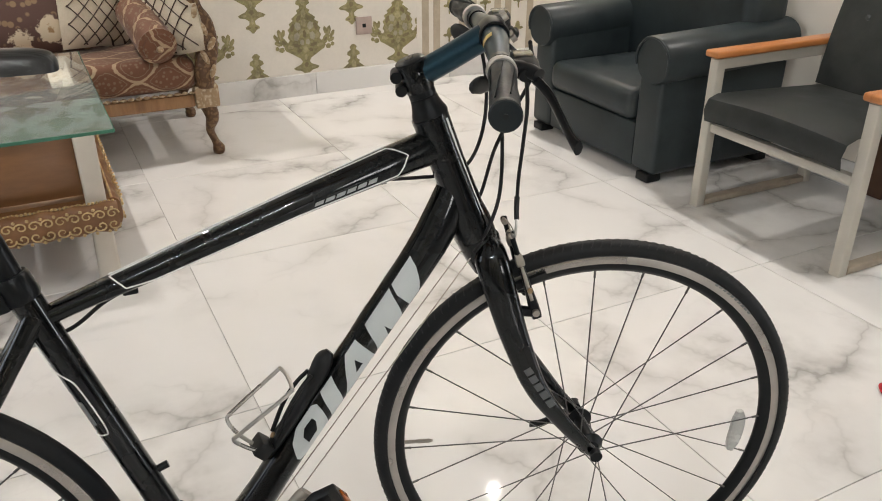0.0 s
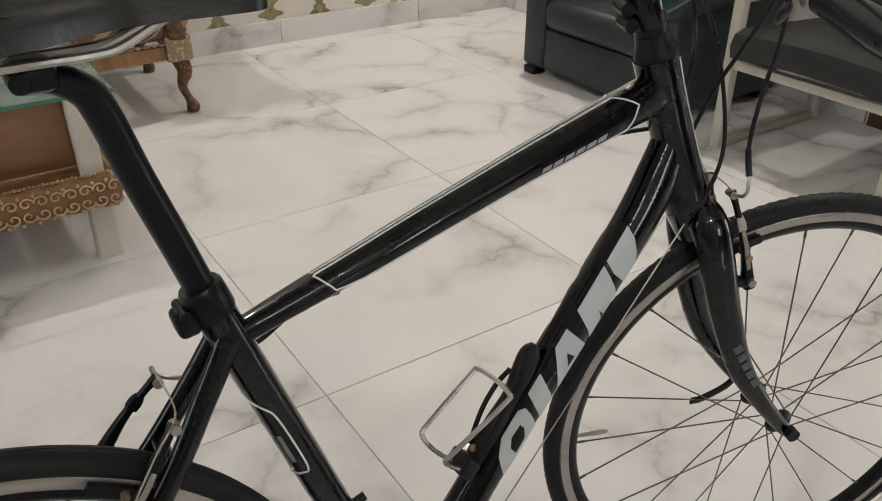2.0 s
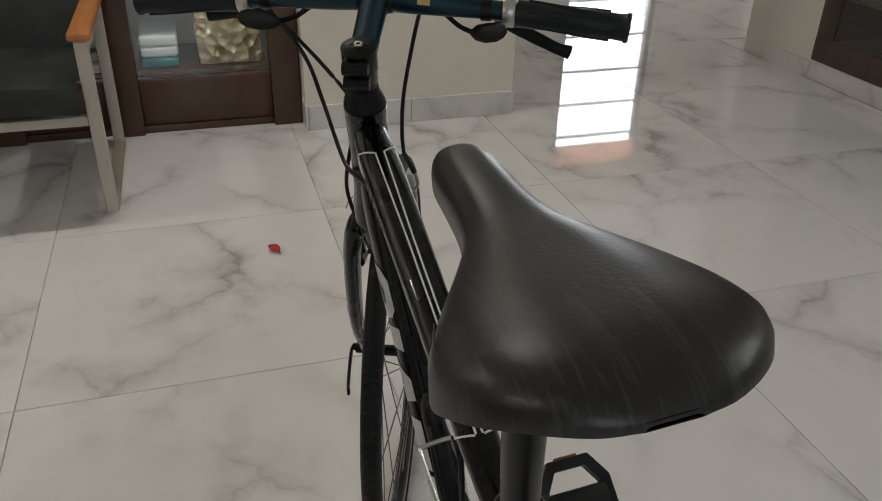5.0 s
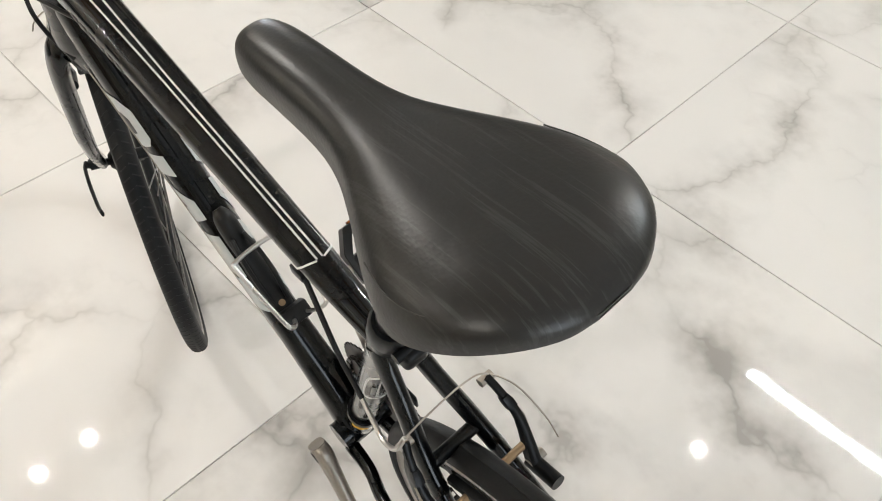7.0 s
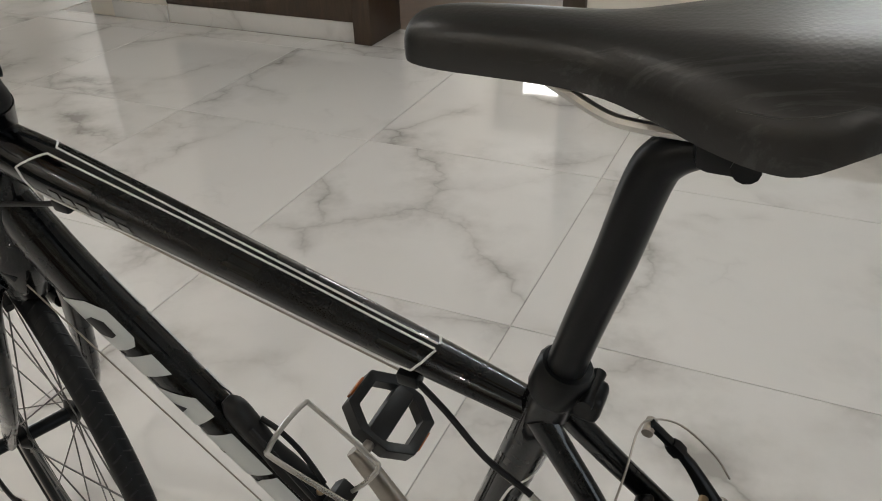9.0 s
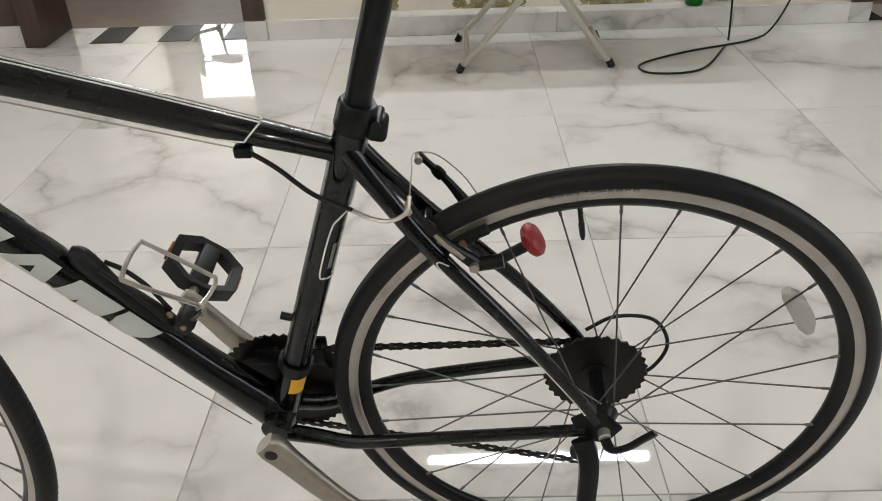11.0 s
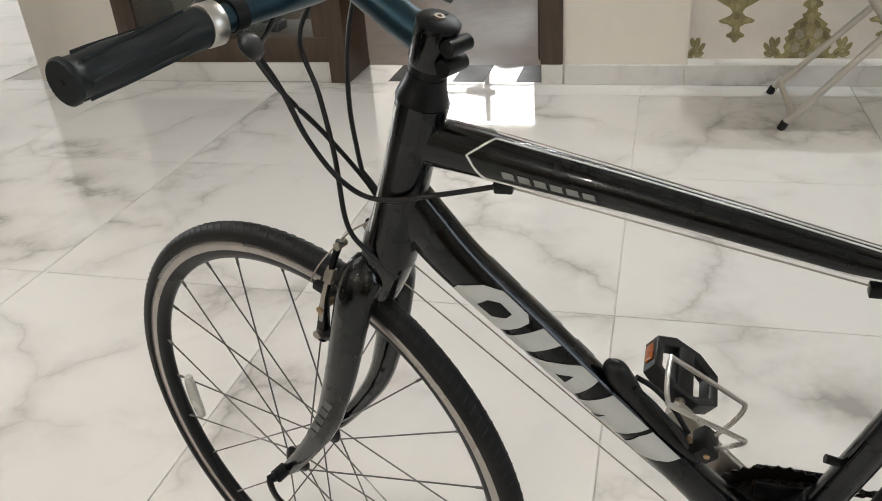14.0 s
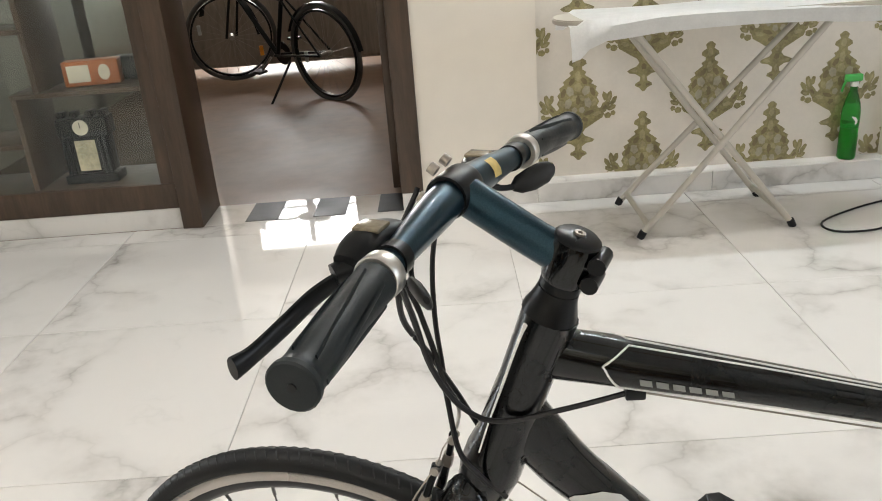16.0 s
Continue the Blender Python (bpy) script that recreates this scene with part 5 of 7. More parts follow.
part("cage_plate", box(bmesh.new(), (-0.060, -0.036, 0.345), (0.030, -0.033, 0.372), 0.002), M["satinblack"], fd)
part("band", revolve(bmesh.new(), [(0.0180, -0.008), (0.0215, -0.008), (0.0215, 0.008), (0.0180, 0.008)], 20, axis="Z", m=Matrix.Translation(seat_at(0.105)) @ SEAT_DIR.to_track_quat("Z", "Y").to_matrix().to_4x4()), M["satinblack"], fd)
for s in (1, -1):
    part("axle_nut", new_rod((REAR.x, 0.062 * s, REAR.z), (REAR.x, 0.075 * s, REAR.z), 0.0075), M["satinblack"] if s < 0 else M["alloy"], bike)
lv = [(REAR.x, 0.075, RW), (REAR.x - 0.008, 0.082, RW - 0.012), (REAR.x - 0.026, 0.083, RW - 0.006), (REAR.x - 0.042, 0.082, RW + 0.008), (REAR.x - 0.056, 0.081, RW + 0.020)]
part("release_lever", sweep(bmesh.new(), [(*p, 0.003, 0.0065) for p in smooth_path(lv, 4)], n=8), M["satinblack"], bike, "black quick release lever")
# kickstand
stand = part("kickstand", sweep(bmesh.new(), smooth_path([(-0.385, 0.072, 0.330, 0.005, 0.014), (-0.395, 0.080, 0.295, 0.009, 0.013), (-0.394, 0.096, 0.225, 0.009, 0.012), (-0.392, 0.106, 0.185, 0.0085, 0.011)], 4), n=12, power=3), M["satinblack"], bike, "black kickstand with steel leg")
part("leg", new_rod((-0.392, 0.106, 0.185), (-0.381, 0.150, 0.030), 0.0065), M["alloy"], stand)
part("foot", new_rod((-0.382, 0.146, 0.042), (-0.380, 0.155, 0.0185), 0.0095), M["rubber"], stand)
# rear lamp on the right seat stay
tl = part("rear_lamp", new_rod((-0.279, -0.046, 0.510), (-0.325, -0.036, 0.549), 0.007), M["plastic"], bike, "red rear reflector on a black bracket")
lens = bmesh.new()
sweep(lens, [(-0.314 - 0.0032 * k, -0.036, 0.5455 + 0.0022 * k, r, r * 0.92) for k, r in enumerate((0.008, 0.017, 0.0212, 0.0218, 0.0212, 0.0165))], n=20)
part("lens", lens, M["red"], tl, "red plastic reflector lens")
# bottle cage along the down tube
DD = Vector((0.700, 0, 0.714)).normalized()
DN = Vector((-DD.z, 0, DD.x))
CG = Vector((0.112, 0, 0.401))
cg = lambda s, n, y: tuple(CG + DD * s + DN * n + Vector((0, y, 0)))
base = [(*cg(0.016, 0.036, 0), 0.008, 0.005), (*cg(0.04, 0.039, 0), 0.014, 0.008), (*cg(0.08, 0.041, 0), 0.015, 0.008), (*cg(0.115, 0.043, 0), 0.012, 0.009), (*cg(0.145, 0.049, 0), 0.013, 0.013), (*cg(0.168, 0.055, 0), 0.012, 0.013), (*cg(0.180, 0.055, 0), 0.006, 0.006)]
cage = part("bottle_cage", sweep(bmesh.new(), smooth_path(base, 4), n=14), M["plastic"], bike, "black bottle cage base with silver wire loop")
CY = -0.007
loop = [cg(0.022, 0.054, CY + 0.007), (0.066, CY + 0.016, 0.477), (0.056, CY + 0.025, 0.496), (0.066, CY + 0.028, 0.506), (0.128, CY + 0.034, 0.543), (0.135, CY + 0.030, 0.549), (0.137, CY, 0.551), (0.135, CY - 0.030, 0.549), (0.128, CY - 0.034, 0.543), (0.066, CY - 0.028, 0.504), (0.055, CY - 0.025, 0.495), (0.066, CY - 0.016, 0.477), cg(0.022, 0.054, CY - 0.007)]
part("wire_loop", wire(loop, 0.0028, 5, 8), M["alloy"], cage, "silver wire loop")
part("bracket", box(bmesh.new(), (-0.011, -0.019, -0.010), (0.011, 0.016, 0.010), 0.003), M["plastic"], cage, local=Matrix.Translation(cg(0.026, 0.054, CY * 0.5)) @ Matrix.Rotation(radians(-45), 4, "Y"))
part("bracket_screw", new_rod(cg(0.026, 0.056, 0.008), cg(0.026, 0.056, 0.014), 0.0035), M["bolt"], cage)
for s in (0.045, 0.100):
    part("bolt", new_rod(cg(s, 0.040, 0), cg(s, 0.0495, 0), 0.0042), M["bolt"], cage)
for s in (1, -1):
    rib = [cg(0.046, 0.047, 0.010 * s), cg(0.085, 0.058, 0.012 * s), cg(0.118, 0.062, 0.011 * s), cg(0.142, 0.060, 0.008 * s)]
    part("side_rib", wire(rib, 0.0030, 5, 8), M["plastic"], cage)

# ==== the room ====
S_WALL, N_WALL, E_WALL, W_WALL = -2.68, 3.20, 2.70, -3.50
X0, Y0, TILE = 0.284, -0.934, 0.80
NICHE = 0.08


# ceiling and outer shell
structure("ceiling", new_box((W_WALL - 0.2, -8.6, CEIL), (7.4, N_WALL + 0.2, CEIL + 0.15)), M["ceiling"], "white painted flat ceiling with recessed spots")
for nm, cx, cy in (("ceiling_trim_1", -0.93, -1.29), ("ceiling_trim_2", 0.55, 1.45)):
    structure(nm, revolve(bmesh.new(), [(0.99, -0.001), (0.99, -0.022), (1.005, -0.030), (1.135, -0.030), (1.15, -0.022), (1.15, -0.001)], 96, axis="Z", m=Matrix.Translation((cx, cy, CEIL))), M["ceilingwood"], "round brown wooden ring on the white ceiling", smooth=True)
structure("wall_north", new_box((W_WALL - 0.2, N_WALL, 0), (E_WALL + 0.2, N_WALL + 0.2, CEIL)), M["wall"], "cream wall papered with olive damask")
structure("wall_south", join([new_box((0.105, S_WALL - 0.27, 0), (0.62, S_WALL, CEIL)), new_box((-1.385, S_WALL - 0.27, 0), (0.105, S_WALL - NICHE, 2.30)), new_box((-1.385, S_WALL - 0.27, 2.30), (0.105, S_WALL, CEIL)), new_box((-1.90, S_WALL - 0.27, 0), (-1.385, S_WALL, CEIL)), new_box((0.62, S_WALL - 0.27, 2.12), (1.60, S_WALL, CEIL)), new_box((-2.85, S_WALL - 0.27, 2.12), (-1.90, S_WALL, CEIL)), new_box((W_WALL, S_WALL - 0.27, 0), (-2.85, S_WALL, CEIL)), new_box((1.60, S_WALL - 0.27, 2.12), (3.10, S_WALL, CEIL))]), M["wall"], "cream painted wall with damask paper panel")
# the west opening is assumed, cut for the added fill lamp
structure("wall_west", join([new_box((W_WALL - 0.2, -2.68, 0), (W_WALL, -0.4, CEIL)), new_box((W_WALL - 0.2, 1.6, 0), (W_WALL, N_WALL, CEIL)), new_box((W_WALL - 0.2, -0.4, 0), (W_WALL, 1.6, 0.8)), new_box((W_WALL - 0.2, -0.4, 2.4), (W_WALL, 1.6, CEIL))]), M["wall"], "cream painted wall with an assumed, unseen window opening")
structure("wall_east", join([new_box((E_WALL, 0.95, 0), (E_WALL + 0.2, N_WALL, CEIL)), new_box((2.60, -1.06, 0), (E_WALL + 0.35, -0.19, CEIL)), new_box((E_WALL, -0.19, 2.12), (E_WALL + 0.2, 0.95, CEIL))]), M["wall"], "cream painted wall and pillar")
structure("wall_hall_north", new_box((E_WALL + 0.35, -1.06, 0), (7.4, -0.86, CEIL)), M["wall"], "cream painted hall wall")
structure("wall_hall_east", join([new_box((7.2, -1.06, 0), (7.4, -3.50, CEIL)), new_box((7.2, -4.55, 0), (7.4, -5.6, CEIL)), new_box((7.2, -4.55, 2.50), (7.4, -3.50, CEIL)), new_box((7.2, -4.55, 0), (7.4, -3.50, 0.25))]), M["wall"], "cream painted hall wall with a window opening")
structure("wall_hall_south", new_box((3.1, -5.6, 0), (7.4, -5.4, CEIL)), M["wall"], "cream painted hall wall")
structure("wall_partition", new_box((3.10, -8.5, 0), (3.25, -2.68, CEIL)), M["wall"], "cream painted partition wall")
structure("wall_terrace", join([new_box((-3.5, -8.6, 0), (1.55, -8.4, CEIL)), new_box((2.80, -8.6, 0), (3.2, -8.4, CEIL)), new_box((1.55, -8.6, 2.40), (2.80, -8.4, CEIL)), new_box((1.55, -8.6, 0), (2.80, -8.4, 0.35))]), M["wall"], "cream wall with a wide window opening")
structure("wall_backroom", new_box((-3.6, -8.6, 0), (-3.4, -2.95, CEIL)), M["wall"], "cream painted back room wall")
structure("wall_cupboard_back", new_box((E_WALL + 0.55, -0.25, 0), (E_WALL + 0.65, 1.05, CEIL)), M["wall"], "cream painted niche wall")

structure("wall_gate", join([new_box((-3.4, -6.80, 0.07), (3.09, -6.72, 0.80))] + [new_box((-3.3 + 0.8 * k, -6.715, 0.10), (-2.62 + 0.8 * k, -6.70, 0.76), 0.005) for k in range(8)]), M["greyboard"], "pale grey wooden boarding with a gap above the floor")
# windows: frames with bars; the west one is unseen, added round the fill lamp
for nm, x, ya, yb, za, zb in (("window_1", 7.26, -4.55, -3.50, 0.25, 2.50), ("window_2", W_WALL - 0.1, -0.4, 1.6, 0.8, 2.4)):
    w = tagged(new(nm), "dark framed window with horizontal bars", "window", kind="structure")
    part("window_frame", join([new_box((x - 0.03, ya, za), (x + 0.03, ya + 0.05, zb)), new_box((x - 0.03, yb - 0.05, za), (x + 0.03, yb, zb)), new_box((x - 0.03, ya, za), (x + 0.03, yb, za + 0.05)), new_box((x - 0.03, ya, zb - 0.05), (x + 0.03, yb, zb))]), M["walnut"], w, smooth=False)
    for k in range(5):
        z = za + (zb - za) * (k + 1) / 6
        part("bar", new_box((x - 0.012, ya, z - 0.012), (x + 0.012, yb, z + 0.012)), M["walnut"], w, smooth=False)
bl = part("blind", new_box((7.19, -4.57, 2.20), (7.195, -3.48, 2.52)), M["blind"], smooth=False)
tagged(bl, "pinkish cloth blind across the window top", "blind")
w = tagged(new("window_3"), "wide framed terrace window", "window", kind="structure")
for z in (0.9, 1.40, 1.88):
    part("bar", new_box((1.56, -8.51, z), (2.79, -8.485, z + 0.03)), M["walnut"], w, smooth=False)
for x in (1.56, 2.15, 2.735):
    part("mullion", new_box((x, -8.52, 0.35), (x + 0.06, -8.46, 2.40)), M["walnut"], w, smooth=False)

# marble floor, tile by tile
floor = structure("floor", join([new_box((W_WALL - 0.2, S_WALL, -0.12), (3.10, N_WALL + 0.2, -0.004)), new_box((3.10, -5.5, -0.12), (7.4, N_WALL, -0.004))]), M["grout"], "polished white marble tiles with grey veins")
g = 0.0012
tile_mesh = None
half_mesh = None
for i in range(-5, 9):
    for j in range(-6, 6):
        x, y = X0 + i * TILE, Y0 + j * TILE
        if x > 3.1 and (y > -0.9 or y < -5.5):
            continue
        if x <= 3.1 and y + TILE <= S_WALL:
            continue
        cut = x <= 3.1 and y < S_WALL
        lo = S_WALL if cut else y
        key = half_mesh if cut else tile_mesh
        if key is None:
            bm = new_box((g, g, -0.012), (TILE - g, y + TILE - lo - g, 0.0), 0.0008, 1)
            ob = part("tile", bm, M["marble"], floor, smooth=False)
            if cut:
                half_mesh = ob.data
            else:
                tile_mesh = ob.data
        else:
            ob = new("tile", key)
            ob.parent = floor
        ob.matrix_basis = Matrix.Translation((x, lo, 0))

# door sills with black inlays, back room floor
for nm, xa, xb, bars in (("sill_1", 0.62, 1.60, (0.745, 1.03, 1.33)), ("sill_2", -2.85, -1.90, (-2.56, -2.27, -1.977))):
    s = structure(nm, new_box((xa, S_WALL - 0.27, -0.1), (xb, S_WALL - 0.001, -0.0005)), M["marble"], "polished marble door sill with black inlaid bars")
    for b in bars:
        part("inlay", new_box((b - 0.072, S_WALL - 0.265, -0.0006), (b + 0.072, S_WALL - 0.02, 0.0012)), M["blackstone"], s, smooth=False)
structure("floor_backroom", new_box((-3.5, -8.5, -0.1), (3.15, S_WALL - 0.271, -0.001)), M["brownfloor"], "matte brown floor of the back room")

# marble skirting
def skirting(nm, segs):
    s = tagged(new(nm), "polished marble skirting strip", "skirting", kind="structure")
    for lo, hi in segs:
        part("skirting_board", new_box(lo, hi, 0.002, 1), M["marble"], s, smooth=False)


SK = 0.085
skirting("baseboard_south", [((-1.385 + 0.75 * k, S_WALL + 0.0005, 0.0), (min(-1.385 + 0.75 * (k + 1), 0.604) - 0.002, S_WALL + 0.012, SK)) for k in range(3)] + [((-1.89, S_WALL + 0.0005, 0), (-1.387, S_WALL + 0.012, SK)), ((W_WALL, S_WALL + 0.0005, 0), (-2.96, S_WALL + 0.012, SK)), ((2.736, S_WALL + 0.0005, 0), (3.09, S_WALL + 0.012, SK))])
skirting("baseboard_north", [((W_WALL + 0.8 * k, N_WALL - 0.012, 0.0), (min(W_WALL + 0.8 * (k + 1), E_WALL) - 0.002, N_WALL - 0.0005, 0.115)) for k in range(8)])
skirting("baseboard_east", [((2.588, -1.05, 0), (2.5995, -0.62, 0.10)), ((2.588, -0.618, 0), (2.5995, -0.20, 0.10)), ((2.588, -0.1985, 0), (E_WALL + 0.02, -0.187, 0.10)), ((E_WALL - 0.012, 0.96, 0), (E_WALL - 0.0005, N_WALL, 0.10)), ((2.60, -1.072, 0), (E_WALL + 0.3, -1.0605, 0.10))])

# damask paper
def profile_figure():
    """Half widths of the damask figure from its crown to its foot, 0.47 high, as leafy scallops."""
    rows = [(0.235, 0.006), (0.222, 0.021), (0.207, 0.015), (0.195, 0.034), (0.181, 0.037), (0.171, 0.019), (0.159, 0.019), (0.148, 0.036), (0.136, 0.029), (0.121, 0.050), (0.110, 0.064), (0.099, 0.057), (0.085, 0.080), (0.070, 0.074), (0.055, 0.088), (0.038, 0.080), (0.020, 0.090), (0.002, 0.080), (-0.018, 0.096),
            (-0.034, 0.112), (-0.050, 0.104), (-0.064, 0.080), (-0.080, 0.055), (-0.095, 0.029), (-0.112, 0.019), (-0.126, 0.030), (-0.136, 0.056), (-0.144, 0.070), (-0.154, 0.060), (-0.158, 0.034), (-0.172, 0.014), (-0.188, 0.016), (-0.198, 0.034), (-0.208, 0.036), (-0.216, 0.018), (-0.232, 0.005)]
    return [(w, z) for z, w in rows]


SPROUT = ((0.095, -0.022, 0.030, 0.015, 25), (0.116, 0.000, 0.026, 0.015, 50), (0.131, 0.034, 0.012, 0.028, -14), (0.113, 0.040, 0.010, 0.020, 12), (0.150, 0.018, 0.010, 0.023, -32), (0.142, -0.010, 0.020, 0.011, 24), (0.126, -0.043, 0.015, 0.013, 0), (0.149, -0.034, 0.010, 0.011, 0))
INNER = (("motif_gold", 0.0, 0.190, 0.012, 0.018, 0), ("motif_gold", 0.0, 0.132, 0.012, 0.022, 0), ("motif_dark", 0.026, 0.110, 0.010, 0.018, 35), ("motif_gold", 0.0, 0.085, 0.016, 0.020, 0), ("motif_pale", 0.034, 0.070, 0.016, 0.021, -20), ("motif_dark", 0.062, 0.064, 0.010, 0.020, 20), ("motif_gold", 0.016, 0.040, 0.010, 0.016, 40), ("motif_dark", 0.0, 0.030, 0.009, 0.020, 0),
         ("motif_pale", 0.042, 0.018, 0.015, 0.022, 15), ("motif_gold", 0.068, 0.018, 0.011, 0.017, -25), ("motif_pale", 0.016, -0.012, 0.012, 0.014, 0), ("motif_dark", 0.046, -0.026, 0.021, 0.009, 20), ("motif_gold", 0.080, -0.032, 0.018, 0.009, 15), ("motif_gold", 0.0, -0.048, 0.013, 0.019, 0), ("motif_dark", 0.030, -0.054, 0.013, 0.009, -30), ("motif_gold", 0.0, -0.090, 0.008, 0.016, 0),
         ("motif_dark", 0.0, -0.128, 0.011, 0.013, 0), ("motif_gold", 0.040, -0.144, 0.014, 0.007, 12), ("motif_gold", 0.0, -0.175, 0.006, 0.015, 0), ("motif_dark", 0.018, -0.204, 0.009, 0.005, 0), ("motif_gold", 0.131, 0.030, 0.005, 0.018, -14), ("motif_dark", 0.112, -0.006, 0.012, 0.006, 45), ("motif_gold", 0.142, -0.012, 0.011, 0.005, 24))


def oval(bm, x, z, y, a, b, t, n, ruffle=0.0):
    vs = []
    cs, sn = math.cos(radians(t)), math.sin(radians(t))
    for q in range(n):
        th = 2 * math.pi * q / n
        f = 1 + ruffle * math.cos(5 * th + 40 * x)
        u, v = a * f * math.cos(th), b * f * math.sin(th)
        vs.append(bm.verts.new((x + u * cs - v * sn, y, z + u * sn + v * cs)))
    bm.faces.new(vs)


def paper_panel(nm, x0, x1, z0, z1, face, sign, first, step, zoff, zstep, label):
    pan = tagged(part(nm, new_box((x0, face, z0), (x1, face + sign * 0.002, z1)), M["paper"], smooth=False), label, "wallpaper", kind="structure")
    figs = {k: bmesh.new() for k in ("motif", "motif_dark", "motif_gold", "motif_pale")}
    half = profile_figure()
    c, n = first, 0
    while c > x0 - 0.2:
        z = zoff[n % 2]
        while z < z1 + 0.25:
            bm = figs["motif"]
            ya, yb = face + sign * 0.0027, face + sign * 0.0031
            lv = [bm.verts.new((c - w, ya, z + h)) for w, h in half]
            rv = [bm.verts.new((c + w, ya, z + h)) for w, h in half]
            for i in range(len(half) - 1):
                bm.faces.new((lv[i], rv[i], rv[i + 1], lv[i + 1]))
            for s in (1, -1):
                for k, (x, h, a, b, t) in enumerate(SPROUT):
                    oval(bm, c + s * x, z + h, yb + sign * 0.00003 * k, a, b, t * s, 16, 0.07)
                for k, (kind, x, h, a, b, t) in enumerate(INNER):
                    if x > 0 or s > 0:
                        oval(figs[kind], c + s * x, z + h, face + sign * (0.0036 + 0.00003 * k), a, b, t * s, 12, 0.12)
            z += zstep
        c -= step
        n += 1
    for kind, bm in figs.items():
        for co, no in (((x0 + 0.002, 0, 0), (-1, 0, 0)), ((x1 - 0.002, 0, 0), (1, 0, 0)), ((0, 0, z0 + 0.002), (0, 0, -1)), ((0, 0, z1 - 0.002), (0, 0, 1))):
            bmesh.ops.bisect_plane(bm, geom=bm.verts[:] + bm.edges[:] + bm.faces[:], plane_co=co, plane_no=no, clear_outer=True)
        tagged(part("damask", bm, M[kind], pan, smooth=False), kind="stuff")
    return pan


structure("ledge", new_box((-1.384, S_WALL - NICHE + 0.0005, 0.0), (0.104, S_WALL + 0.0003, SK + 0.0005), 0.002, 1), M["marble"], "polished marble ledge under the papered niche")
paper_panel("wallpaper_south", -1.384, 0.104, SK + 0.001, 2.299, S_WALL - NICHE + 0.0005, 1, 0.200, 0.276, (0.114, 0.385), 0.552, "cream wallpaper panel with olive-gold damask figures")
paper_panel("wallpaper_north", -2.6, 1.90, 0.116, CEIL - 0.3, N_WALL - 0.0005, -1, 1.784, 0.264, (0.29, 0.007), 0.57, "cream wallpaper with olive-gold damask figures")
stripes = tagged(part("wallpaper_stripes", new_box((1.90, N_WALL - 0.003, 0.116), (2.66, N_WALL - 0.0005, CEIL - 0.3)), M["paper"], smooth=False), "striped wallpaper panel with small figures", "wallpaper", kind="structure")
for k, x in enumerate((1.93, 2.00, 2.16, 2.23, 2.39, 2.46, 2.61)):
    part("stripe", new_box((x, N_WALL - 0.0045, 0.116), (x + 0.042, N_WALL - 0.003, CEIL - 0.3)), M["stripe"], stripes, smooth=False)
for x in (2.10, 2.33, 2.55):
    bm = bmesh.new()
    z = 0.25
    while z < 2.4:
        for lx, lz, a, b, t in ((0, 0, 0.016, 0.03, 0), (0.022, -0.012, 0.016, 0.008, 30), (-0.022, -0.012, 0.016, 0.008, -30), (0, -0.04, 0.006, 0.02, 0)):
            vs = [bm.verts.new((x + lx + a * math.cos(q), N_WALL - 0.0046, z + lz + b * math.sin(q))) for q in [2 * math.pi * i / 10 for i in range(10)]]
            bm.faces.new(vs)
        z += 0.16
    part("damask", bm, M["motif"], stripes, smooth=False)

# doorways: walnut frames
for nm, xa, xb in (("door_frame_1", 0.607, 1.665), ("door_frame_2", -2.96, -1.875)):
    d = tagged(new(nm), "dark walnut door frame without a leaf", "door frame", kind="structure")
    y0, y1 = S_WALL - 0.278, S_WALL + 0.018
    part("jamb", new_box((xa, y0, 0.087 if nm.endswith("1") else 0.0), (xa + 0.095, y1, 2.18), 0.005), M["walnut"], d)
    part("jamb", new_box((xb - 0.09, y0, 0.087 if nm.endswith("2") else 0.0), (xb, y1, 2.18), 0.005), M["walnut"], d)
    bx = xa if nm.endswith("1") else xb - 0.09
    part("jamb_base", new_box((bx, y0, 0.0), (bx + 0.092, S_WALL + 0.0125, 0.086), 0.002, 1), M["marble"], d, "polished marble block under the jamb")
    part("head", new_box((xa + 0.095, y0, 2.09), (xb - 0.09, y1, 2.18), 0.005), M["walnut"], d)
# open leaf folded back into the room beyond
lf = tagged(new("door_1"), "dark walnut door leaf standing open", "door", kind="structure")
part("leaf", new_box((0.715, S_WALL - 1.08, 0.02), (0.755, S_WALL - 0.285, 2.08), 0.004), M["walnut"], lf)
for z0, z1 in ((0.15, 0.85), (1.0, 1.95)):
    part("panel", new_box((0.755, S_WALL - 0.98, z0), (0.763, S_WALL - 0.40, z1), 0.004), M["walnut"], lf)

# showcase partition beside the doorway
case = root("display_cabinet", Matrix.Translation((0, 0, 0)), "dark walnut glass display cabinet on a marble plinth", "cabinet")
CX0, CX1, CY0, CY1 = 1.668, 2.735, S_WALL - 0.36, S_WALL
part("plinth", new_box((CX0, CY0, 0.0), (CX1, CY1, 0.092), 0.002), M["marble"], case, "white marble plinth")
part("base_board", new_box((CX0, CY0, 0.094), (CX1, CY1 + 0.004, 0.205), 0.003), M["walnut"], case)
part("top_board", new_box((CX0, CY0, 2.09), (CX1, CY1 + 0.004, 2.18), 0.003), M["walnut"], case)
for x, w in ((CX0, 0.06), (CX1 - 0.105, 0.105)):
    part("post", new_box((x, CY0 + 0.001, 0.206), (x + w, CY1 + 0.003, 2.089), 0.003), M["walnut"], case)
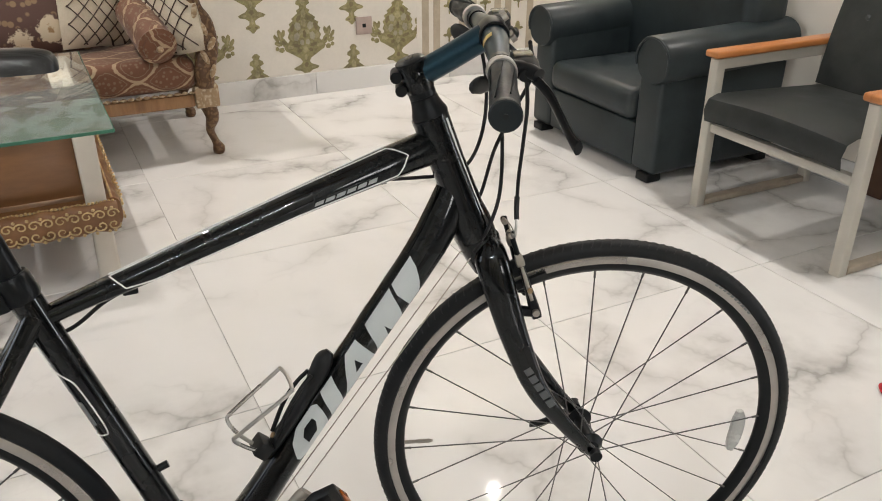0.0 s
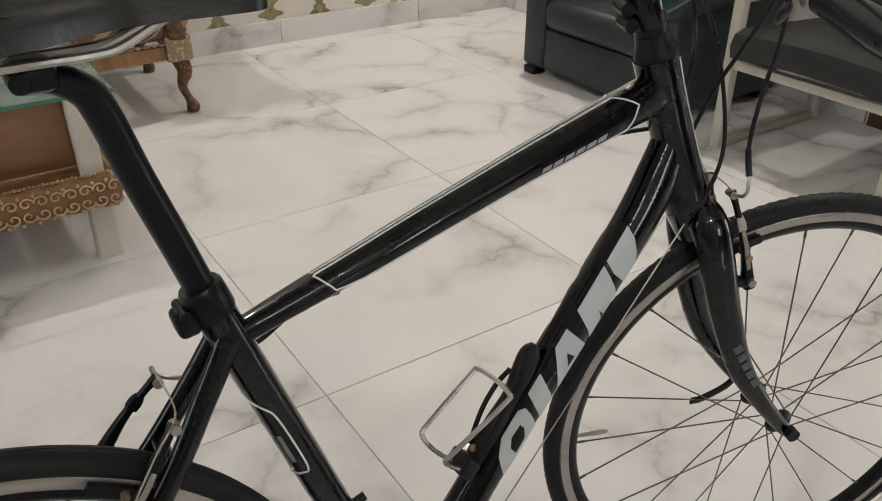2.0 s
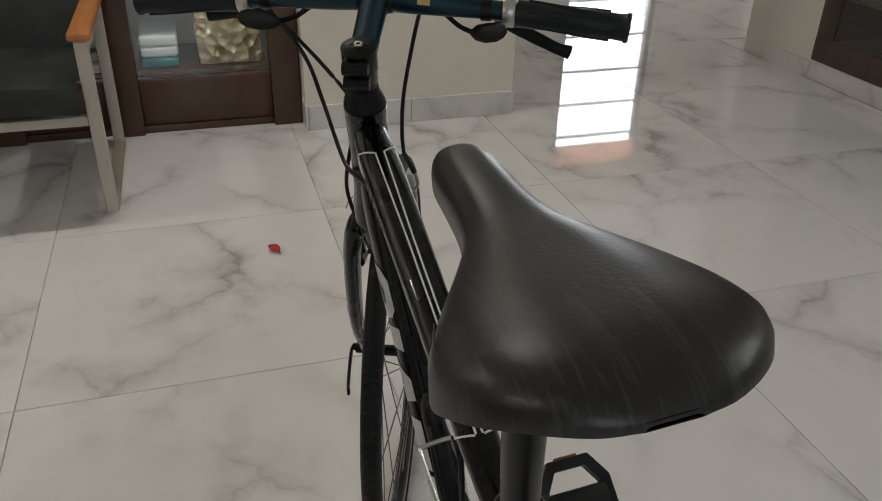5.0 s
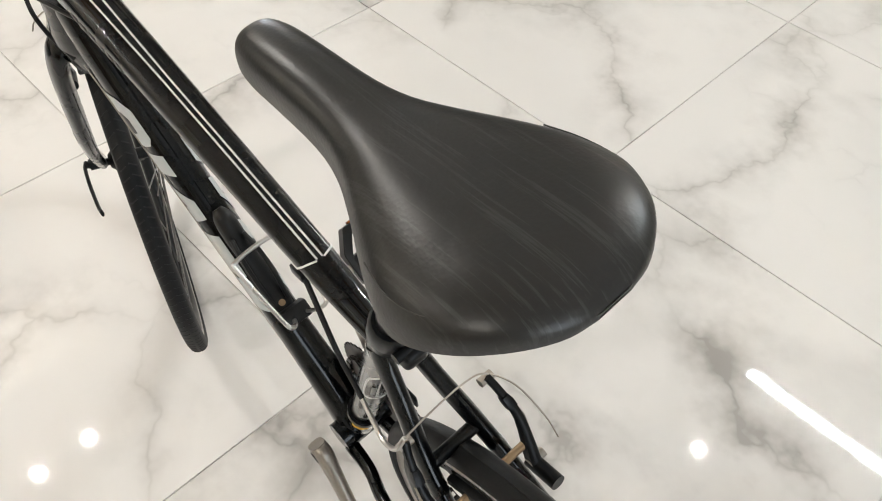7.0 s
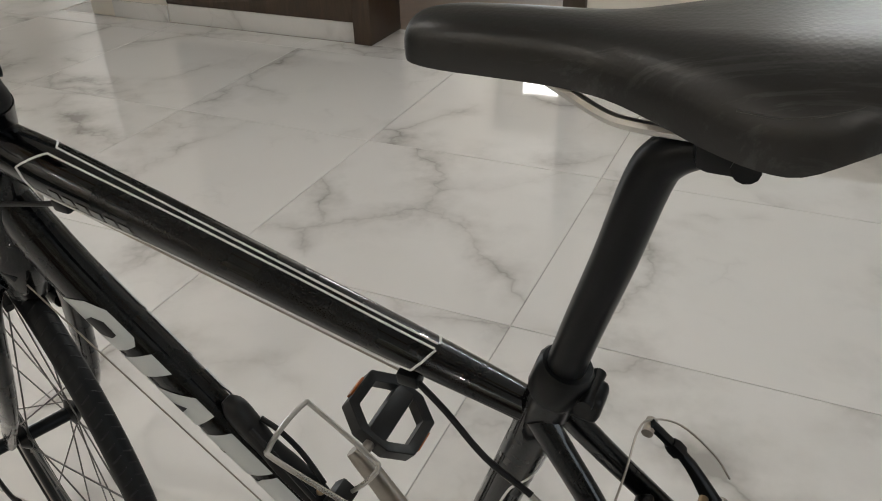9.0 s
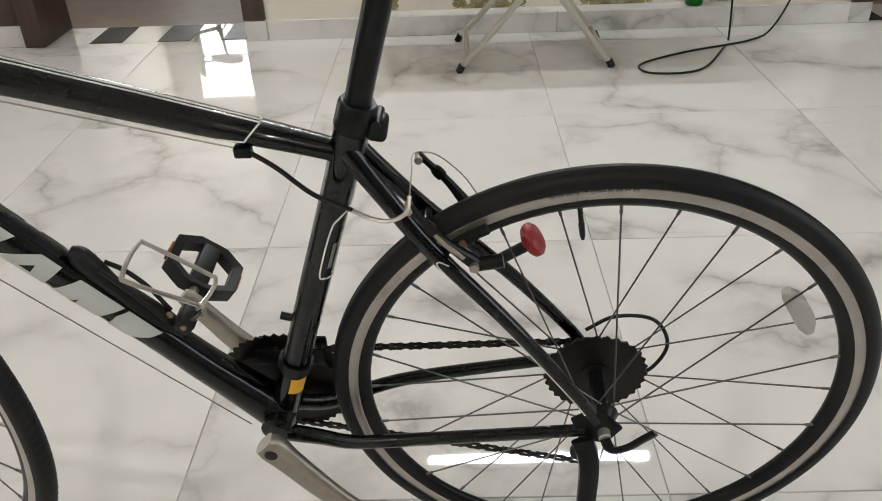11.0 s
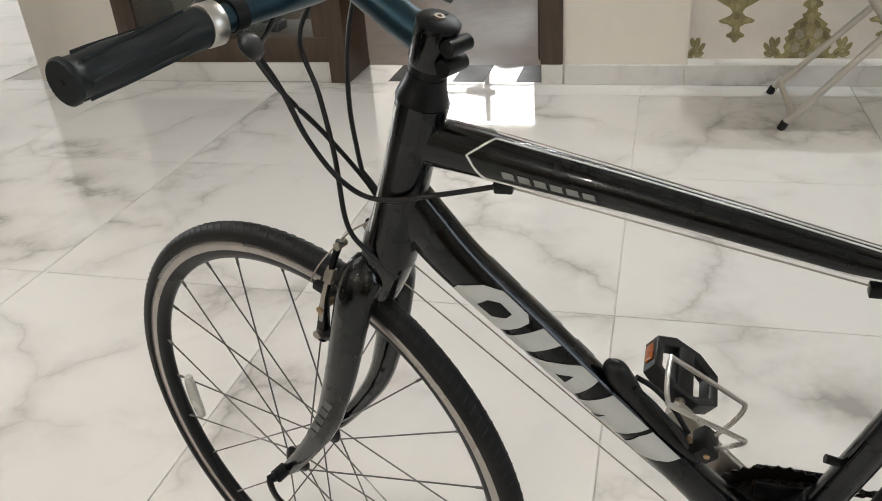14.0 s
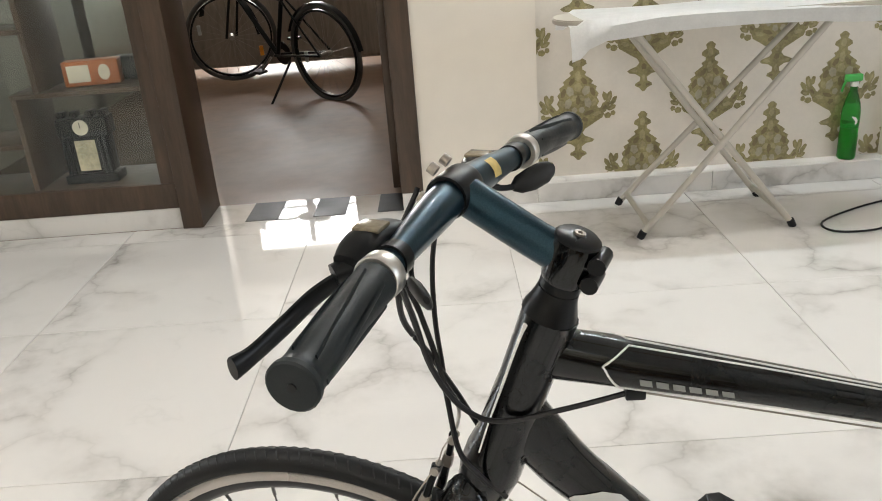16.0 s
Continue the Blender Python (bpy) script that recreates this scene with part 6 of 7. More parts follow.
part("divider", new_box((2.262, CY0 + 0.02, 0.206), (2.286, CY1 - 0.03, 0.60), 0.002), M["walnut"], case)
part("divider", new_box((2.160, CY0 + 0.02, 0.622), (2.184, CY1 - 0.03, 2.089), 0.002), M["walnut"], case)
for x0, x1, z in ((1.729, 2.29, 0.601), (2.287, 2.629, 0.392), (1.729, 2.159, 1.05), (2.185, 2.629, 0.86), (2.185, 2.629, 1.35), (1.729, 2.159, 1.52)):
    part("shelf", new_box((x0, CY0 + 0.02, z), (x1, CY1 - 0.03, z + 0.02), 0.002), M["walnut"], case)
# tinted sheet added at the back to make the cabinet's inside darker
part("darkening_pane", new_box((CX0 + 0.061, CY0 + 0.006, 0.206), (CX1 - 0.106, CY0 + 0.011, 2.089)), M["greyglass"], case, "added grey tinted sheet that darkens the cabinet inside", smooth=False).visible_shadow = False
pane = part("pane", new_box((CX0 + 0.061, CY1 - 0.012, 0.206), (CX1 - 0.106, CY1 - 0.008, 2.089)), M["glass"], case, "clear glass front pane", smooth=False)
pane.visible_shadow = False
structure("wall_south_east", new_box((CX1 + 0.001, S_WALL - 0.36, 0), (3.099, S_WALL, 2.12)), M["wall"], "cream painted wall beside the cabinet")

# wooden cupboard front in the east wall
cup = root("wall_cupboard", Matrix.Translation((0, 0, 0)), "red-brown wooden cupboard front with glazed door", "cabinet")
for y0, y1 in ((-0.185, -0.075), (0.42, 0.53), (0.84, 0.945)):
    part("post", new_box((E_WALL - 0.02, y0, 0.0), (E_WALL + 0.06, y1, 2.11), 0.004), M["redwalnut"], cup)
for y0, y1 in ((-0.074, 0.419), (0.531, 0.839)):
    part("bottom_panel", new_box((E_WALL + 0.012, y0, 0.03), (E_WALL + 0.05, y1, 0.205), 0.004), M["redwalnut"], cup)
    part("top_panel", new_box((E_WALL + 0.012, y0, 1.95), (E_WALL + 0.05, y1, 2.11), 0.004), M["redwalnut"], cup)
    pane = part("pane", new_box((E_WALL + 0.028, y0, 0.206), (E_WALL + 0.033, y1, 1.949)), M["glass"], cup, "clear glass pane", smooth=False)
    pane.visible_shadow = False
    for z in (0.206, 0.62, 1.1):
        part("shelf", new_box((E_WALL + 0.07, y0, z), (E_WALL + 0.45, y1, z + 0.02)), M["redwalnut"], cup, smooth=False)
part("plinth", new_box((E_WALL + 0.005, -0.074, 0.0), (E_WALL + 0.055, 0.839, 0.028), 0.002), M["redwalnut"], cup)

# lamps
tube = root("tube_lamp", Matrix.Translation((-0.64, S_WALL + 0.001, 2.52)), "white tube lamp batten on the wall", "lamp")
part("batten", new_box((-0.66, 0.0, -0.022), (0.66, 0.030, 0.022), 0.004), M["labelwhite"], tube)
part("tube", new_rod((-0.63, 0.040, 0), (0.63, 0.040, 0), 0.009), M["labelwhite"], tube, "white glass tube")
spot = root("ceiling_spot", Matrix.Translation((*SPOTS[0], CEIL)), "small round recessed ceiling spot", "lamp", "ceiling spots")
part("trim", revolve(bmesh.new(), [(0.040, -0.001), (0.056, -0.001), (0.058, -0.006), (0.050, -0.014), (0.040, -0.018)], 28, axis="Z"), M["labelwhite"], spot)
# the trim at (-0.4, 2.72) only goes with the added lamp
for p in SPOTS[1:]:
    copy_thing(spot, Matrix.Translation((*p, CEIL)))

# ==== furniture ====
# coffee table
tab = root("coffee_table", Matrix.Translation((-0.165, 1.53, 0)), "carved wooden coffee table with green-edged glass top", "table")
TW, TL = 0.45, 0.95
for x in (0, 1):
    for y in (0, 1):
        px, py = (-TW / 2 + x * TW), y * TL
        part("leg", sweep(bmesh.new(), [(px, py, 0.0, 0.034, 0.030), (px, py, 0.02, 0.032, 0.028), (px, py, 0.25, 0.029, 0.024), (px, py, 0.455, 0.030, 0.024)], lat=(1, 0, 0), n=16, power=6), M["ivory"], tab, "ivory painted tapered leg")
part("panel", new_box((-TW / 2 + 0.03, 0.012, 0.26), (TW / 2 - 0.03, 0.035, 0.44), 0.003), M["tablewood"], tab, "reddish brown wooden panel")
part("panel", new_box((-TW / 2 + 0.03, TL - 0.035, 0.26), (TW / 2 - 0.03, TL - 0.012, 0.44), 0.003), M["tablewood"], tab)
part("panel", new_box((TW / 2 - 0.02, 0.03, 0.26), (TW / 2 + 0.004, TL - 0.03, 0.44), 0.003), M["tablewood"], tab)
part("panel", new_box((-TW / 2 - 0.004, 0.03, 0.26), (-TW / 2 + 0.02, TL - 0.03, 0.44), 0.003), M["tablewood"], tab)


def carved_rail(name, a, b, parent, h=0.045):
    a, b = Vector(a), Vector(b)
    n = 26
    rows = []
    for k in range(n + 1):
        p = a + (b - a) * k / n
        rows.append((*p, 0.024 + 0.005 * math.sin(k * 2.1), h + 0.004 * math.sin(k * 1.6)))
    lat = (b - a).cross(Vector((0, 0, 1)))
    rail = part(name, sweep(bmesh.new(), smooth_path(rows, 2), lat=lat, n=14, power=2.6), M["tablewood"], parent, "gilded carved rail with scrollwork")
    orn = bmesh.new()
    cnt = max(3, int((b - a).length / 0.033))
    side = lat.normalized()
    ahead = (b - a).normalized()
    for k in range(cnt):
        p = a + ahead * (0.018 + ((b - a).length - 0.036) * k / (cnt - 1))
        for s in (1, -1):
            for up in (1, -1):
                curl = []
                for q in range(13):
                    th = q * 0.62
                    r = 0.0185 * (1 - q / 15)
                    o = p + side * s * (0.0285 - 0.0004 * q) + ahead * (r * math.cos(th) * (1 if k % 2 else -1)) + Vector((0, 0, up * (0.017 + r * math.sin(th) * 0.9)))
                    curl.append((*o, 0.0026, 0.0026))
                sweep(orn, curl, lat=side, n=5)
            for up in (1, -1):
                bmesh.ops.create_icosphere(orn, subdivisions=1, radius=0.0055, matrix=Matrix.Translation(p + side * s * 0.029 + ahead * (0.019 if k < cnt - 1 else 0.0) + Vector((0, 0, up * 0.036))))
    for k in range(int((b - a).length / 0.011)):
        bmesh.ops.create_icosphere(orn, subdivisions=1, radius=0.0048, matrix=Matrix.Translation(a + ahead * (0.006 + 0.011 * k) + Vector((0, 0, h + 0.001))))
    tagged(part("scrollwork", orn, M["gilt"], rail, "gilded carved scrolls"), kind="stuff")
    return rail


carved_rail("rail", (-TW / 2 - 0.052, -0.044, 0.205), (TW / 2 + 0.052, -0.044, 0.205), tab)
carved_rail("rail", (TW / 2 + 0.042, -0.018, 0.205), (TW / 2 + 0.042, TL + 0.03, 0.205), tab)
carved_rail("rail", (-TW / 2 - 0.042, -0.018, 0.205), (-TW / 2 - 0.042, TL + 0.03, 0.205), tab)
part("shelf", new_box((-TW / 2, 0, 0.235), (TW / 2, TL, 0.25)), M["tablewood"], tab, smooth=False)
part("frame", join([new_box((-TW / 2 - 0.02, -0.01, 0.441), (TW / 2 + 0.02, 0.06, 0.456), 0.003), new_box((-TW / 2 - 0.02, TL - 0.06, 0.441), (TW / 2 + 0.02, TL + 0.01, 0.456), 0.003), new_box((-TW / 2 - 0.02, 0.061, 0.441), (-TW / 2 + 0.05, TL - 0.061, 0.456), 0.003), new_box((TW / 2 - 0.05, 0.061, 0.441), (TW / 2 + 0.02, TL - 0.061, 0.456), 0.003)]), M["ivory"], tab, "ivory frame under the glass")
edge = [(-TW / 2 - 0.08, -0.07), (TW / 2 + 0.08, -0.07), (TW / 2 + 0.08, TL + 0.07), (-TW / 2 - 0.08, TL + 0.07)]
part("glass_edge", loft([[Vector((x * f + 0.0, (y - TL / 2) * (1 + (f - 1) * 0.55) + TL / 2, z)) for x, y in edge] for f, z in ((1.0065, 0.4595), (1.0065, 0.4690), (1.0005, 0.4690), (1.0005, 0.4595), (1.0065, 0.4595))], cap=False), M["glassedge"], tab, "green polished glass edge", smooth=False)
part("glass_top", new_box((-TW / 2 - 0.08, -0.07, 0.458), (TW / 2 + 0.08, TL + 0.07, 0.470), 0.003), M["glassgreen"], tab, "thick glass top with green edge").visible_shadow = False

# carved sofa against the north wall, its right end in view
SX, SY = 0.62, 2.50
sofa = root("sofa", Matrix.Translation((SX, SY, 0)), "ornate carved sofa in brown brocade with cushions", "sofa")


def cabriole(x, y):
    rows = [(x + 0.012, y, 0.0, 0.020, 0.022), (x + 0.016, y - 0.012, 0.022, 0.026, 0.030), (x + 0.008, y - 0.004, 0.05, 0.016, 0.018), (x - 0.006, y + 0.012, 0.10, 0.018, 0.020), (x + 0.006, y - 0.008, 0.16, 0.028, 0.031), (x - 0.003, y, 0.205, 0.033, 0.034)]
    return sweep(bmesh.new(), smooth_path(rows, 5), lat=(1, 0, 0), n=14)


for x, y in ((-0.02, 0.0), (-0.02, 0.60), (-1.9, 0.0), (-1.9, 0.60)):
    part("leg", cabriole(x, y), M["carved"], sofa, "carved cabriole leg")
part("block", new_box((-0.075, -0.035, 0.206), (0.022, 0.05, 0.30), 0.008), M["carvedpale"], sofa, "pale carved corner block")
part("front_rail", new_box((-1.95, -0.022, 0.212), (-0.076, 0.018, 0.268), 0.010), M["sofawood"], sofa, "polished brown front rail")
part("side_rail", new_box((-0.035, 0.051, 0.212), (0.012, 0.62, 0.268), 0.008), M["sofawood"], sofa)
cord = bmesh.new()
for k in range(60):
    bmesh.ops.create_icosphere(cord, subdivisions=1, radius=0.0075, matrix=Matrix.Translation((-0.085 - k * 0.03, -0.026, 0.276)) @ Matrix.Diagonal((2, 1, 1, 1)))
part("cord", cord, M["carvedpale"], sofa, "twisted gold cord")
seat = new_box((-1.95, -0.03, 0.282), (-0.055, 0.60, 0.42), 0.045, 4)
part("seat", seat, M["brocade"], sofa, "brown brocade seat")
back = []
for k in range(9):
    f = k / 8
    back.append([(-1.95 + 1.90 * j / 24, 0.50 + 0.20 * f - 0.05 * math.sin(math.pi * f), 0.40 + 0.55 * f + 0.06 * math.sin(math.pi * j / 24) * f) for j in range(25)])
bm = bmesh.new()
gv = [[bm.verts.new(p) for p in r] for r in back]
for p, q in zip(gv, gv[1:]):
    for j in range(24):
        bm.faces.new((p[j], p[j + 1], q[j + 1], q[j]))
bmesh.ops.solidify(bm, geom=bm.faces[:], thickness=0.09)
part("backrest", bm, M["brocade"], sofa, "curved brocade backrest")
# the arm: carved front scroll and trellis-covered inside
armf = [(-0.028, -0.02, 0.29, 0.036, 0.030), (-0.022, -0.018, 0.36, 0.042, 0.030), (0.0, -0.01, 0.45, 0.045, 0.032), (0.0, 0.0, 0.54, 0.038, 0.032), (-0.03, 0.005, 0.60, 0.034, 0.032), (-0.035, 0.01, 0.66, 0.036, 0.034), (0.01, 0.0, 0.715, 0.038, 0.036), (0.07, -0.01, 0.735, 0.034, 0.034), (0.11, -0.01, 0.705, 0.028, 0.030), (0.10, -0.01, 0.675, 0.02, 0.024)]
part("arm_front", sweep(bmesh.new(), smooth_path(armf, 5), lat=(1, 0, 0), n=14), M["carved"], sofa, "carved gilded arm scroll")
for k, (x, z, a, b, t) in enumerate(((0.005, 0.36, 0.012, 0.03, 20), (-0.02, 0.42, 0.012, 0.035, -25), (0.012, 0.47, 0.014, 0.03, 30), (-0.012, 0.53, 0.012, 0.03, -20), (-0.04, 0.60, 0.012, 0.03, 10), (0.0, 0.70, 0.03, 0.012, 20))):
    lv = bmesh.new()
    bmesh.ops.create_icosphere(lv, subdivisions=2, radius=1.0, matrix=Matrix.Translation((x, -0.048, z)) @ Matrix.Rotation(radians(t), 4, "Y") @ Matrix.Diagonal((a, 0.010, b, 1)))
    part("carved_leaf", lv, M["carvedpale"], sofa, "pale carved leaf")
inner = [[(-0.055 + dx, y, z) for dx, z in ((0.0, 0.40), (0.015, 0.50), (-0.005, 0.60), (-0.01, 0.66), (0.03, 0.72), (0.09, 0.72))] for y in (0.0, 0.2, 0.4, 0.62)]
bm = bmesh.new()
gv = [[bm.verts.new(p) for p in r] for r in inner]
for p, q in zip(gv, gv[1:]):
    for j in range(5):
        bm.faces.new((p[j], p[j + 1], q[j + 1], q[j]))
bmesh.ops.solidify(bm, geom=bm.faces[:], thickness=0.05)
part("arm", bm, M["trellis"], sofa, "cream trellis upholstered arm")


def cushion(name, m, w, h, t, mat, label, trellis=False):
    secs = []
    c = root(name, m, label, "cushion", "cushions on the sofa")
    bm = bmesh.new()
    n = 12
    def pt(i, j, s):
        u, v = 2 * i / n - 1, 2 * j / n - 1
        e = (1 - abs(u) ** 3) * (1 - abs(v) ** 3)
        pinch = 1 - 0.10 * (abs(u) ** 2 * (1 - abs(v)) + abs(v) ** 2 * (1 - abs(u)))
        return Vector((w / 2 * u * pinch, s * t / 2 * max(e, 0.0) ** 0.5, h / 2 * v * pinch))
    for s in (1, -1):
        gr = [[bm.verts.new(pt(i, j, s)) for j in range(n + 1)] for i in range(n + 1)]
        for i in range(n):
            for j in range(n):
                bm.faces.new((gr[i][j], gr[i + 1][j], gr[i + 1][j + 1], gr[i][j + 1]))
    bmesh.ops.remove_doubles(bm, verts=bm.verts, dist=0.0005)
    part("cover", bm, mat, c)
    if trellis:
        ln = bmesh.new()
        for k in range(-5, 6):
            for d in (1, -1):
                pts = []
                for q in range(25):
                    i = q / 24 * n
                    u = 2 * i / n - 1
                    v = d * u + k * 0.36
                    if abs(v) <= 0.98 and abs(u) <= 0.98:
                        p = pt((u + 1) / 2 * n, (v + 1) / 2 * n, -1)
                        pts.append((*p, 0.005, 0.0022))
                if len(pts) > 3:
                    sweep(ln, pts, lat=(1, 0, d), n=6)
        part("trellis", ln, M["trellisline"], c, "brown trellis cord")
    return c


cushion("cushion", Matrix.Translation((SX - 0.115, SY + 0.13, 0.585)) @ pose(0, 0, 0, -16, -20, -58), 0.40, 0.42, 0.13, M["trellis"], "cream cushion with brown trellis leaning in the sofa corner", True)
cushion("cushion", Matrix.Translation((SX - 0.37, SY + 0.37, 0.60)) @ pose(0, 0, 0, -14, 12, 38), 0.40, 0.40, 0.13, M["trellis"], "cream cushion with brown trellis leaning on the sofa back", True)
cushion("cushion", Matrix.Translation((SX - 0.66, SY + 0.32, 0.61)) @ pose(0, 0, 0, -20, -4, 6), 0.44, 0.42, 0.14, M["floral"], "plum floral cushion leaning on the sofa back")
cushion("cushion", Matrix.Translation((SX - 1.10, SY + 0.32, 0.61)) @ pose(0, 0, 0, -20, 6, -6), 0.44, 0.42, 0.14, M["floral"], "plum floral cushion leaning on the sofa back")
bol = root("bolster", Matrix.Translation((0.407, 2.59, 0.525)) @ pose(0, 0, 0, 17, 0, 6.6), "brown ribbed satin bolster lying on the seat", "cushion")
rows = []
for k in range(21):
    y = -0.17 + 0.34 * k / 20
    r = 0.072 + (0.003 if k % 2 else -0.002)
    if k in (0, 20):
        r = 0.045
    rows.append((0, y, 0, r, r))
part("roll", sweep(bmesh.new(), rows, lat=(1, 0, 0), n=24), M["brocade"], bol)
part("end_button", revolve(bmesh.new(), [(0.0, -0.190), (0.010, -0.188), (0.014, -0.180), (0.014, -0.176)], 16, closed=False), M["carvedpale"], bol)
part("rosette", revolve(bmesh.new(), [(0.0, -0.180), (0.018, -0.178), (0.030, -0.172), (0.046, -0.174), (0.058, -0.168), (0.060, -0.160)], 24, closed=False), M["brocade"], bol, "gathered satin rosette")

# black leather armchair
arm = root("armchair", Matrix.Translation((2.0, 1.77, 0)), "black leather club armchair with rolled arms", "armchair")
for x, y in ((0.05, -0.37), (0.05, 0.37), (0.62, -0.37), (0.62, 0.37)):
    part("foot", new_box((x - 0.035, y - 0.035, 0.0), (x + 0.035, y + 0.035, 0.035), 0.006), M["plastic"], arm)
part("base", new_box((0.025, -0.29, 0.036), (0.66, 0.29, 0.215), 0.015), M["blackleather"], arm)
part("seat_cushion", new_box((0.0, -0.285, 0.216), (0.50, 0.285, 0.345), 0.045, 4), M["blackleather"], arm)
for s in (1, -1):
    a = bmesh.new()
    box(a, (0.02, 0.288 if s > 0 else -0.425, 0.036), (0.66, 0.425 if s > 0 else -0.288, 0.50), 0.02, 3)
    part("arm_panel", a, M["blackleather"], arm)
    roll = [(0.005, s * 0.372, 0.475, 0.085, 0.082), (0.015, s * 0.372, 0.475, 0.092, 0.088), (0.3, s * 0.372, 0.485, 0.092, 0.086), (0.66, s * 0.372, 0.50, 0.090, 0.084)]
    part("arm_roll", sweep(bmesh.new(), roll, n=24, power=2.4), M["blackleather"], arm)
    part("piping", wire([(0.002, s * 0.372 + 0.088 * math.cos(radians(q)), 0.475 + 0.084 * math.sin(radians(q))) for q in range(-20, 201, 20)], 0.005, 3, 6), M["blackleather"], arm)
part("backrest", new_box((0.44, -0.40, 0.216), (0.66, 0.40, 0.80), 0.06, 4), M["blackleather"], arm)

# steel-framed chair with grey vinyl pads
chair = root("lounge_chair", Matrix.Translation((2.045, 0.815, 0)), "grey vinyl chair with putty steel frame and orange wood armrests", "chair")
fr = lambda bm, a, b: sweep(bm, [(*a, 0.019, 0.019), (*b, 0.019, 0.019)], lat=(0, 1, 0), n=16, power=8)
for s in (1, -1):
    y = s * 0.305
    part("side_frame", join([fr(bmesh.new(), (0.0, y, 0.0), (0.0, y, 0.535)), fr(bmesh.new(), (0.55, y, 0.0), (0.55, y, 0.535)), fr(bmesh.new(), (-0.015, y, 0.520), (0.565, y, 0.520))]), M["putty"], chair, "putty grey square steel side frame")
    # same putty rail as the frame; its shade is put into the colour
    part("floor_rail", sweep(bmesh.new(), [(0.021, y, 0.0125, 0.019, 0.012), (0.529, y, 0.0125, 0.019, 0.012)], n=16, power=8), M["railshade"], chair, "putty floor rail with its shade painted in as brown")
    part("armrest", new_box((-0.035, y - 0.032, 0.541), (0.60, y + 0.032, 0.566), 0.008, 3), M["orangewood"], chair, "orange-brown wooden armrest")
part("front_bar", new_box((-0.012, -0.285, 0.285), (0.018, 0.285, 0.315), 0.003), M["putty"], chair)
part("rear_bar", new_box((0.535, -0.285, 0.285), (0.565, 0.285, 0.315), 0.003), M["putty"], chair)
sc = [[(x, -0.275 + 0.55 * j / 10, z + 0.012 * math.sin(math.pi * j / 10)) for j in range(11)] for x, z in ((-0.055, 0.335), (-0.065, 0.375), (-0.05, 0.412), (-0.01, 0.425), (0.2, 0.415), (0.45, 0.40), (0.52, 0.395))]
bm = bmesh.new()
gv = [[bm.verts.new(p) for p in r] for r in sc]
for p, q in zip(gv, gv[1:]):
    for j in range(10):
        bm.faces.new((p[j], p[j + 1], q[j + 1], q[j]))
bmesh.ops.solidify(bm, geom=bm.faces[:], thickness=-0.085)
part("seat", bm, M["greyvinyl"], chair, "padded grey vinyl seat")
bk = []
for k in range(9):
    f = k / 8
    bk.append([(0.46 + 0.14 * f - 0.02 * math.sin(math.pi * f) - 0.012 * math.sin(math.pi * j / 10), -0.27 + 0.54 * j / 10, 0.41 + 0.50 * f) for j in range(11)])
bm = bmesh.new()
gv = [[bm.verts.new(p) for p in r] for r in bk]
for p, q in zip(gv, gv[1:]):
    for j in range(10):
        bm.faces.new((p[j], p[j + 1], q[j + 1], q[j]))
bmesh.ops.solidify(bm, geom=bm.faces[:], thickness=0.085)
part("backrest", bm, M["greyvinyl"], chair, "padded grey vinyl backrest")
for y in (-0.13, 0.13):
    part("button", revolve(bmesh.new(), [(0.0, 0.0), (0.010, 0.0), (0.008, 0.006), (0.0, 0.008)], 12, axis="X", closed=False), M["greyvinyl"], chair, local=Matrix.Translation((0.478, y, 0.66)) @ Matrix.Rotation(radians(180), 4, "Z"))

# folding ironing board
board = root("ironing_board", Matrix.Translation((-0.50, -2.38, 0)), "folding ironing board with grey steel legs and white cloth", "ironing board")
for s in (1, -1):
    y = 0.195 * s
    part("leg", new_rod((0.285, y, 0.012), (-0.42, y * 0.55, 0.785), 0.012), M["putty"], board, "grey tubular steel leg")
    part("leg", new_rod((-0.285, y * 0.92, 0.012), (0.33, y * 0.5, 0.785), 0.012), M["putty"], board, "grey tubular steel leg")
    for x in (0.285, -0.285):
        part("rubber_foot", new_rod((x * 1.02, y * (1 if x > 0 else 0.92), 0.0), (x * 0.97, y * (1 if x > 0 else 0.92), 0.028), 0.0145), M["rubber"], board)
part("crossbar", new_rod((0.255, -0.188, 0.045), (0.255, 0.188, 0.045), 0.011), M["putty"], board)
part("crossbar", new_rod((-0.262, -0.175, 0.045), (-0.262, 0.175, 0.045), 0.011), M["putty"], board)
out = [(0.48 + 0.10 * math.cos(q), 0.13 * math.sin(q)) for q in np.linspace(-math.pi / 2, math.pi / 2, 11)] + [(-0.60, 0.19), (-0.65, 0.15), (-0.65, -0.15), (-0.60, -0.19)]
part("board", slab(out, 0.785, 0.805, "Z", 0.004), M["putty"], board)
bm = bmesh.new()
nx, ny = 40, 14
gv = []
for i in range(nx + 1):
    row = []
    for j in range(ny + 1):
        u, v = i / nx, j / ny * 2 - 1
        x = -0.66 + 1.20 * u
        y = 0.26 * v
        drop = max(0, abs(y) - 0.17) * 0.62
        z = 0.812 - drop + 0.004 * math.sin(9 * u + 3 * v)
        if u > 0.96:
            z -= 0.02
        if drop > 0 and y > 0:
            z -= 0.014 * max(0, math.sin(7 * u + 1)) + 0.045 * max(0, (u - 0.9) / 0.1)
        row.append(bm.verts.new((x, y if abs(y) < 0.18 else math.copysign(0.185 + drop * 0.25, y), z)))
    gv.append(row)
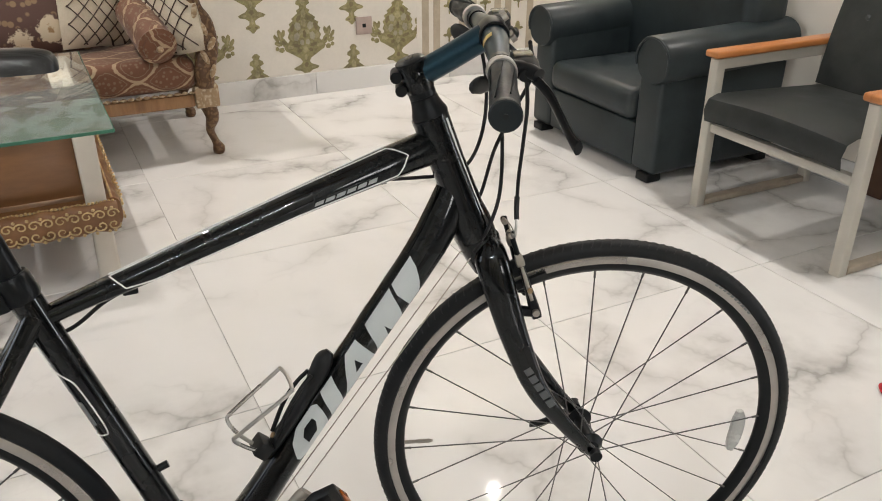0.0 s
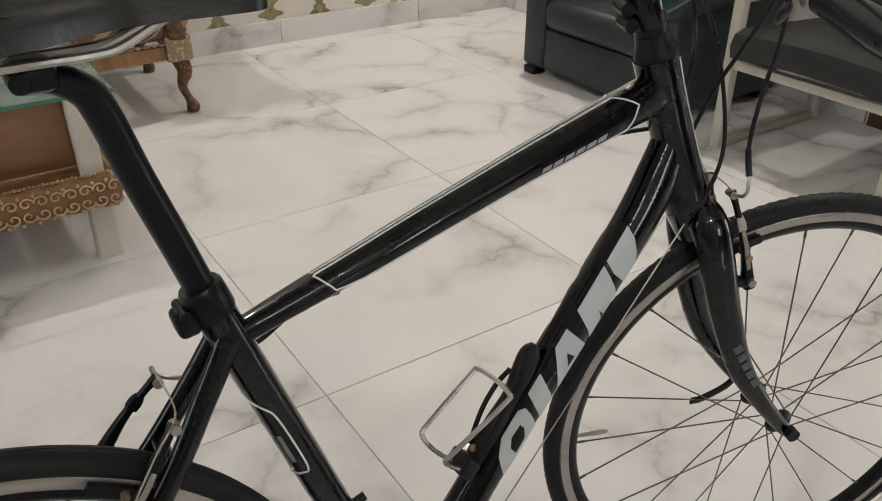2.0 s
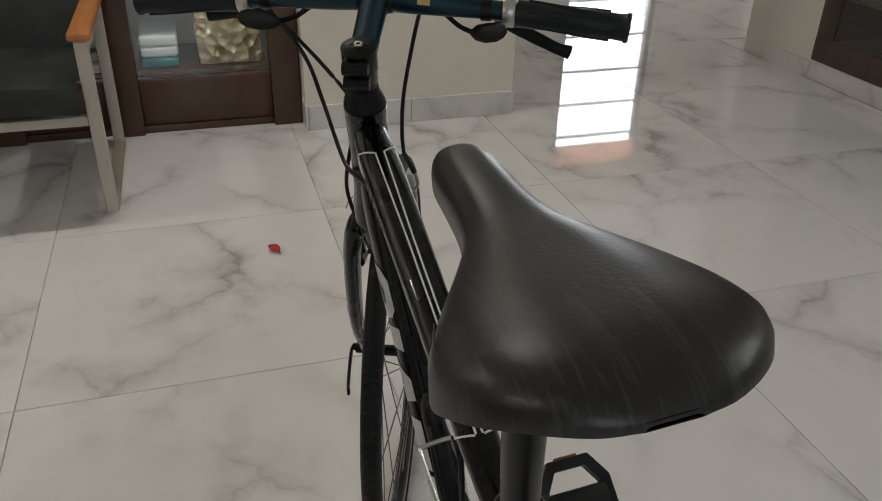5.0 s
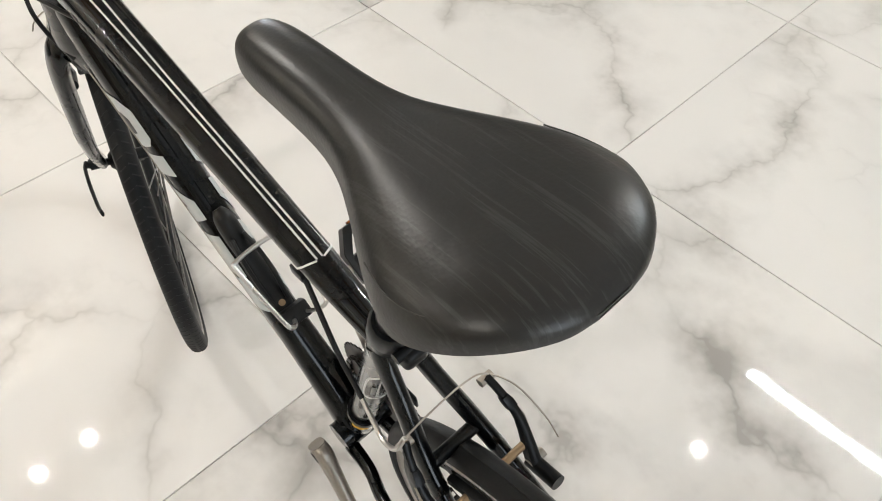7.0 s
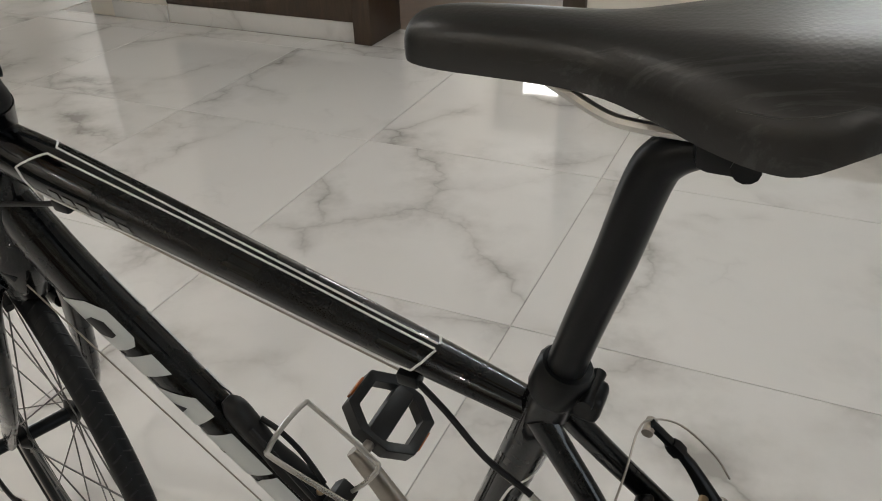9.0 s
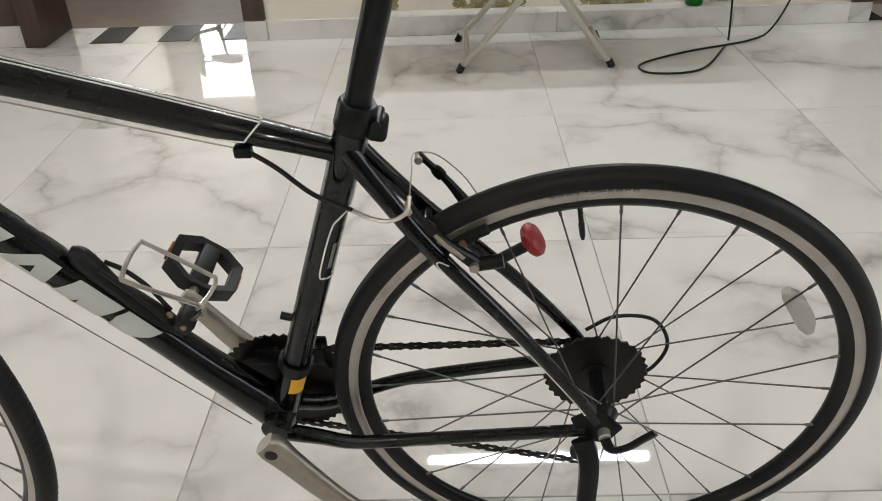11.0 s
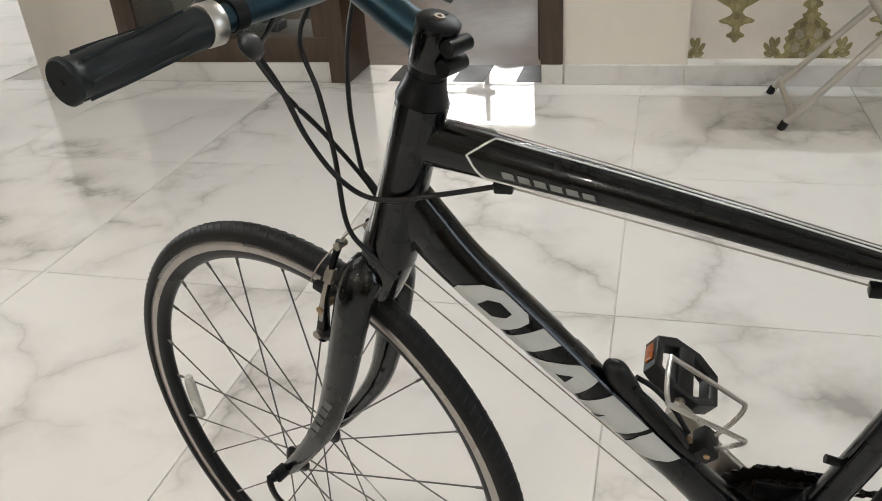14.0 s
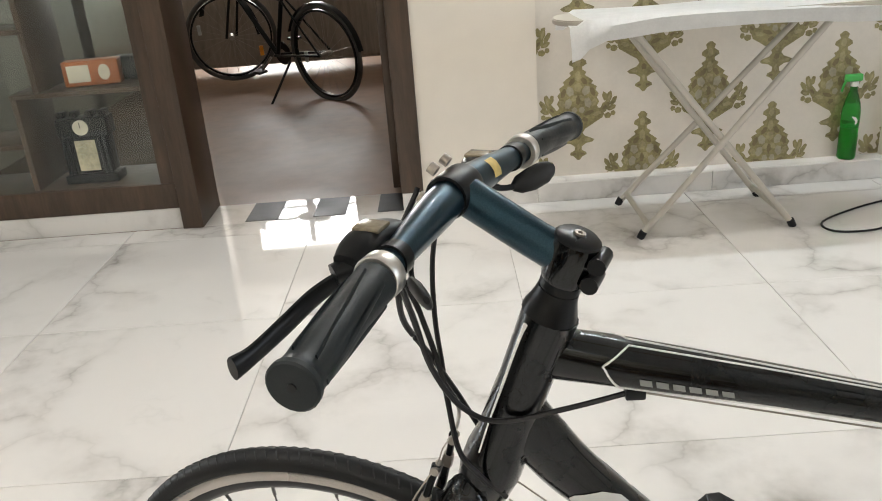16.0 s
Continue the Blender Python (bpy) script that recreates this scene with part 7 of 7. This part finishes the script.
for i in range(nx):
    for j in range(ny):
        bm.faces.new((gv[i][j], gv[i + 1][j], gv[i + 1][j + 1], gv[i][j + 1]))
bmesh.ops.solidify(bm, geom=bm.faces[:], thickness=0.003)
tagged(part("cloth", bm, M["white"]), "white cloth draped over the ironing board", "cloth").matrix_world = Matrix.Translation((-0.50, -2.38, 0))

# green bottle on the marble ledge of the niche
bot = root("spray_bottle", Matrix.Translation((-1.225, S_WALL - 0.038, SK + 0.001)), "green plastic spray bottle with a white collar on the marble ledge", "bottle")
part("body", revolve(bmesh.new(), [(0.0, 0.003), (0.016, 0.0), (0.033, 0.0), (0.0375, 0.008), (0.0375, 0.095), (0.0360, 0.110), (0.0360, 0.140), (0.0375, 0.155), (0.0375, 0.205), (0.032, 0.240), (0.021, 0.275), (0.0140, 0.297), (0.0140, 0.312), (0.0, 0.312)], 28, axis="Z", closed=False), M["green"], bot)
part("filling", revolve(bmesh.new(), [(0.0, 0.004), (0.032, 0.004), (0.0350, 0.010), (0.0350, 0.095), (0.0335, 0.110), (0.0335, 0.138), (0.0, 0.138)], 24, axis="Z", closed=False), M["greenplastic"], bot)
part("collar", revolve(bmesh.new(), [(0.0, 0.312), (0.0170, 0.312), (0.0170, 0.328), (0.015, 0.331), (0.0, 0.331)], 24, axis="Z", closed=False), M["labelwhite"], bot, "white screw collar")
part("trigger_head", box(bmesh.new(), (-0.030, -0.012, 0.3315), (0.042, 0.012, 0.362), 0.007, 3), M["greenplastic"], bot, "green trigger head")
part("trigger", sweep(bmesh.new(), smooth_path([(0.034, 0, 0.340, 0.006, 0.005), (0.044, 0, 0.318, 0.006, 0.005), (0.050, 0, 0.292, 0.006, 0.004)], 4), n=8), M["greenplastic"], bot)
mark = bmesh.new()
sweep(mark, smooth_path([(0.012, 0.0360, 0.190, 0.004, 0.0008), (0.002, 0.0380, 0.184, 0.0055, 0.0008), (-0.008, 0.0372, 0.170, 0.005, 0.0008), (-0.004, 0.0378, 0.156, 0.003, 0.0008)], 4), lat=(1, 0, 0.2), n=8)
part("mark", mark, M["labelwhite"], bot, "small white printed shape")

# power cable and socket
sock = root("wall_socket", Matrix.Translation((-1.62, S_WALL + 0.0005, 0.28)), "grey wall socket plate with a white plug", "socket")
part("plate", new_box((-0.045, 0.0, -0.045), (0.045, 0.010, 0.045), 0.003), M["socketpink"], sock)
part("inset", new_box((-0.030, 0.010, -0.030), (0.030, 0.013, 0.030), 0.002), M["dial"], sock)
part("plug", new_box((-0.018, 0.013, -0.018), (0.018, 0.045, 0.018), 0.005), M["labelwhite"], sock)
cord = root("power_cable", Matrix.Identity(4), "black power cable looping on the floor", "cable")
part("cord", wire([(-1.62, S_WALL + 0.045, 0.27), (-1.60, S_WALL + 0.07, 0.16), (-1.52, S_WALL + 0.12, 0.03), (-1.40, -2.46, 0.006), (-1.10, -2.33, 0.006), (-0.90, -2.20, 0.006), (-0.92, -2.10, 0.006), (-1.10, -2.12, 0.006), (-1.25, -2.35, 0.006), (-1.32, -2.50, 0.02), (-1.30, -2.52, 0.35), (-1.22, -2.45, 0.70), (-1.12, -2.42, 0.80)], 0.0042, 8, 8), M["cable"], cord)

# petals on the floor
def petal(x, y, rz, size):
    bm = bmesh.new()
    n = 8
    gv = []
    for i in range(n + 1):
        u = i / n
        w = size * 0.27 * math.sin(math.pi * u) ** 0.7
        gv.append([bm.verts.new((size * (u - 0.5), w * v, 0.004 + 0.006 * (v - 0.2) ** 2 + 0.005 * math.sin(3 * u))) for v in (-1, -0.4, 0.2, 0.8)])
    for p, q in zip(gv, gv[1:]):
        for j in range(3):
            bm.faces.new((p[j], p[j + 1], q[j + 1], q[j]))
    bmesh.ops.remove_doubles(bm, verts=bm.verts, dist=1e-5)
    bmesh.ops.solidify(bm, geom=bm.faces[:], thickness=0.0006)
    tagged(part("petal", bm, M["petal"]), "curled red flower petal lying on the tiles", "petal", "petals").matrix_world = pose(x, y, 0, 0, 0, rz)


petal(1.64, 0.05, 35, 0.052)

# things in the showcase
YC = CY1 - 0.15
clock = root("mantel_clock", Matrix.Translation((2.055, YC, 0.206)), "dark castle-shaped clock with cream dial and picture", "clock")
part("base", new_box((-0.115, -0.05, 0.0), (0.115, 0.06, 0.04), 0.005), M["plastic"], clock)
part("body", new_box((-0.095, -0.04, 0.041), (0.095, 0.045, 0.205), 0.004), M["plastic"], clock)
part("upper", new_box((-0.11, -0.045, 0.206), (0.11, 0.05, 0.285), 0.004), M["plastic"], clock)
for x in (-0.09, -0.035, 0.035, 0.09):
    part("turret", new_box((x - 0.014, -0.03, 0.286), (x + 0.014, 0.03, 0.312), 0.003), M["plastic"], clock)
for s in (-1, 1):
    for k in range(2):
        part("column", new_rod((s * (0.068 + 0.022 * k), 0.05, 0.041), (s * (0.068 + 0.022 * k), 0.05, 0.20), 0.008), M["plastic"], clock)
part("dial", revolve(bmesh.new(), [(0.0, 0.0), (0.033, 0.0), (0.033, 0.006), (0.0, 0.006)], 28, closed=False), M["dial"], clock, "cream round dial", local=Matrix.Translation((0, 0.051, 0.247)))
part("hand_bar", new_box((-0.0015, 0.058, 0.247), (0.0015, 0.059, 0.270)), M["plastic"], clock, smooth=False)
part("picture", new_box((-0.045, 0.0455, 0.055), (0.045, 0.048, 0.19), 0.001), M["picture"], clock, "faded framed picture")
box_clock = root("box_clock", Matrix.Translation((1.975, YC - 0.02, 0.622)) @ pose(0, 0, 0, 0, 0, 8), "orange wooden box clock with pale panels", "clock")
part("case", new_box((-0.115, -0.04, 0.0), (0.115, 0.04, 0.105), 0.008, 3), M["orangebox"], box_clock)
part("panel", new_box((0.005, 0.0405, 0.018), (0.095, 0.043, 0.088), 0.002), M["dial"], box_clock)
part("dial", revolve(bmesh.new(), [(0.0, 0.0), (0.026, 0.0), (0.026, 0.004), (0.0, 0.004)], 24, closed=False), M["dial"], box_clock, local=Matrix.Translation((-0.055, 0.0405, 0.053)) @ Matrix.Diagonal((0.9, 1, 1.25, 1)))
shoe = root("black_box", Matrix.Translation((1.83, YC - 0.11, 0.622)), "black leather case standing on the shelf", "case")
part("case", new_box((-0.06, -0.05, 0.0), (0.09, 0.05, 0.10), 0.02, 3), M["blackleather"], shoe)
tro = root("trophy", Matrix.Translation((2.46, YC + 0.03, 0.413)), "small silver trophy cup on the shelf", "trophy")
part("cup", revolve(bmesh.new(), [(0.0, 0.0), (0.032, 0.0), (0.032, 0.02), (0.012, 0.035), (0.008, 0.07), (0.022, 0.10), (0.034, 0.14), (0.030, 0.17), (0.010, 0.185), (0.006, 0.20), (0.0, 0.205)], 24, axis="Z", closed=False), M["alloy"], tro)
for s in (-1, 1):
    part("handle", wire([(s * 0.028, 0, 0.11), (s * 0.05, 0, 0.125), (s * 0.05, 0, 0.15), (s * 0.030, 0, 0.155)], 0.003), M["alloy"], tro)
# folded linen in the east cupboard
for y, z, mt, lb in ((0.33, 0.227, "teal", "folded teal towel on the cupboard shelf"), (0.33, 0.268, "white", "folded white linen on the cupboard shelf"), (0.33, 0.309, "white", "folded white linen on the cupboard shelf")):
    t = part("folded_linen", new_box((E_WALL + 0.10, y - 0.07, z), (E_WALL + 0.38, y + 0.07, z + 0.04), 0.012, 3), M[mt])
    tagged(t, lb, "linen", "linen")

gift = part("gift_box", new_box((E_WALL + 0.09, -0.06, 0.227), (E_WALL + 0.40, 0.19, 0.60), 0.02, 2), M["foil"])
tagged(gift, "box wrapped in crumpled gold foil on the shelf", "gift box")
ns = root("wall_socket", Matrix.Translation((1.585, N_WALL - 0.0035, 0.335)), "dusty pink wall socket plate on the damask paper", "socket")
part("plate", new_box((-0.045, -0.010, -0.045), (0.045, 0.0, 0.045), 0.003), M["socketpink"], ns)
part("hole", new_box((-0.010, -0.011, -0.010), (0.010, -0.0095, 0.010), 0.001), M["plastic"], ns)

# the other bicycle, in the back room
far = root("parked_bicycle", Matrix.Translation((1.715, -5.605, 0.03)) @ pose(0, 0, 0, 0, -5, -39.5) @ pose(0, 0, 0, -6, 0, 0), "black city bicycle parked in the back room", "bicycle")
FR = 0.355
for cx, turn in ((-0.53, 0), (0.53, 53)):
    m = Matrix.Translation((cx, 0, FR)) @ pose(0, 0, 0, 0, 0, turn)
    w = part("wheel", revolve(bmesh.new(), [(0.30, -0.012), (0.315, -0.012), (0.315, 0.012), (0.30, 0.012)], 64), M["satinblack"], far, local=m)
    part("tyre", revolve(bmesh.new(), [(FR - 0.018 + 0.018 * math.cos(a), 0.018 * math.sin(a)) for a in [2 * math.pi * i / 10 for i in range(10)]], 72), M["greyrubber"], w)
    part("hub", new_rod((0, -0.05, 0), (0, 0.05, 0), 0.018), M["dullalloy"], w)
    mesh = None
    for i in range(20):
        a = 2 * math.pi * i / 20
        d = Vector((math.cos(a), 0, math.sin(a)))
        if mesh is None:
            o = part("spoke", new_rod((0, 0, 0.015), (0, 0, 0.302), 0.0013, n=5), M["dullalloy"], w)
            mesh = o.data
        else:
            o = new("spoke", mesh)
            o.parent = w
        o.matrix_basis = d.to_track_quat("Z", "Y").to_matrix().to_4x4()
    part("reflector", box(bmesh.new(), (-0.016, -0.008, -0.040), (0.016, 0.008, 0.040), 0.005), M["amber"] if cx > 0 else M["clear"], w, local=Matrix.Translation((-0.21, 0.0, -0.14) if cx > 0 else (0.21, 0.0, -0.05)))
    if cx > 0:
        part("reflector", box(bmesh.new(), (-0.014, -0.008, -0.038), (0.014, 0.008, 0.038), 0.005), M["clear"], w, "clear spoke reflector", local=Matrix.Translation((0.235, 0.0, 0.08)))
for a, b, r in (((0.0, 0, 0.28), (-0.17, 0, 0.80), 0.017), ((0.0, 0, 0.28), (0.40, 0, 0.72), 0.019), ((-0.13, 0, 0.70), (0.38, 0, 0.80), 0.017), ((0.36, 0, 0.88), (0.41, 0, 0.70), 0.020)):
    part("frame_tube", new_rod(a, b, r), M["satinblack"], far)
for s in (-1, 1):
    part("fork_blade", new_rod((0.41, 0.04 * s, 0.68), (0.53, 0.05 * s, FR), 0.011), M["satinblack"], far)
    part("stay", new_rod((0.0, 0.03 * s, 0.28), (-0.53, 0.06 * s, FR), 0.009), M["satinblack"], far)
    part("stay", new_rod((-0.14, 0.02 * s, 0.72), (-0.53, 0.06 * s, FR), 0.008), M["satinblack"], far)
    part("crank_arm", new_rod((0, 0.07 * s, 0.28), (0.12 * s, 0.08 * s, 0.16 if s > 0 else 0.40), 0.009), M["dullalloy"], far)
    part("pedal", new_box((0.12 * s - 0.04, 0.09 * s - 0.03, (0.15 if s > 0 else 0.39)), (0.12 * s + 0.04, 0.09 * s + 0.05, (0.17 if s > 0 else 0.41)), 0.004), M["plastic"], far)
    part("mudguard", sweep(bmesh.new(), [(s * 0.53 + 0.365 * math.cos(radians(q)), 0, FR + 0.365 * math.sin(radians(q)), 0.024, 0.002) for q in range(20, 171, 10)], n=8), M["satinblack"], far)
part("chainring", revolve(bmesh.new(), [(0.03, -0.05), (0.09, -0.05), (0.09, -0.045), (0.03, -0.045)], 40, m=Matrix.Translation((0, 0, 0.28))), M["chainsteel"], far)
part("saddle", new_box((-0.32, -0.07, 0.90), (-0.05, 0.07, 0.96), 0.03, 3), M["saddle"], far)
part("seat_post", new_rod((-0.17, 0, 0.80), (-0.20, 0, 0.91), 0.013), M["dullalloy"], far)
part("handlebar", wire([(0.30, 0.28, 1.02), (0.38, 0.18, 1.04), (0.35, 0.0, 1.0), (0.38, -0.18, 1.04), (0.30, -0.28, 1.02)], 0.012), M["satinblack"], far)
part("kickstand", new_rod((-0.20, 0.06, 0.27), (-0.19, 0.30, 0.0), 0.009), M["satinblack"], far)
